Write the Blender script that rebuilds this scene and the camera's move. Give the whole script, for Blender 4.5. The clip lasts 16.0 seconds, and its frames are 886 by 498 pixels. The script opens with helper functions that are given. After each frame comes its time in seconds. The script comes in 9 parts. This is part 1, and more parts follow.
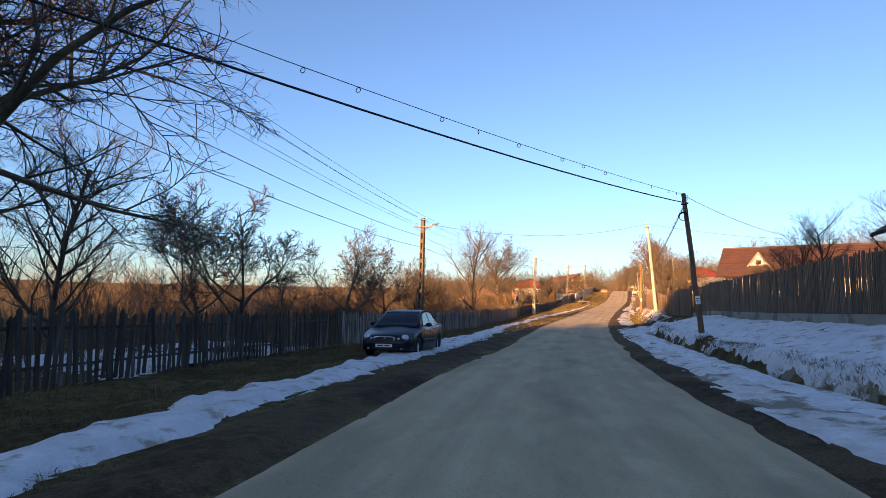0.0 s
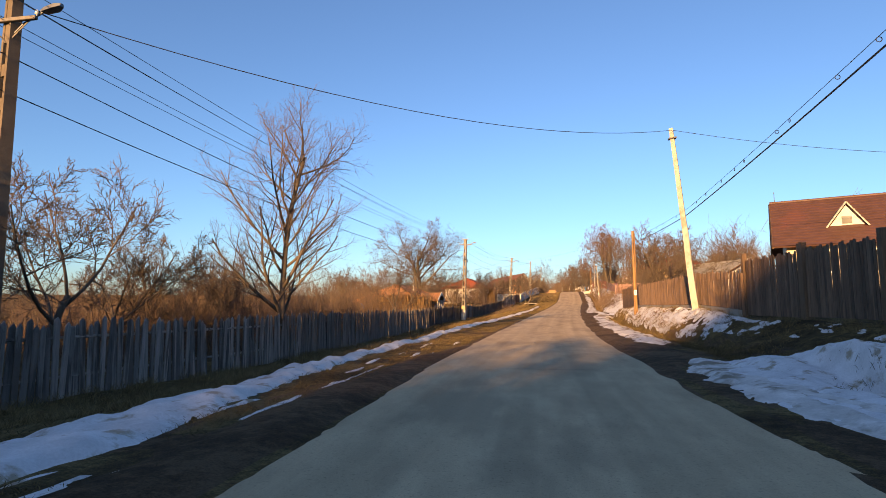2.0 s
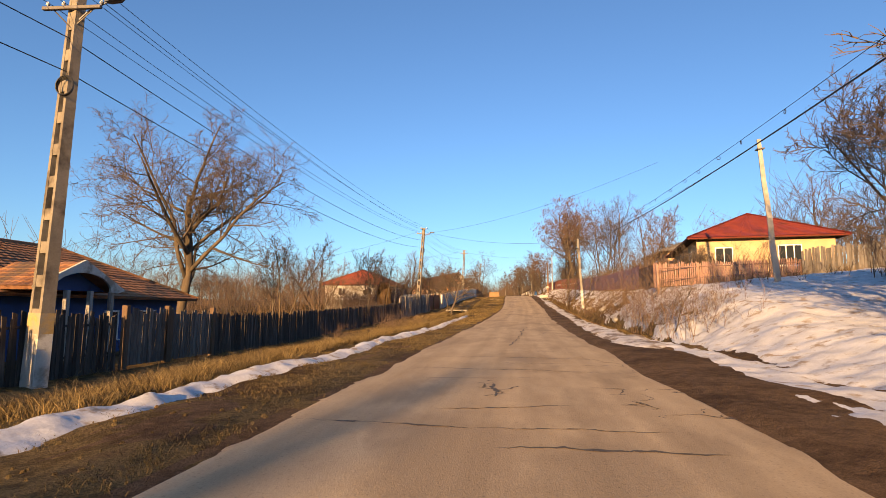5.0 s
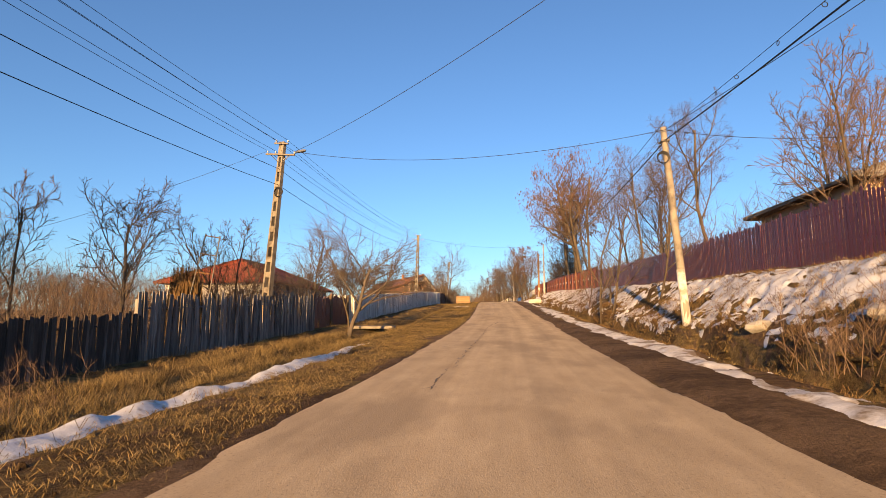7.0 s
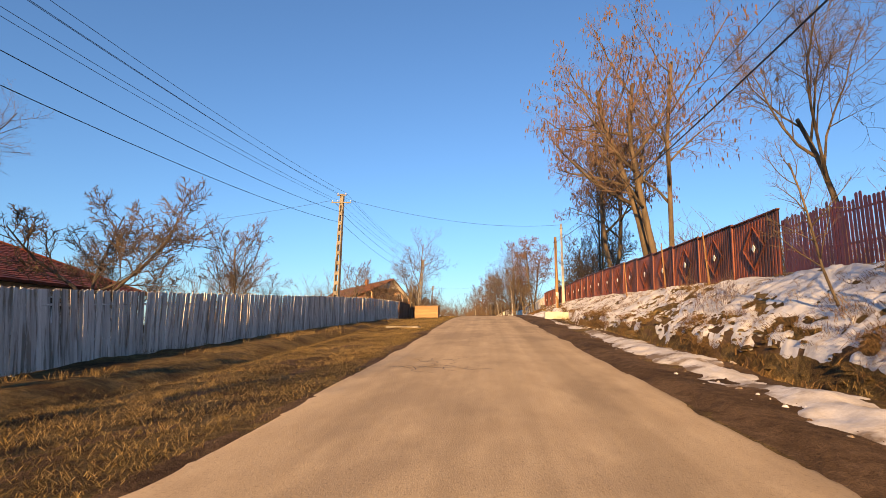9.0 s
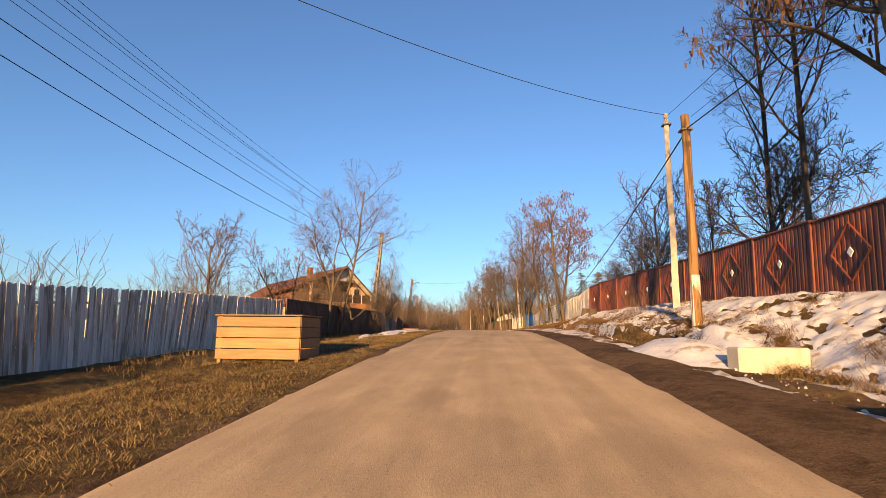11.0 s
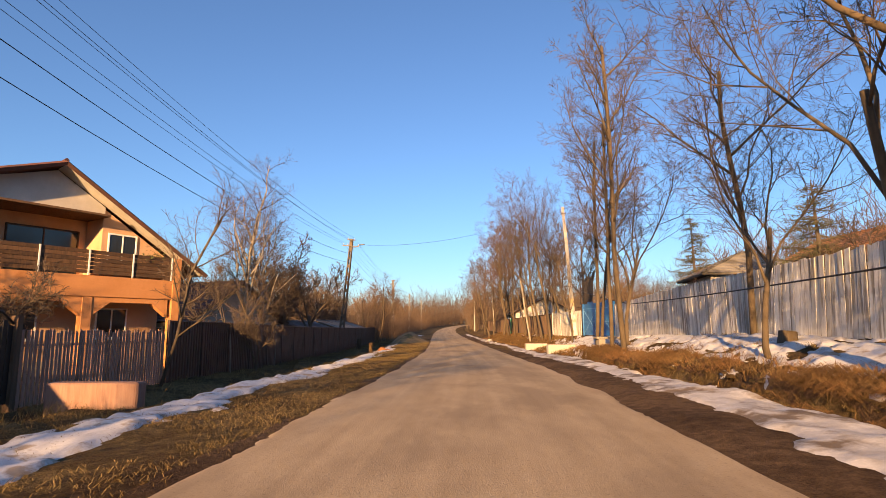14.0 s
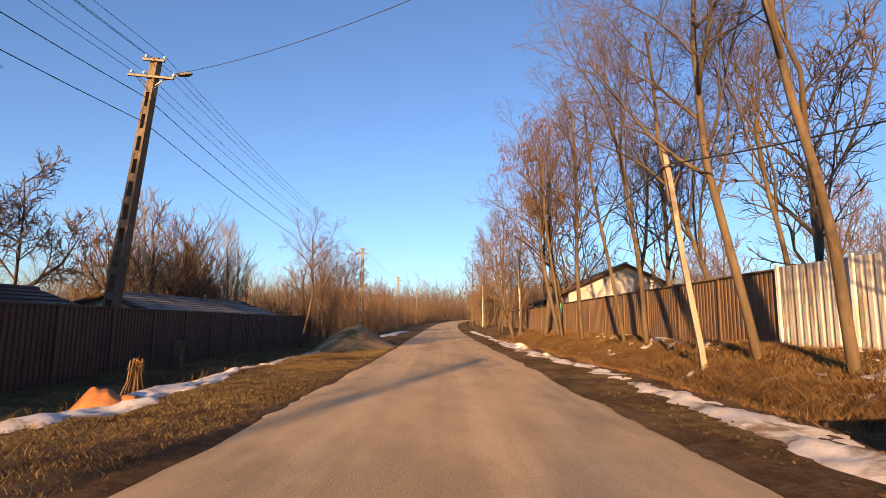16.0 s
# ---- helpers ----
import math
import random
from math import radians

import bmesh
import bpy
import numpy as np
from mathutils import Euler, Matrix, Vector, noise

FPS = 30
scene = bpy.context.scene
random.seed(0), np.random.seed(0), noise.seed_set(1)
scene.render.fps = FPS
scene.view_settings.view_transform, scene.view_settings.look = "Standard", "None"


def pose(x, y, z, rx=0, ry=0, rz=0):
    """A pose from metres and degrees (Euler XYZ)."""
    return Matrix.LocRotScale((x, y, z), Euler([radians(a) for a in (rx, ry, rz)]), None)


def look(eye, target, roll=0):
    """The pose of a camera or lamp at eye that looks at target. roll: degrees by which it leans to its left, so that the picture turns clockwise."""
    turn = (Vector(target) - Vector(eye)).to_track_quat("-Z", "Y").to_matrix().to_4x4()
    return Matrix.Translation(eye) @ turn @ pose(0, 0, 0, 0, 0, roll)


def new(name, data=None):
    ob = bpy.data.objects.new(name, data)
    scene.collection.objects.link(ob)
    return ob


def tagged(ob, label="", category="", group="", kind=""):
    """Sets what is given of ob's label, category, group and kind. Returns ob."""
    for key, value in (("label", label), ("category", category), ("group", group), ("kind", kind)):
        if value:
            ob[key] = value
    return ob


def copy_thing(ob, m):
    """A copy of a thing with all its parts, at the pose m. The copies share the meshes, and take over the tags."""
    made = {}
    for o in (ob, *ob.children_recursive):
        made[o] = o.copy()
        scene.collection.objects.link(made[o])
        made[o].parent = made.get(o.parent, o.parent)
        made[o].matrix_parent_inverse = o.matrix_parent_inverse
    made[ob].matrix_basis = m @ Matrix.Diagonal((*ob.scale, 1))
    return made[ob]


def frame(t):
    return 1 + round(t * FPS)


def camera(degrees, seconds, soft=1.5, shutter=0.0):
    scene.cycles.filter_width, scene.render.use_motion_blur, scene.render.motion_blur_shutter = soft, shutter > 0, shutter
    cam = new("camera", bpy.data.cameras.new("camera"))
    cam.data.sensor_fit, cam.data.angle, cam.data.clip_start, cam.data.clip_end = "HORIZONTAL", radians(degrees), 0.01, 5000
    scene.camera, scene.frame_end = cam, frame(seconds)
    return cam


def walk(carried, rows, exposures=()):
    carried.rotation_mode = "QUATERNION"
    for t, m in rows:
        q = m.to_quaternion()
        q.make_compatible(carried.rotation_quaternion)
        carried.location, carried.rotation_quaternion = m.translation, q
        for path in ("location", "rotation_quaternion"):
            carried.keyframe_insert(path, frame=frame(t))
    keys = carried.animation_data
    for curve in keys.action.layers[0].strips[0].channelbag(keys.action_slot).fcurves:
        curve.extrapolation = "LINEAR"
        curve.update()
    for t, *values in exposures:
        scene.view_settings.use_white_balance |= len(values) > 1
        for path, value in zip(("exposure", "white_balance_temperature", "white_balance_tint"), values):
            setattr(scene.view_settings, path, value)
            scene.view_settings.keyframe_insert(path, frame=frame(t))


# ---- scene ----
cam = camera(78.7, 16.0, soft=0.8)
PATH = [
    (0.0, (2.037, -0.677, 2.555), (-1.458, 8.653, 3.409), 0.64),
    (0.5, (0.767, 6.278, 2.293), (-2.450, 15.706, 3.163), 0.25),
    (1.0, (-0.307, 13.406, 2.057), (-3.268, 22.915, 2.957), -0.04),
    (1.5, (-1.205, 20.729, 1.850), (-3.927, 30.306, 2.789), -0.27),
    (2.0, (-1.964, 28.282, 1.675), (-4.467, 37.914, 2.659), -0.41),
    (2.5, (-2.637, 36.090, 1.535), (-4.937, 45.768, 2.561), -0.48),
    (3.0, (-3.253, 44.153, 1.430), (-5.360, 53.871, 2.492), -0.47),
    (3.5, (-3.792, 52.430, 1.362), (-5.717, 62.182, 2.452), -0.39),
    (4.0, (-4.213, 60.854, 1.334), (-5.972, 70.636, 2.443), -0.23),
    (4.5, (-4.502, 69.409, 1.346), (-6.120, 79.214, 2.462), 0.07),
    (5.0, (-4.700, 78.056, 1.391), (-6.196, 87.880, 2.508), 0.43),
    (5.5, (-4.860, 86.730, 1.455), (-6.246, 96.569, 2.586), 0.56),
    (6.0, (-5.001, 95.372, 1.536), (-6.286, 105.220, 2.702), 0.42),
    (6.5, (-5.111, 103.943, 1.638), (-6.302, 113.796, 2.861), 0.11),
    (7.0, (-5.164, 112.427, 1.773), (-6.272, 122.281, 3.068), -0.22),
    (7.5, (-5.145, 120.827, 1.953), (-6.187, 130.677, 3.325), -0.40),
    (8.0, (-5.066, 129.161, 2.190), (-6.071, 139.005, 3.634), -0.41),
    (8.5, (-4.979, 137.457, 2.491), (-5.988, 147.292, 3.993), -0.29),
    (9.0, (-4.965, 145.726, 2.856), (-6.006, 155.551, 4.397), -0.05),
    (9.5, (-5.073, 153.944, 3.278), (-6.139, 163.764, 4.840), 0.28),
    (10.0, (-5.283, 162.100, 3.747), (-6.346, 171.919, 5.312), 0.57),
    (10.5, (-5.530, 170.215, 4.246), (-6.564, 180.039, 5.798), 0.66),
    (11.0, (-5.760, 178.301, 4.748), (-6.758, 188.133, 6.271), 0.50),
    (11.5, (-5.951, 186.357, 5.216), (-6.919, 196.198, 6.704), 0.18),
    (12.0, (-6.103, 194.378, 5.612), (-7.060, 204.225, 7.070), -0.16),
    (12.5, (-6.235, 202.371, 5.910), (-7.207, 212.219, 7.349), -0.37),
    (13.0, (-6.383, 210.360, 6.100), (-7.400, 220.205, 7.530), -0.39),
    (13.5, (-6.599, 218.376, 6.196), (-7.682, 228.216, 7.615), -0.29),
    (14.0, (-6.922, 226.439, 6.216), (-8.087, 236.272, 7.617), -0.16),
    (14.5, (-7.370, 234.536, 6.179), (-8.627, 244.361, 7.554), -0.02),
    (15.0, (-7.954, 242.629, 6.095), (-9.284, 252.449, 7.442), 0.20),
    (15.5, (-8.677, 250.679, 5.967), (-10.021, 260.499, 7.295), 0.55),
    (16.0, (-9.544, 258.669, 5.797), (-10.804, 268.501, 7.117), 0.90),
]
walk(cam, [(t, look(eye, target, roll)) for t, eye, target, roll in PATH],
     exposures=[(0, 1.74, 9900, 24), (1, 1.62, 9800, 23), (2, 1.46, 9500, 20), (3.5, 1.30, 8950, 15), (5, 1.30, 8950, 15), (8, 1.32, 8900, 14), (10, 1.30, 8950, 15), (13, 1.24, 9200, 20), (14, 1.34, 9200, 20), (15, 1.41, 9300, 22), (16, 1.42, 9350, 23)])

# ---- light ----
SUN_EL, SUN_AZ = 11.0, 7.2        # degrees; the shadows fall AZ degrees to the right of +y
world = bpy.data.worlds.new("world")
scene.world = world
world.use_nodes = True
wn = world.node_tree
sky = wn.nodes.new("ShaderNodeTexSky")
sky.sky_type, sky.sun_disc = "NISHITA", False
sky.sun_elevation, sky.sun_rotation = radians(SUN_EL), radians(180 + SUN_AZ)
sky.altitude, sky.air_density, sky.dust_density, sky.ozone_density = 300, 1.0, 0.9, 6.5
background = wn.nodes["Background"]
wn.links.new(sky.outputs[0], background.inputs[0])
background.inputs[1].default_value = 0.1165
sun = new("sun", bpy.data.lights.new("sun", "SUN"))
sun.data.energy, sun.data.angle, sun.data.color = 5.0, radians(0.6), (1.0, 0.69, 0.38)
_e, _a = radians(SUN_EL), radians(SUN_AZ)
sun.matrix_world = look((0, 0, 60), (math.sin(_a) * math.cos(_e), math.cos(_a) * math.cos(_e), 60 - math.sin(_e)))

# ---- the lie of the land ----
# the road's middle: y, x, z
ROAD = [(-300, 60, 12), (-120, 24, 6.4), (-60, 12.9, 3.6), (-25, 6.5, 2.25), (0, 1.9, 1.23), (14, -0.4, 0.74), (28, -1.95, 0.38),
        (44, -3.25, 0.13), (61, -4.2, 0.03), (78, -4.7, 0.09), (95, -5.0, 0.24), (112, -5.15, 0.47), (129, -5.07, 0.89),
        (146, -4.96, 1.56), (162, -5.28, 2.45), (178, -5.76, 3.45), (194, -6.1, 4.31), (210, -6.38, 4.8), (226, -6.92, 4.92),
        (243, -7.95, 4.8), (259, -9.5, 4.55), (300, -14.7, 4.35), (345, -20.4, 4.5), (420, -27.5, 5.2), (520, -31, 6.2), (900, -10, 8)]
_ry, _rx, _rz = (np.array(c, float) for c in zip(*ROAD))


def hermite(x, xs, ys):
    """A smooth curve through the knots."""
    m = np.gradient(ys, xs)
    x = np.clip(np.asarray(x, float), xs[0], xs[-1])
    k = np.clip(np.searchsorted(xs, x) - 1, 0, len(xs) - 2)
    h = xs[k + 1] - xs[k]
    s = (x - xs[k]) / h
    return ((1 + 2 * s) * (1 - s) ** 2 * ys[k] + s * (1 - s) ** 2 * h * m[k] + s * s * (3 - 2 * s) * ys[k + 1] + s * s * (s - 1) * h * m[k + 1])


def cx(y):
    return hermite(y, _ry, _rx)


def rz(y):
    return hermite(y, _ry, _rz)


def table(pairs):
    xs, ys = (np.array(c, float) for c in zip(*pairs))
    return lambda y: np.interp(y, xs, ys)


def vnoise(x, y, seed=0):
    """Smooth value noise in 0..1, for arrays."""
    x, y = np.asarray(x, float), np.asarray(y, float)
    xi, yi = np.floor(x).astype(np.int64), np.floor(y).astype(np.int64)
    fx, fy = x - xi, y - yi
    fx, fy = fx * fx * (3 - 2 * fx), fy * fy * (3 - 2 * fy)

    def at(a, b):
        n = (a * 374761393 + b * 668265263 + seed * 974711) & 0x7FFFFFFF
        n = ((n ^ (n >> 13)) * 1274126177) & 0x7FFFFFFF
        return ((n ^ (n >> 16)) & 0xFFFF) / 65535.0

    return (at(xi, yi) * (1 - fx) + at(xi + 1, yi) * fx) * (1 - fy) + (at(xi, yi + 1) * (1 - fx) + at(xi + 1, yi + 1) * fx) * fy


def fbm(x, y, seed=0, octaves=4):
    out, amp, tot = 0, 1.0, 0.0
    for o in range(octaves):
        out = out + amp * vnoise(x * 2 ** o, y * 2 ** o, seed + o * 17)
        tot += amp
        amp *= 0.5
    return out / tot


# lines along the road: offsets and heights, by y
fence_left = table([(-40, -9.4), (20, -9.2), (45, -8.4), (60, -8.8), (76, -9.8), (84, -10.7), (120, -11.2), (146, -11.2), (150, -10.7), (160, -10.9), (197, -9.6), (205, -9.6), (300, -10.4), (400, -12)])
fence_right = table([(-40, 9.2), (42, 9.0), (50, 7.4), (60, 7.0), (82, 6.3), (90, 8), (112, 8.2), (150, 8.4), (176, 8.7), (205, 8.6), (217, 7.4), (225, 8.1), (250, 8.6), (261, 9.25), (265, 8.8), (272, 7.9), (300, 7.6), (400, 9)])
bank_right = table([(-40, 1.1), (40, 1.2), (44, 0.95), (49, 0.95), (53, 1.15), (56, 1.25), (70, 1.15), (80, 0.85), (86, 0.6), (92, 0.75), (98, 1.5), (108, 2.2), (125, 2.3), (142, 2.25), (163, 2.05),
                    (175, 1.75), (200, 1.45), (215, 1.3), (225, 1.1), (250, 1.1), (262, 0.95), (300, 0.85), (400, 0.6)])
ditch_right = table([(-40, -0.25), (38, -0.25), (43, 0.05), (49, 0.05), (53, -0.3), (80, -0.32), (85, 0.05), (96, 0.05), (101, -0.2), (180, -0.3), (183, 0.0), (190, 0.0), (194, -0.25), (255, -0.35), (258, 0.1), (265, 0.1), (268, -0.1), (400, -0.2)])
ditch_left = table([(-40, -0.3), (60, -0.35), (95, -0.4), (118, -0.5), (128, -0.85), (141, -0.9), (147, -0.45), (175, -0.55), (200, -0.5), (214, -0.6), (224, -1.0), (230, -0.95), (231, -0.2), (236, -0.2), (238, -0.8), (250, -0.6), (300, -0.4), (400, -0.4)])
base_left = table([(-40, -0.28), (60, -0.34), (84, -0.45), (100, -0.6), (128, -0.35), (150, -0.2), (160, -0.2), (200, -0.35), (212, -0.5), (230, -0.4), (270, -0.35), (400, -0.3)])


def land(d, y, rough=True):
    """The ground's height over the sea, at the offset d from the road's middle."""
    d, y = np.asarray(d, float), np.asarray(y, float)
    h = np.zeros(np.broadcast(d, y).shape)
    fl, bl, dl = -fence_left(y), base_left(y), ditch_left(y)
    a = -d
    left = np.where(a < 5.6, -0.09 * np.clip((a - 2.6) / 3.0, 0, 1),
                    np.where(a < 7.4, -0.09 + (dl + 0.09) * smooth((a - 5.6) / 1.8),
                             np.where(a < 8.6, dl + (bl - dl) * smooth((a - 7.4) / 1.2), bl - 0.04 * np.clip(a - fl - 3, 0, 60))))
    fr, br, dr = fence_right(y), bank_right(y), ditch_right(y)
    step = (0.36 + 0.06 * smooth((y - 84) / 20) + 0.10 * smooth((43 - y) / 4)) * np.clip(br - dr, 0, 1.7) * smooth(-dr / 0.18)      # the broken edge of the bank
    up = np.clip((d - 5.5) / np.maximum(fr - 0.25 - 5.5, 0.4), 0, 1)
    right = np.where(d < 4.7, 0.05 * np.clip((d - 2.6) / 1.5, 0, 1),
                     np.where(d < 5.4, 0.05 + (dr - 0.05) * smooth((d - 4.7) / 0.7),
                              dr + step * smooth((d - 5.35 - 0.3 * (fbm(y * 0.7, y * 0, 5, 3) - 0.5)) / 0.38) + (br - dr - step) * (0.35 * smooth(up) + 0.65 * up) + 0.10 * np.clip(d - fr - 0.5, 0, 45)))
    h = np.where(d < 0, left, right)
    h = h - 0.05 * (np.abs(d) < 2.75)
    if rough:
        off = np.clip((np.abs(d) - 3.0) / 2.0, 0, 1)
        h = h + off * (0.22 * (fbm(d * 0.45, y * 0.45, 3) - 0.5) + 0.13 * (fbm(d * 1.5, y * 1.1, 9, 4) - 0.5) + 0.09 * (fbm(d * 3.6, y * 2.6, 15, 2) - 0.5))
    # unseen rise behind the start, added and shaped only to shade the first stretch
    sun_block = smooth((-35 - y) / 75.0) * (20.2 + 3.0 * smooth((4 - d) / 24.0) + 4.2 * smooth((-44 - d) / 9.0) + 7.0 * smooth((d + 41.0) / 3.0))
    far = smooth((np.abs(d) - 70) / 400.0) * 9.0
    return rz(y) + h + sun_block + far


def smooth(s):
    s = np.clip(s, 0, 1)
    return s * s * (3 - 2 * s)


def spot(d, y, sink=0.0):
    """The place on the ground at offset d, y."""
    return Vector((float(cx(y) + d), float(y), float(land(d, y)) - sink))


def over(d, y, h):
    """The place h above the road's level."""
    return Vector((float(cx(y) + d), float(y), float(rz(y) + h)))


def heading(y):
    """The road's turn about z at y, in degrees."""
    return math.degrees(math.atan2(-(float(cx(y + 1)) - float(cx(y - 1))), 2.0))


# ---- mesh helpers ----
class Shape:
    """Vertices and faces that become one mesh."""

    def __init__(self):
        self.v, self.f = [], []

    def add(self, verts, faces, m=None):
        n = len(self.v)
        self.v += [tuple(m @ Vector(p)) for p in verts] if m else [tuple(p) for p in verts]
        self.f += [tuple(i + n for i in f) for f in faces]
        return self

    def box(self, x0, y0, z0, x1, y1, z1, c=0.0, m=None):
        """A box from corner to corner with edges cut by c."""
        if c <= 0:
            v = [(x, y, z) for x in (x0, x1) for y in (y0, y1) for z in (z0, z1)]
            return self.add(v, [(0, 1, 3, 2), (4, 6, 7, 5), (0, 4, 5, 1), (2, 3, 7, 6), (0, 2, 6, 4), (1, 5, 7, 3)], m)
        v, idx = [], {}
        for i, x in enumerate((x0, x1)):
            for j, y in enumerate((y0, y1)):
                for k, z in enumerate((z0, z1)):
                    s = (c if i == 0 else -c, c if j == 0 else -c, c if k == 0 else -c)
                    idx[i, j, k] = len(v)
                    v += [(x, y + s[1], z + s[2]), (x + s[0], y, z + s[2]), (x + s[0], y + s[1], z)]
        f = []
        ring = [(0, 0), (1, 0), (1, 1), (0, 1)]
        for a in range(3):
            for side in (0, 1):
                q = []
                for p in ring:
                    key = [0, 0, 0]
                    key[a] = side
                    key[(a + 1) % 3], key[(a + 2) % 3] = p
                    q.append(idx[tuple(key)] + a)
                f.append(tuple(q if side else q[::-1]))
        for a in range(3):
            b, e = (a + 1) % 3, (a + 2) % 3
            for sb in (0, 1):
                for se in (0, 1):
                    k0, k1 = [0, 0, 0], [0, 0, 0]
                    k0[b] = k1[b] = sb
                    k0[e] = k1[e] = se
                    k0[a], k1[a] = 0, 1
                    q = (idx[tuple(k0)] + b, idx[tuple(k1)] + b, idx[tuple(k1)] + e, idx[tuple(k0)] + e)
                    f.append(q if sb != se else q[::-1])
        for k, n in idx.items():
            f.append((n, n + 1, n + 2) if sum(k) % 2 else (n, n + 2, n + 1))
        return self.add(v, f, m)

    def tube(self, pts, radii, n=6, caps=True, m=None):
        """A tapered tube along points."""
        pts = [Vector(p) for p in pts]
        if not hasattr(radii, "__len__"):
            radii = [radii] * len(pts)
        v, f = [], []
        t0 = (pts[1] - pts[0]).normalized()
        side = t0.cross(Vector((0.31, 0.17, 0.93)))
        if side.length < 0.05:
            side = t0.cross(Vector((1, 0, 0)))
        side.normalize()
        for i, p in enumerate(pts):
            t = (pts[min(i + 1, len(pts) - 1)] - pts[max(i - 1, 0)]).normalized()
            side = (side - t * side.dot(t)).normalized()
            up = t.cross(side)
            for k in range(n):
                a = 2 * math.pi * k / n
                v.append(p + (side * math.cos(a) + up * math.sin(a)) * radii[i])
        for i in range(len(pts) - 1):
            for k in range(n):
                f.append((i * n + k, i * n + (k + 1) % n, (i + 1) * n + (k + 1) % n, (i + 1) * n + k))
        if caps:
            f += [tuple(range(n))[::-1], tuple(range((len(pts) - 1) * n, len(pts) * n))]
        return self.add(v, f, m)

    def prism(self, outline, y0, y1, m=None):
        """An outline of (x, z), pulled from y0 to y1."""
        n = len(outline)
        v = [(x, y0, z) for x, z in outline] + [(x, y1, z) for x, z in outline]
        f = [tuple(range(n)), tuple(range(2 * n - 1, n - 1, -1))] + [(i, i + n, (i + 1) % n + n, (i + 1) % n) for i in range(n)]
        return self.add(v, f, m)

    def torus(self, c, r, tube, axis="y", n=20, k=6, squash=1.0, m=None):
        v, f = [], []
        for i in range(n):
            a = 2 * math.pi * i / n
            for j in range(k):
                b = 2 * math.pi * j / k
                q = (r + tube * math.cos(b))
                p = (q * math.cos(a), tube * math.sin(b) * squash, q * math.sin(a))
                p = {"y": p, "x": (p[1], p[0], p[2]), "z": (p[0], p[2], p[1])}[axis]
                v.append((c[0] + p[0], c[1] + p[1], c[2] + p[2]))
                f.append((i * k + j, ((i + 1) % n) * k + j, ((i + 1) % n) * k + (j + 1) % k, i * k + (j + 1) % k))
        return self.add(v, f, m)

    def mesh(self, name, mat, soft=False):
        me = bpy.data.meshes.new(name)
        me.from_pydata(self.v, [], self.f)
        me.materials.append(mat)
        if soft:
            me.polygons.foreach_set("use_smooth", [True] * len(me.polygons))
        me.update()
        return me


def part(name, shape, mat, parent=None, label="", soft=False):
    """One mesh object, under a thing or a part."""
    ob = new(name, shape.mesh(name, mat, soft) if isinstance(shape, Shape) else shape)
    if parent:
        ob.parent = parent
    return tagged(ob, label) if label else ob


def thing(name, label, category, m=None, group=""):
    """An Empty at the base of a thing."""
    ob = new(name)
    ob.empty_display_size = 0.2
    if m is not None:
        ob.matrix_basis = m
    return tagged(ob, label, category, group)


def grid(name, xs, ys, height, mat, keep=None, uneven=None):
    """A sheet over offsets xs and ways ys, at height(d, y); keep(thickness) drops faces."""
    d, y = np.meshgrid(xs, ys)
    if uneven is not None:
        d = d + uneven(d, y)
    z = height(d, y)
    x = cx(y) + d
    nx, ny = len(xs), len(ys)
    v = np.stack([x, y, z], -1).reshape(-1, 3)
    i = np.arange(nx * ny).reshape(ny, nx)
    f = np.stack([i[:-1, :-1], i[:-1, 1:], i[1:, 1:], i[1:, :-1]], -1).reshape(-1, 4)
    if keep is not None:
        k = keep(d, y).reshape(-1)
        f = f[k[f].any(1)]
    used, inv = np.unique(f, return_inverse=True)
    me = bpy.data.meshes.new(name)
    me.from_pydata(v[used].tolist(), [], inv.reshape(-1, 4).tolist())
    me.materials.append(mat)
    me.polygons.foreach_set("use_smooth", [True] * len(me.polygons))
    return new(name, me)


# ---- materials ----
def nodes_of(name):
    m = bpy.data.materials.new(name)
    m.use_nodes = True
    return m, m.node_tree, m.node_tree.nodes["Principled BSDF"]


def node(nt, kind, **inputs):
    n = nt.nodes.new(kind)
    for k, v in inputs.items():
        n.inputs[k.replace("_", " ")].default_value = v
    return n


def rgb(c):
    return (*c, 1.0)


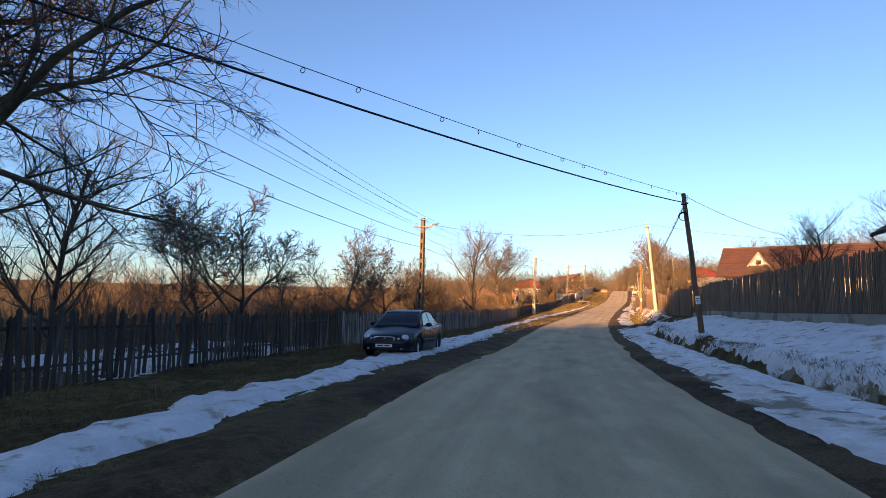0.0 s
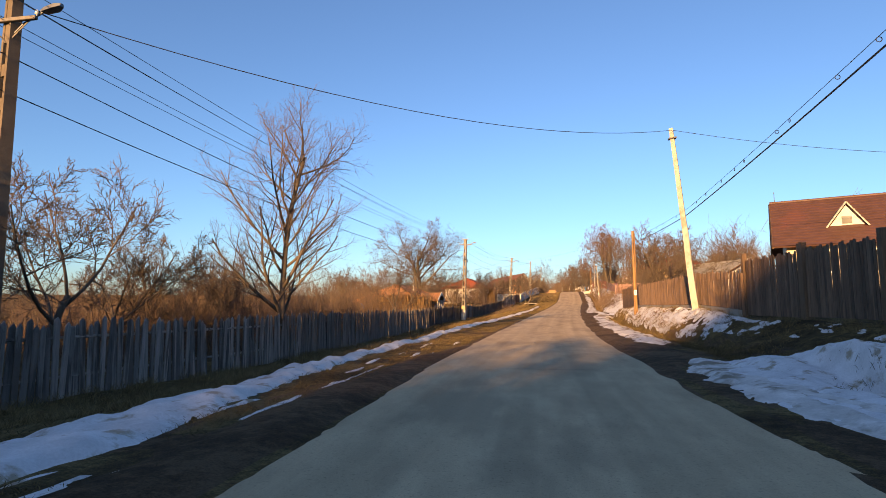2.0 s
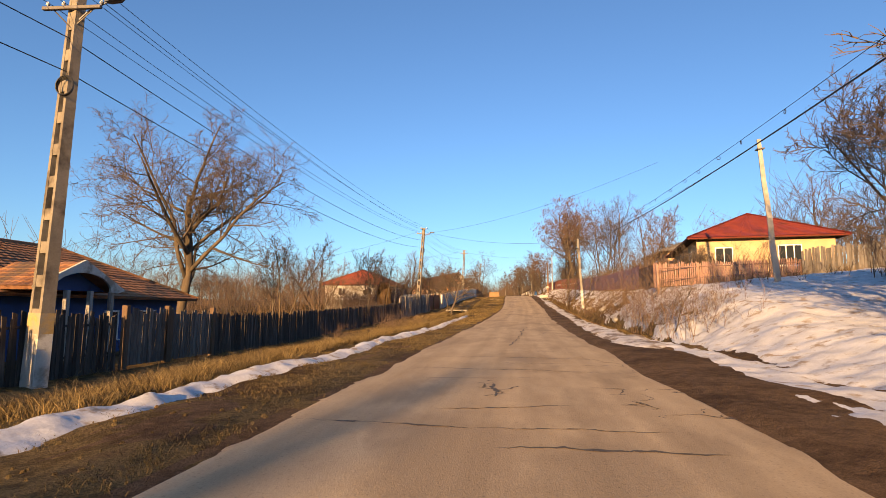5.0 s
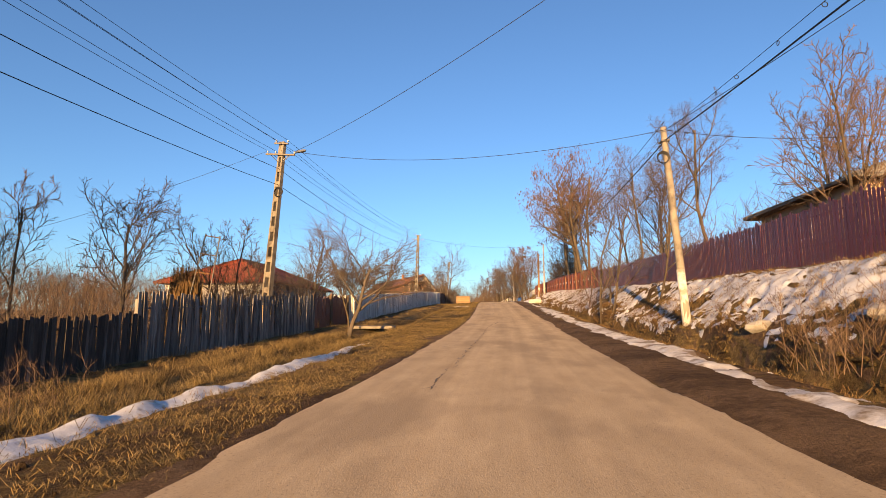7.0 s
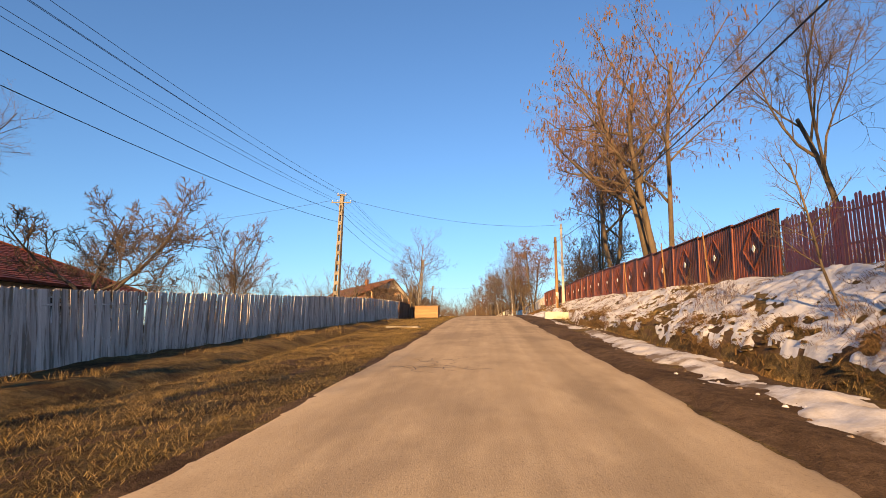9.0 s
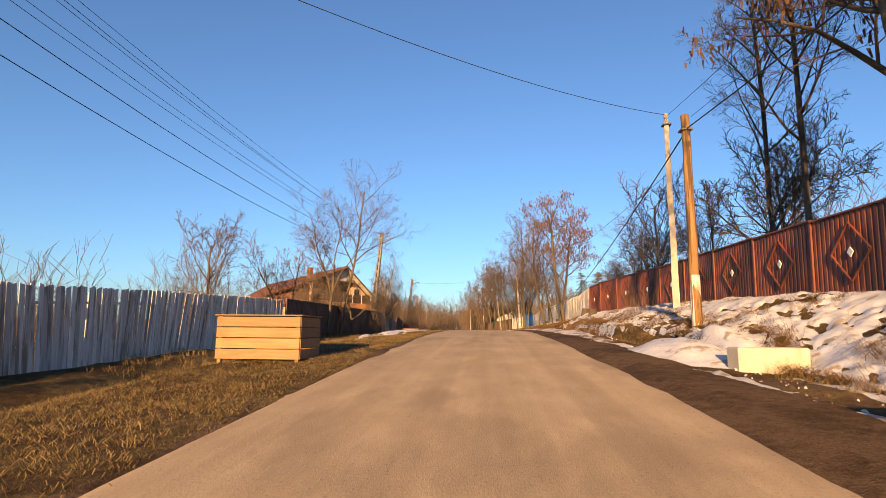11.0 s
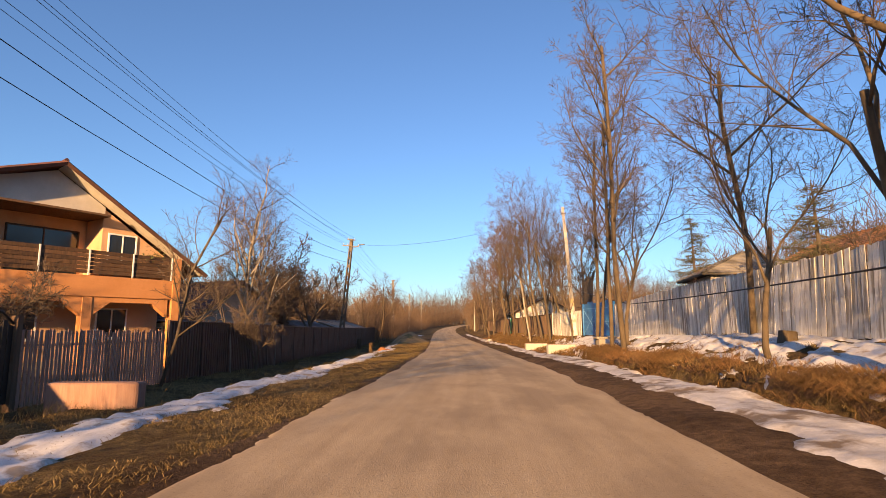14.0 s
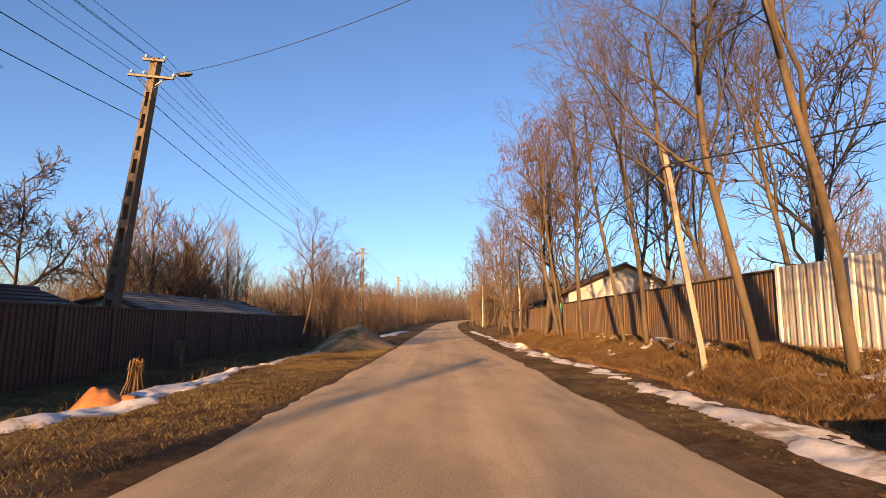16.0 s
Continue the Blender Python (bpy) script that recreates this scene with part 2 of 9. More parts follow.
def surface(name, dark, light, scale=4.0, rough=0.85, bump=0.3, grain=40.0, third=None, third_scale=0.7, third_amount=0.5, stretch=(1, 1, 1),
            metal=0.0, vary=0.0, coords="Object", bump_scale=None, spec=0.4, coat=0.0, contrast=0.25, streak=None):
    """A surface of two colours mixed by noise, a third in larger stains, with fine grain and relief."""
    m, nt, b = nodes_of(name)
    L = nt.links.new
    tc = nt.nodes.new("ShaderNodeTexCoord")
    mp = nt.nodes.new("ShaderNodeMapping")
    mp.inputs["Scale"].default_value = stretch
    L(tc.outputs[coords], mp.inputs[0])
    vec = mp.outputs[0]
    if vary:
        oi = nt.nodes.new("ShaderNodeObjectInfo")
        sh = nt.nodes.new("ShaderNodeVectorMath")
        sh.operation = "SCALE"
        cmb = nt.nodes.new("ShaderNodeCombineXYZ")
        for k in range(3):
            L(oi.outputs["Random"], cmb.inputs[k])
        L(cmb.outputs[0], sh.inputs[0])
        sh.inputs["Scale"].default_value = 37.0
        ad = nt.nodes.new("ShaderNodeVectorMath")
        L(vec, ad.inputs[0])
        L(sh.outputs[0], ad.inputs[1])
        vec = ad.outputs[0]
    n1 = node(nt, "ShaderNodeTexNoise", Scale=scale, Detail=6.0, Roughness=0.62)
    L(vec, n1.inputs["Vector"])
    r1 = nt.nodes.new("ShaderNodeValToRGB")
    r1.color_ramp.elements[0].position, r1.color_ramp.elements[1].position = 0.5 - contrast, 0.5 + contrast
    r1.color_ramp.elements[0].color, r1.color_ramp.elements[1].color = rgb(dark), rgb(light)
    L(n1.outputs[0], r1.inputs[0])
    col = r1.outputs[0]
    if third:
        n2 = node(nt, "ShaderNodeTexNoise", Scale=third_scale, Detail=5.0, Roughness=0.6)
        L(vec, n2.inputs["Vector"])
        r2 = nt.nodes.new("ShaderNodeValToRGB")
        r2.color_ramp.elements[0].position, r2.color_ramp.elements[1].position = 0.62 - 0.3 * third_amount, 0.72 - 0.3 * third_amount
        L(n2.outputs[0], r2.inputs[0])
        mx = nt.nodes.new("ShaderNodeMix")
        mx.data_type = "RGBA"
        L(r2.outputs[0], mx.inputs[0])
        L(col, mx.inputs[6])
        mx.inputs[7].default_value = rgb(third)
        col = mx.outputs[2]
    n3 = node(nt, "ShaderNodeTexNoise", Scale=grain, Detail=3.0, Roughness=0.7)
    L(vec, n3.inputs["Vector"])
    mr = node(nt, "ShaderNodeMapRange")
    mr.inputs[3].default_value, mr.inputs[4].default_value = 0.78, 1.22
    L(n3.outputs[0], mr.inputs[0])
    value = mr.outputs[0]
    if vary:
        m2 = nt.nodes.new("ShaderNodeMapRange")
        m2.inputs[3].default_value, m2.inputs[4].default_value = 1 - vary, 1 + vary
        L(oi.outputs["Random"], m2.inputs[0])
        mu = nt.nodes.new("ShaderNodeMath")
        mu.operation = "MULTIPLY"
        L(value, mu.inputs[0])
        L(m2.outputs[0], mu.inputs[1])
        value = mu.outputs[0]
    if streak:      # long faint bands along the way, and scattered dark grit
        ms = nt.nodes.new("ShaderNodeMapping")
        ms.inputs["Scale"].default_value = (1.7, 0.022, 1)
        L(tc.outputs[coords], ms.inputs[0])
        n5 = node(nt, "ShaderNodeTexNoise", Scale=1.0, Detail=4.0, Roughness=0.55)
        L(ms.outputs[0], n5.inputs["Vector"])
        n6 = node(nt, "ShaderNodeTexNoise", Scale=26.0, Detail=2.0, Roughness=0.6)
        L(tc.outputs[coords], n6.inputs["Vector"])
        for n, lo, hi, a, c in ((n5, 0.36, 0.64, 1 - streak, 1 + streak * 0.7), (n6, 0.28, 0.42, 0.72, 1.0)):
            m3 = nt.nodes.new("ShaderNodeMapRange")
            for i, q in enumerate((lo, hi, a, c)):
                m3.inputs[i + 1].default_value = q
            L(n.outputs[0], m3.inputs[0])
            mu = nt.nodes.new("ShaderNodeMath")
            mu.operation = "MULTIPLY"
            L(value, mu.inputs[0])
            L(m3.outputs[0], mu.inputs[1])
            value = mu.outputs[0]
    vm = nt.nodes.new("ShaderNodeVectorMath")
    vm.operation = "SCALE"
    L(col, vm.inputs[0])
    L(value, vm.inputs["Scale"])
    L(vm.outputs[0], b.inputs["Base Color"])
    b.inputs["Roughness"].default_value = rough
    b.inputs["Metallic"].default_value = metal
    b.inputs["Specular IOR Level"].default_value = spec
    b.inputs["Coat Weight"].default_value = coat
    if bump:
        bp = node(nt, "ShaderNodeBump", Strength=bump, Distance=0.02)
        n4 = n3
        if bump_scale:
            n4 = node(nt, "ShaderNodeTexNoise", Scale=bump_scale, Detail=5.0, Roughness=0.65)
            L(vec, n4.inputs["Vector"])
        L(n4.outputs[0], bp.inputs["Height"])
        L(bp.outputs[0], b.inputs["Normal"])
    return m


MAT = {}


def ramp_of(nt, stops):
    """A colour ramp with stops (place, colour)."""
    r = nt.nodes.new("ShaderNodeValToRGB")
    while len(r.color_ramp.elements) < len(stops):
        r.color_ramp.elements.new(0.5)
    for e, (at, c) in zip(r.color_ramp.elements, stops):
        e.position, e.color = at, rgb(c)
    return r


def earth_material(name, patches, specks, amount=0.55):
    """Bare earth and matted turf: patches a metre wide, tufts a hand wide, and crumbs and straws."""
    m, nt, b = nodes_of(name)
    L = nt.links.new
    tc = nt.nodes.new("ShaderNodeTexCoord")
    noises = []
    for scale, detail, rough in ((0.55, 5.0, 0.62), (5.5, 6.0, 0.68), (38.0, 4.0, 0.72)):
        n = node(nt, "ShaderNodeTexNoise", Scale=scale, Detail=detail, Roughness=rough)
        L(tc.outputs["Object"], n.inputs["Vector"])
        noises.append(n)
    mix1 = nt.nodes.new("ShaderNodeMath")
    mix1.operation = "MULTIPLY_ADD"
    L(noises[1].outputs[0], mix1.inputs[0])
    mix1.inputs[1].default_value = 0.7
    L(noises[0].outputs[0], mix1.inputs[2])
    half = nt.nodes.new("ShaderNodeMath")
    half.operation = "DIVIDE"
    L(mix1.outputs[0], half.inputs[0])
    half.inputs[1].default_value = 1.7
    base = ramp_of(nt, patches)
    L(half.outputs[0], base.inputs[0])
    fine = ramp_of(nt, specks)
    L(noises[2].outputs[0], fine.inputs[0])
    mx = nt.nodes.new("ShaderNodeMix")
    mx.data_type, mx.blend_type = "RGBA", "MULTIPLY"
    mx.inputs[0].default_value = 1.0
    L(base.outputs[0], mx.inputs[6])
    L(fine.outputs[0], mx.inputs[7])
    L(mx.outputs[2], b.inputs["Base Color"])
    b.inputs["Roughness"].default_value, b.inputs["Specular IOR Level"].default_value = 0.95, 0.06
    add = nt.nodes.new("ShaderNodeMath")
    L(noises[1].outputs[0], add.inputs[0])
    L(noises[2].outputs[0], add.inputs[1])
    bp = node(nt, "ShaderNodeBump", Strength=1.0, Distance=0.035 * amount / 0.55)
    L(add.outputs[0], bp.inputs["Height"])
    L(bp.outputs[0], b.inputs["Normal"])
    return m


def blade_material(name, colours):
    """Dry blades, each with a tint of its own."""
    m, nt, b = nodes_of(name)
    L = nt.links.new
    geo, tc = nt.nodes.new("ShaderNodeNewGeometry"), nt.nodes.new("ShaderNodeTexCoord")
    r = ramp_of(nt, [(k / (len(colours) - 1), c) for k, c in enumerate(colours)])
    n = node(nt, "ShaderNodeTexNoise", Scale=0.9, Detail=5.0, Roughness=0.6)
    L(tc.outputs["Object"], n.inputs["Vector"])
    mix = nt.nodes.new("ShaderNodeMath")
    mix.operation = "MULTIPLY_ADD"
    L(geo.outputs["Random Per Island"], mix.inputs[0])
    mix.inputs[1].default_value = 0.7
    sh = node(nt, "ShaderNodeMapRange")
    for i, q in enumerate((0.32, 0.68, 0.0, 0.3)):
        sh.inputs[i + 1].default_value = q
    L(n.outputs[0], sh.inputs[0])
    L(sh.outputs[0], mix.inputs[2])
    L(mix.outputs[0], r.inputs[0])
    L(r.outputs[0], b.inputs["Base Color"])
    b.inputs["Roughness"].default_value, b.inputs["Specular IOR Level"].default_value = 0.95, 0.08
    return m


MAT["ground"] = earth_material("ground", [(0.36, (0.045, 0.029, 0.017)), (0.45, (0.085, 0.056, 0.03)), (0.51, (0.115, 0.082, 0.039)), (0.57, (0.19, 0.135, 0.066)), (0.66, (0.12, 0.075, 0.042))],
                               [(0.30, (0.45, 0.42, 0.38)), (0.47, (0.9, 0.88, 0.85)), (0.62, (1.35, 1.28, 1.15))])
MAT["asphalt"] = surface("asphalt", (0.40, 0.292, 0.182), (0.52, 0.39, 0.246), 1.5, 0.95, 0.3, 60, (0.36, 0.266, 0.17), 0.42, 0.36, stretch=(1.2, 0.45, 1), bump_scale=45, spec=0.08, coords="UV", streak=0.12, contrast=0.22)
MAT["mud"] = earth_material("mud", [(0.34, (0.05, 0.031, 0.021)), (0.47, (0.10, 0.064, 0.040)), (0.56, (0.165, 0.107, 0.067)), (0.66, (0.12, 0.08, 0.051))],
                            [(0.30, (0.6, 0.57, 0.54)), (0.5, (0.95, 0.94, 0.92)), (0.66, (1.2, 1.17, 1.12))], 0.7)
MAT["snow"] = surface("snow", (0.46, 0.455, 0.452), (0.70, 0.695, 0.69), 2.2, 0.75, 0.5, 30, (0.34, 0.27, 0.20), 2.6, 0.22, bump_scale=9, spec=0.3)
MAT["dirty_snow"] = surface("dirty_snow", (0.40, 0.355, 0.31), (0.70, 0.675, 0.64), 2.6, 0.7, 0.6, 24, (0.20, 0.145, 0.095), 1.1, 0.42, bump_scale=8, spec=0.3)
MAT["crack"] = surface("crack", (0.05, 0.04, 0.03), (0.13, 0.10, 0.07), 5, 0.8, 0.2, 40)
MAT["grey_wood"] = surface("grey_wood", (0.085, 0.073, 0.063), (0.19, 0.168, 0.148), 3.0, 0.9, 0.5, 30, (0.08, 0.066, 0.055), 1.0, 0.35, stretch=(6, 6, 0.5), vary=0.35)
# grey wood darkened: the shade on the left fences is in this colour
MAT["shaded_wood"] = surface("shaded_wood", (0.03, 0.024, 0.02), (0.078, 0.064, 0.053), 3.0, 0.9, 0.5, 30, (0.115, 0.10, 0.088), 1.0, 0.2, stretch=(6, 6, 0.5), vary=0.4)
MAT["brown_wood"] = surface("brown_wood", (0.06, 0.031, 0.017), (0.125, 0.068, 0.036), 3.0, 0.8, 0.4, 30, (0.06, 0.035, 0.02), 1.0, 0.3, stretch=(6, 6, 0.5), vary=0.3)
MAT["slat_wood"] = surface("slat_wood", (0.10, 0.058, 0.036), (0.19, 0.115, 0.075), 3.0, 0.8, 0.4, 30, (0.08, 0.048, 0.03), 1.0, 0.3, stretch=(6, 6, 0.5), vary=0.3)
MAT["white_wood"] = surface("white_wood", (0.25, 0.23, 0.205), (0.44, 0.42, 0.39), 3.0, 0.9, 0.4, 30, (0.22, 0.19, 0.155), 1.3, 0.35, stretch=(6, 6, 0.5), vary=0.25)
MAT["pink_wood"] = surface("pink_wood", (0.27, 0.14, 0.105), (0.42, 0.26, 0.205), 3.0, 0.85, 0.4, 30, stretch=(6, 6, 0.5), vary=0.25)
MAT["pole_wood"] = surface("pole_wood", (0.16, 0.085, 0.035), (0.34, 0.19, 0.085), 2.5, 0.85, 0.6, 25, (0.09, 0.05, 0.025), 1.2, 0.4, stretch=(8, 8, 0.4), vary=0.1)
MAT["old_pole"] = surface("old_pole", (0.085, 0.05, 0.03), (0.17, 0.105, 0.065), 2.5, 0.9, 0.6, 25, stretch=(8, 8, 0.4), vary=0.1)
MAT["concrete"] = surface("concrete", (0.28, 0.255, 0.22), (0.41, 0.38, 0.335), 2.0, 0.9, 0.4, 30, (0.20, 0.175, 0.14), 0.8, 0.35)
MAT["dull_concrete"] = surface("dull_concrete", (0.20, 0.175, 0.14), (0.31, 0.27, 0.215), 2.0, 0.9, 0.4, 30, (0.13, 0.11, 0.09), 0.8, 0.4)
MAT["pole_concrete"] = surface("pole_concrete", (0.15, 0.128, 0.10), (0.275, 0.237, 0.185), 2.0, 0.9, 0.4, 30, (0.085, 0.07, 0.055), 0.8, 0.4)
MAT["dark_concrete"] = surface("dark_concrete", (0.075, 0.058, 0.043), (0.15, 0.118, 0.086), 2.0, 0.9, 0.4, 30, (0.20, 0.16, 0.11), 0.9, 0.25)
MAT["whitewash"] = surface("whitewash", (0.46, 0.44, 0.39), (0.64, 0.62, 0.56), 2.0, 0.9, 0.4, 26, (0.30, 0.26, 0.205), 1.6, 0.45)
MAT["lime"] = surface("lime", (0.36, 0.335, 0.28), (0.50, 0.47, 0.405), 1.5, 0.9, 0.4, 26, (0.34, 0.29, 0.21), 1.0, 0.4)
MAT["yellow_paint"] = surface("yellow_paint", (0.33, 0.215, 0.08), (0.46, 0.32, 0.14), 4, 0.8, 0.3, 30, (0.27, 0.235, 0.18), 1.5, 0.5)
MAT["steel"] = surface("steel", (0.10, 0.085, 0.07), (0.18, 0.16, 0.14), 5, 0.6, 0.2, 30, metal=0.5)
MAT["insulator"] = surface("insulator", (0.5, 0.5, 0.48), (0.7, 0.7, 0.68), 5, 0.3, 0, 30)
MAT["wire"] = surface("wire", (0.03, 0.03, 0.032), (0.05, 0.05, 0.052), 5, 0.5, 0, 30, metal=0.2)
MAT["cable"] = surface("cable", (0.012, 0.012, 0.014), (0.02, 0.02, 0.022), 5, 0.6, 0, 30)
MAT["lamp_body"] = surface("lamp_body", (0.10, 0.105, 0.11), (0.17, 0.175, 0.18), 5, 0.45, 0, 30, metal=0.3)
MAT["rust_metal"] = surface("rust_metal", (0.14, 0.037, 0.021), (0.20, 0.057, 0.033), 1.6, 0.55, 0.15, 30, (0.06, 0.02, 0.014), 0.7, 0.4, stretch=(1, 1, 0.5))
MAT["maroon_metal"] = surface("maroon_metal", (0.085, 0.016, 0.019), (0.13, 0.024, 0.028), 2, 0.45, 0.1, 30, vary=0.15)
MAT["brown_metal"] = surface("brown_metal", (0.055, 0.024, 0.017), (0.095, 0.042, 0.03), 1.2, 0.55, 0.15, 30, (0.04, 0.02, 0.016), 0.6, 0.35, stretch=(1, 1, 0.4))
MAT["blue_metal"] = surface("blue_metal", (0.012, 0.12, 0.33), (0.025, 0.19, 0.45), 1.5, 0.45, 0.1, 30, (0.01, 0.09, 0.26), 0.8, 0.3)
MAT["pale_blue"] = surface("pale_blue", (0.12, 0.30, 0.52), (0.2, 0.40, 0.62), 3, 0.5, 0.1, 30)
MAT["white_metal"] = surface("white_metal", (0.50, 0.54, 0.54), (0.68, 0.71, 0.70), 3, 0.5, 0.1, 30)
MAT["red_tile"] = surface("red_tile", (0.17, 0.035, 0.02), (0.30, 0.07, 0.035), 3, 0.7, 0.3, 20, (0.13, 0.035, 0.022), 0.5, 0.3)
MAT["red_metal"] = surface("red_metal", (0.13, 0.019, 0.014), (0.21, 0.035, 0.023), 3, 0.55, 0.2, 20, (0.10, 0.02, 0.015), 0.5, 0.3)
MAT["old_tile"] = surface("old_tile", (0.20, 0.085, 0.04), (0.36, 0.17, 0.085), 3, 0.85, 0.4, 20, (0.12, 0.075, 0.05), 0.5, 0.4)
MAT["brown_roof"] = surface("brown_roof", (0.06, 0.028, 0.021), (0.10, 0.047, 0.036), 2, 0.6, 0.2, 20, (0.10, 0.04, 0.03), 0.4, 0.3)
MAT["grey_roof"] = surface("grey_roof", (0.16, 0.15, 0.14), (0.26, 0.245, 0.225), 2, 0.85, 0.3, 20, (0.10, 0.09, 0.08), 0.5, 0.3)
MAT["plaster_cream"] = surface("plaster_cream", (0.50, 0.42, 0.30), (0.62, 0.54, 0.40), 1.5, 0.9, 0.2, 40, (0.42, 0.35, 0.26), 0.5, 0.2)
MAT["plaster_yellow"] = surface("plaster_yellow", (0.42, 0.295, 0.17), (0.52, 0.375, 0.23), 1.5, 0.9, 0.2, 40)
MAT["plaster_peach"] = surface("plaster_peach", (0.50, 0.30, 0.18), (0.60, 0.38, 0.24), 1.5, 0.9, 0.2, 40)
MAT["plaster_orange"] = surface("plaster_orange", (0.48, 0.205, 0.08), (0.60, 0.275, 0.12), 1.5, 0.9, 0.2, 40, (0.42, 0.17, 0.06), 0.6, 0.2)
MAT["plaster_white"] = surface("plaster_white", (0.42, 0.39, 0.35), (0.54, 0.51, 0.47), 1.5, 0.9, 0.2, 40, (0.45, 0.42, 0.38), 0.5, 0.25)
MAT["plaster_blue"] = surface("plaster_blue", (0.02, 0.07, 0.22), (0.035, 0.11, 0.30), 1.5, 0.85, 0.2, 40, (0.03, 0.05, 0.13), 0.6, 0.2)
MAT["brick"] = surface("brick", (0.24, 0.10, 0.05), (0.36, 0.16, 0.085), 6, 0.9, 0.4, 30)
MAT["straw"] = blade_material("straw", [(0.05, 0.035, 0.018), (0.13, 0.09, 0.042), (0.22, 0.155, 0.075), (0.31, 0.22, 0.11)])
MAT["reed"] = blade_material("reed", [(0.045, 0.027, 0.014), (0.095, 0.056, 0.028), (0.15, 0.09, 0.044), (0.22, 0.145, 0.075)])
MAT["rust_grass"] = blade_material("rust_grass", [(0.06, 0.03, 0.015), (0.15, 0.077, 0.036), (0.23, 0.125, 0.06), (0.31, 0.185, 0.095)])
MAT["hay"] = blade_material("hay", [(0.10, 0.066, 0.03), (0.20, 0.137, 0.064), (0.32, 0.225, 0.11)])
MAT["turf"] = blade_material("turf", [(0.036, 0.024, 0.013), (0.079, 0.058, 0.026), (0.116, 0.084, 0.038), (0.16, 0.11, 0.054), (0.23, 0.163, 0.083)])
MAT["bark"] = surface("bark", (0.062, 0.046, 0.034), (0.14, 0.107, 0.079), 6, 0.95, 0.5, 30, (0.07, 0.055, 0.04), 1.5, 0.4, stretch=(1, 1, 0.3))
MAT["warm_bark"] = surface("warm_bark", (0.065, 0.047, 0.032), (0.142, 0.103, 0.066), 6, 0.95, 1.0, 30, (0.06, 0.043, 0.028), 2.5, 0.5, stretch=(1, 1, 0.3), bump_scale=16)
MAT["birch_bark"] = surface("birch_bark", (0.17, 0.14, 0.11), (0.40, 0.35, 0.285), 5, 0.9, 0.5, 30, (0.10, 0.082, 0.065), 2.2, 0.3, stretch=(1, 1, 1.6))
MAT["pale_bark"] = surface("pale_bark", (0.13, 0.11, 0.09), (0.30, 0.265, 0.225), 5, 0.9, 0.5, 30, (0.09, 0.075, 0.06), 1.5, 0.35, stretch=(1, 1, 0.5))
MAT["pale_twig"] = surface("pale_twig", (0.10, 0.08, 0.065), (0.20, 0.165, 0.135), 3, 0.9, 0, 20)
MAT["twig"] = surface("twig", (0.055, 0.04, 0.03), (0.112, 0.08, 0.058), 3, 0.9, 0, 20)
MAT["red_twig"] = surface("red_twig", (0.085, 0.053, 0.036), (0.155, 0.10, 0.069), 1.5, 0.9, 0, 20)
MAT["pod"] = surface("pod", (0.075, 0.04, 0.027), (0.135, 0.074, 0.047), 1.5, 0.85, 0, 20)
MAT["needles"] = surface("needles", (0.04, 0.047, 0.02), (0.10, 0.095, 0.04), 2, 0.9, 0, 20)
MAT["orange_soil"] = surface("orange_soil", (0.36, 0.13, 0.05), (0.5, 0.2, 0.08), 3, 0.95, 0.6, 20)
MAT["earth"] = surface("earth", (0.15, 0.10, 0.05), (0.29, 0.205, 0.105), 2, 0.95, 0.8, 20, (0.07, 0.075, 0.03), 0.9, 0.35, bump_scale=6)
MAT["timber"] = surface("timber", (0.20, 0.115, 0.055), (0.33, 0.20, 0.10), 3, 0.8, 0.3, 30, stretch=(0.5, 6, 6), vary=0.2)
MAT["black_iron"] = surface("black_iron", (0.012, 0.012, 0.012), (0.03, 0.028, 0.027), 5, 0.5, 0, 30, metal=0.3)
MAT["teal_paint"] = surface("teal_paint", (0.05, 0.22, 0.21), (0.08, 0.30, 0.28), 3, 0.6, 0.1, 30)
MAT["green_paint"] = surface("green_paint", (0.02, 0.20, 0.13), (0.03, 0.28, 0.18), 3, 0.6, 0.1, 30)
MAT["pvc"] = surface("pvc", (0.72, 0.72, 0.70), (0.82, 0.82, 0.80), 3, 0.4, 0, 30)
MAT["paper"] = surface("paper", (0.55, 0.55, 0.53), (0.72, 0.72, 0.70), 9, 0.8, 0, 30)


def glass_material():
    m, nt, b = nodes_of("window_glass")
    b.inputs["Base Color"].default_value = (0.02, 0.025, 0.03, 1)
    b.inputs["Roughness"].default_value = 0.08
    b.inputs["Specular IOR Level"].default_value = 0.8
    return m


MAT["glass"] = glass_material()
MAT["faded_roof"] = surface("faded_roof", (0.12, 0.045, 0.03), (0.19, 0.075, 0.05), 2, 0.7, 0.2, 20, (0.10, 0.045, 0.035), 0.4, 0.4)
MAT["leaf"] = surface("leaf", (0.04, 0.055, 0.018), (0.085, 0.10, 0.03), 4, 0.8, 0, 20)
MAT["pale_wood"] = surface("pale_wood", (0.13, 0.112, 0.097), (0.28, 0.25, 0.225), 3.0, 0.9, 0.5, 30, (0.075, 0.062, 0.052), 1.0, 0.35, stretch=(6, 6, 0.5), vary=0.45)
MAT["board_white"] = surface("board_white", (0.48, 0.455, 0.41), (0.70, 0.68, 0.635), 3.0, 0.9, 0.4, 30, (0.28, 0.24, 0.195), 1.3, 0.35, stretch=(6, 6, 0.5), vary=0.25)
# brighter, warmer copy of reed with sunlight put into the colours
MAT["lit_reed"] = blade_material("lit_reed", [(0.10, 0.055, 0.028), (0.18, 0.105, 0.053), (0.25, 0.155, 0.08), (0.31, 0.205, 0.115)])

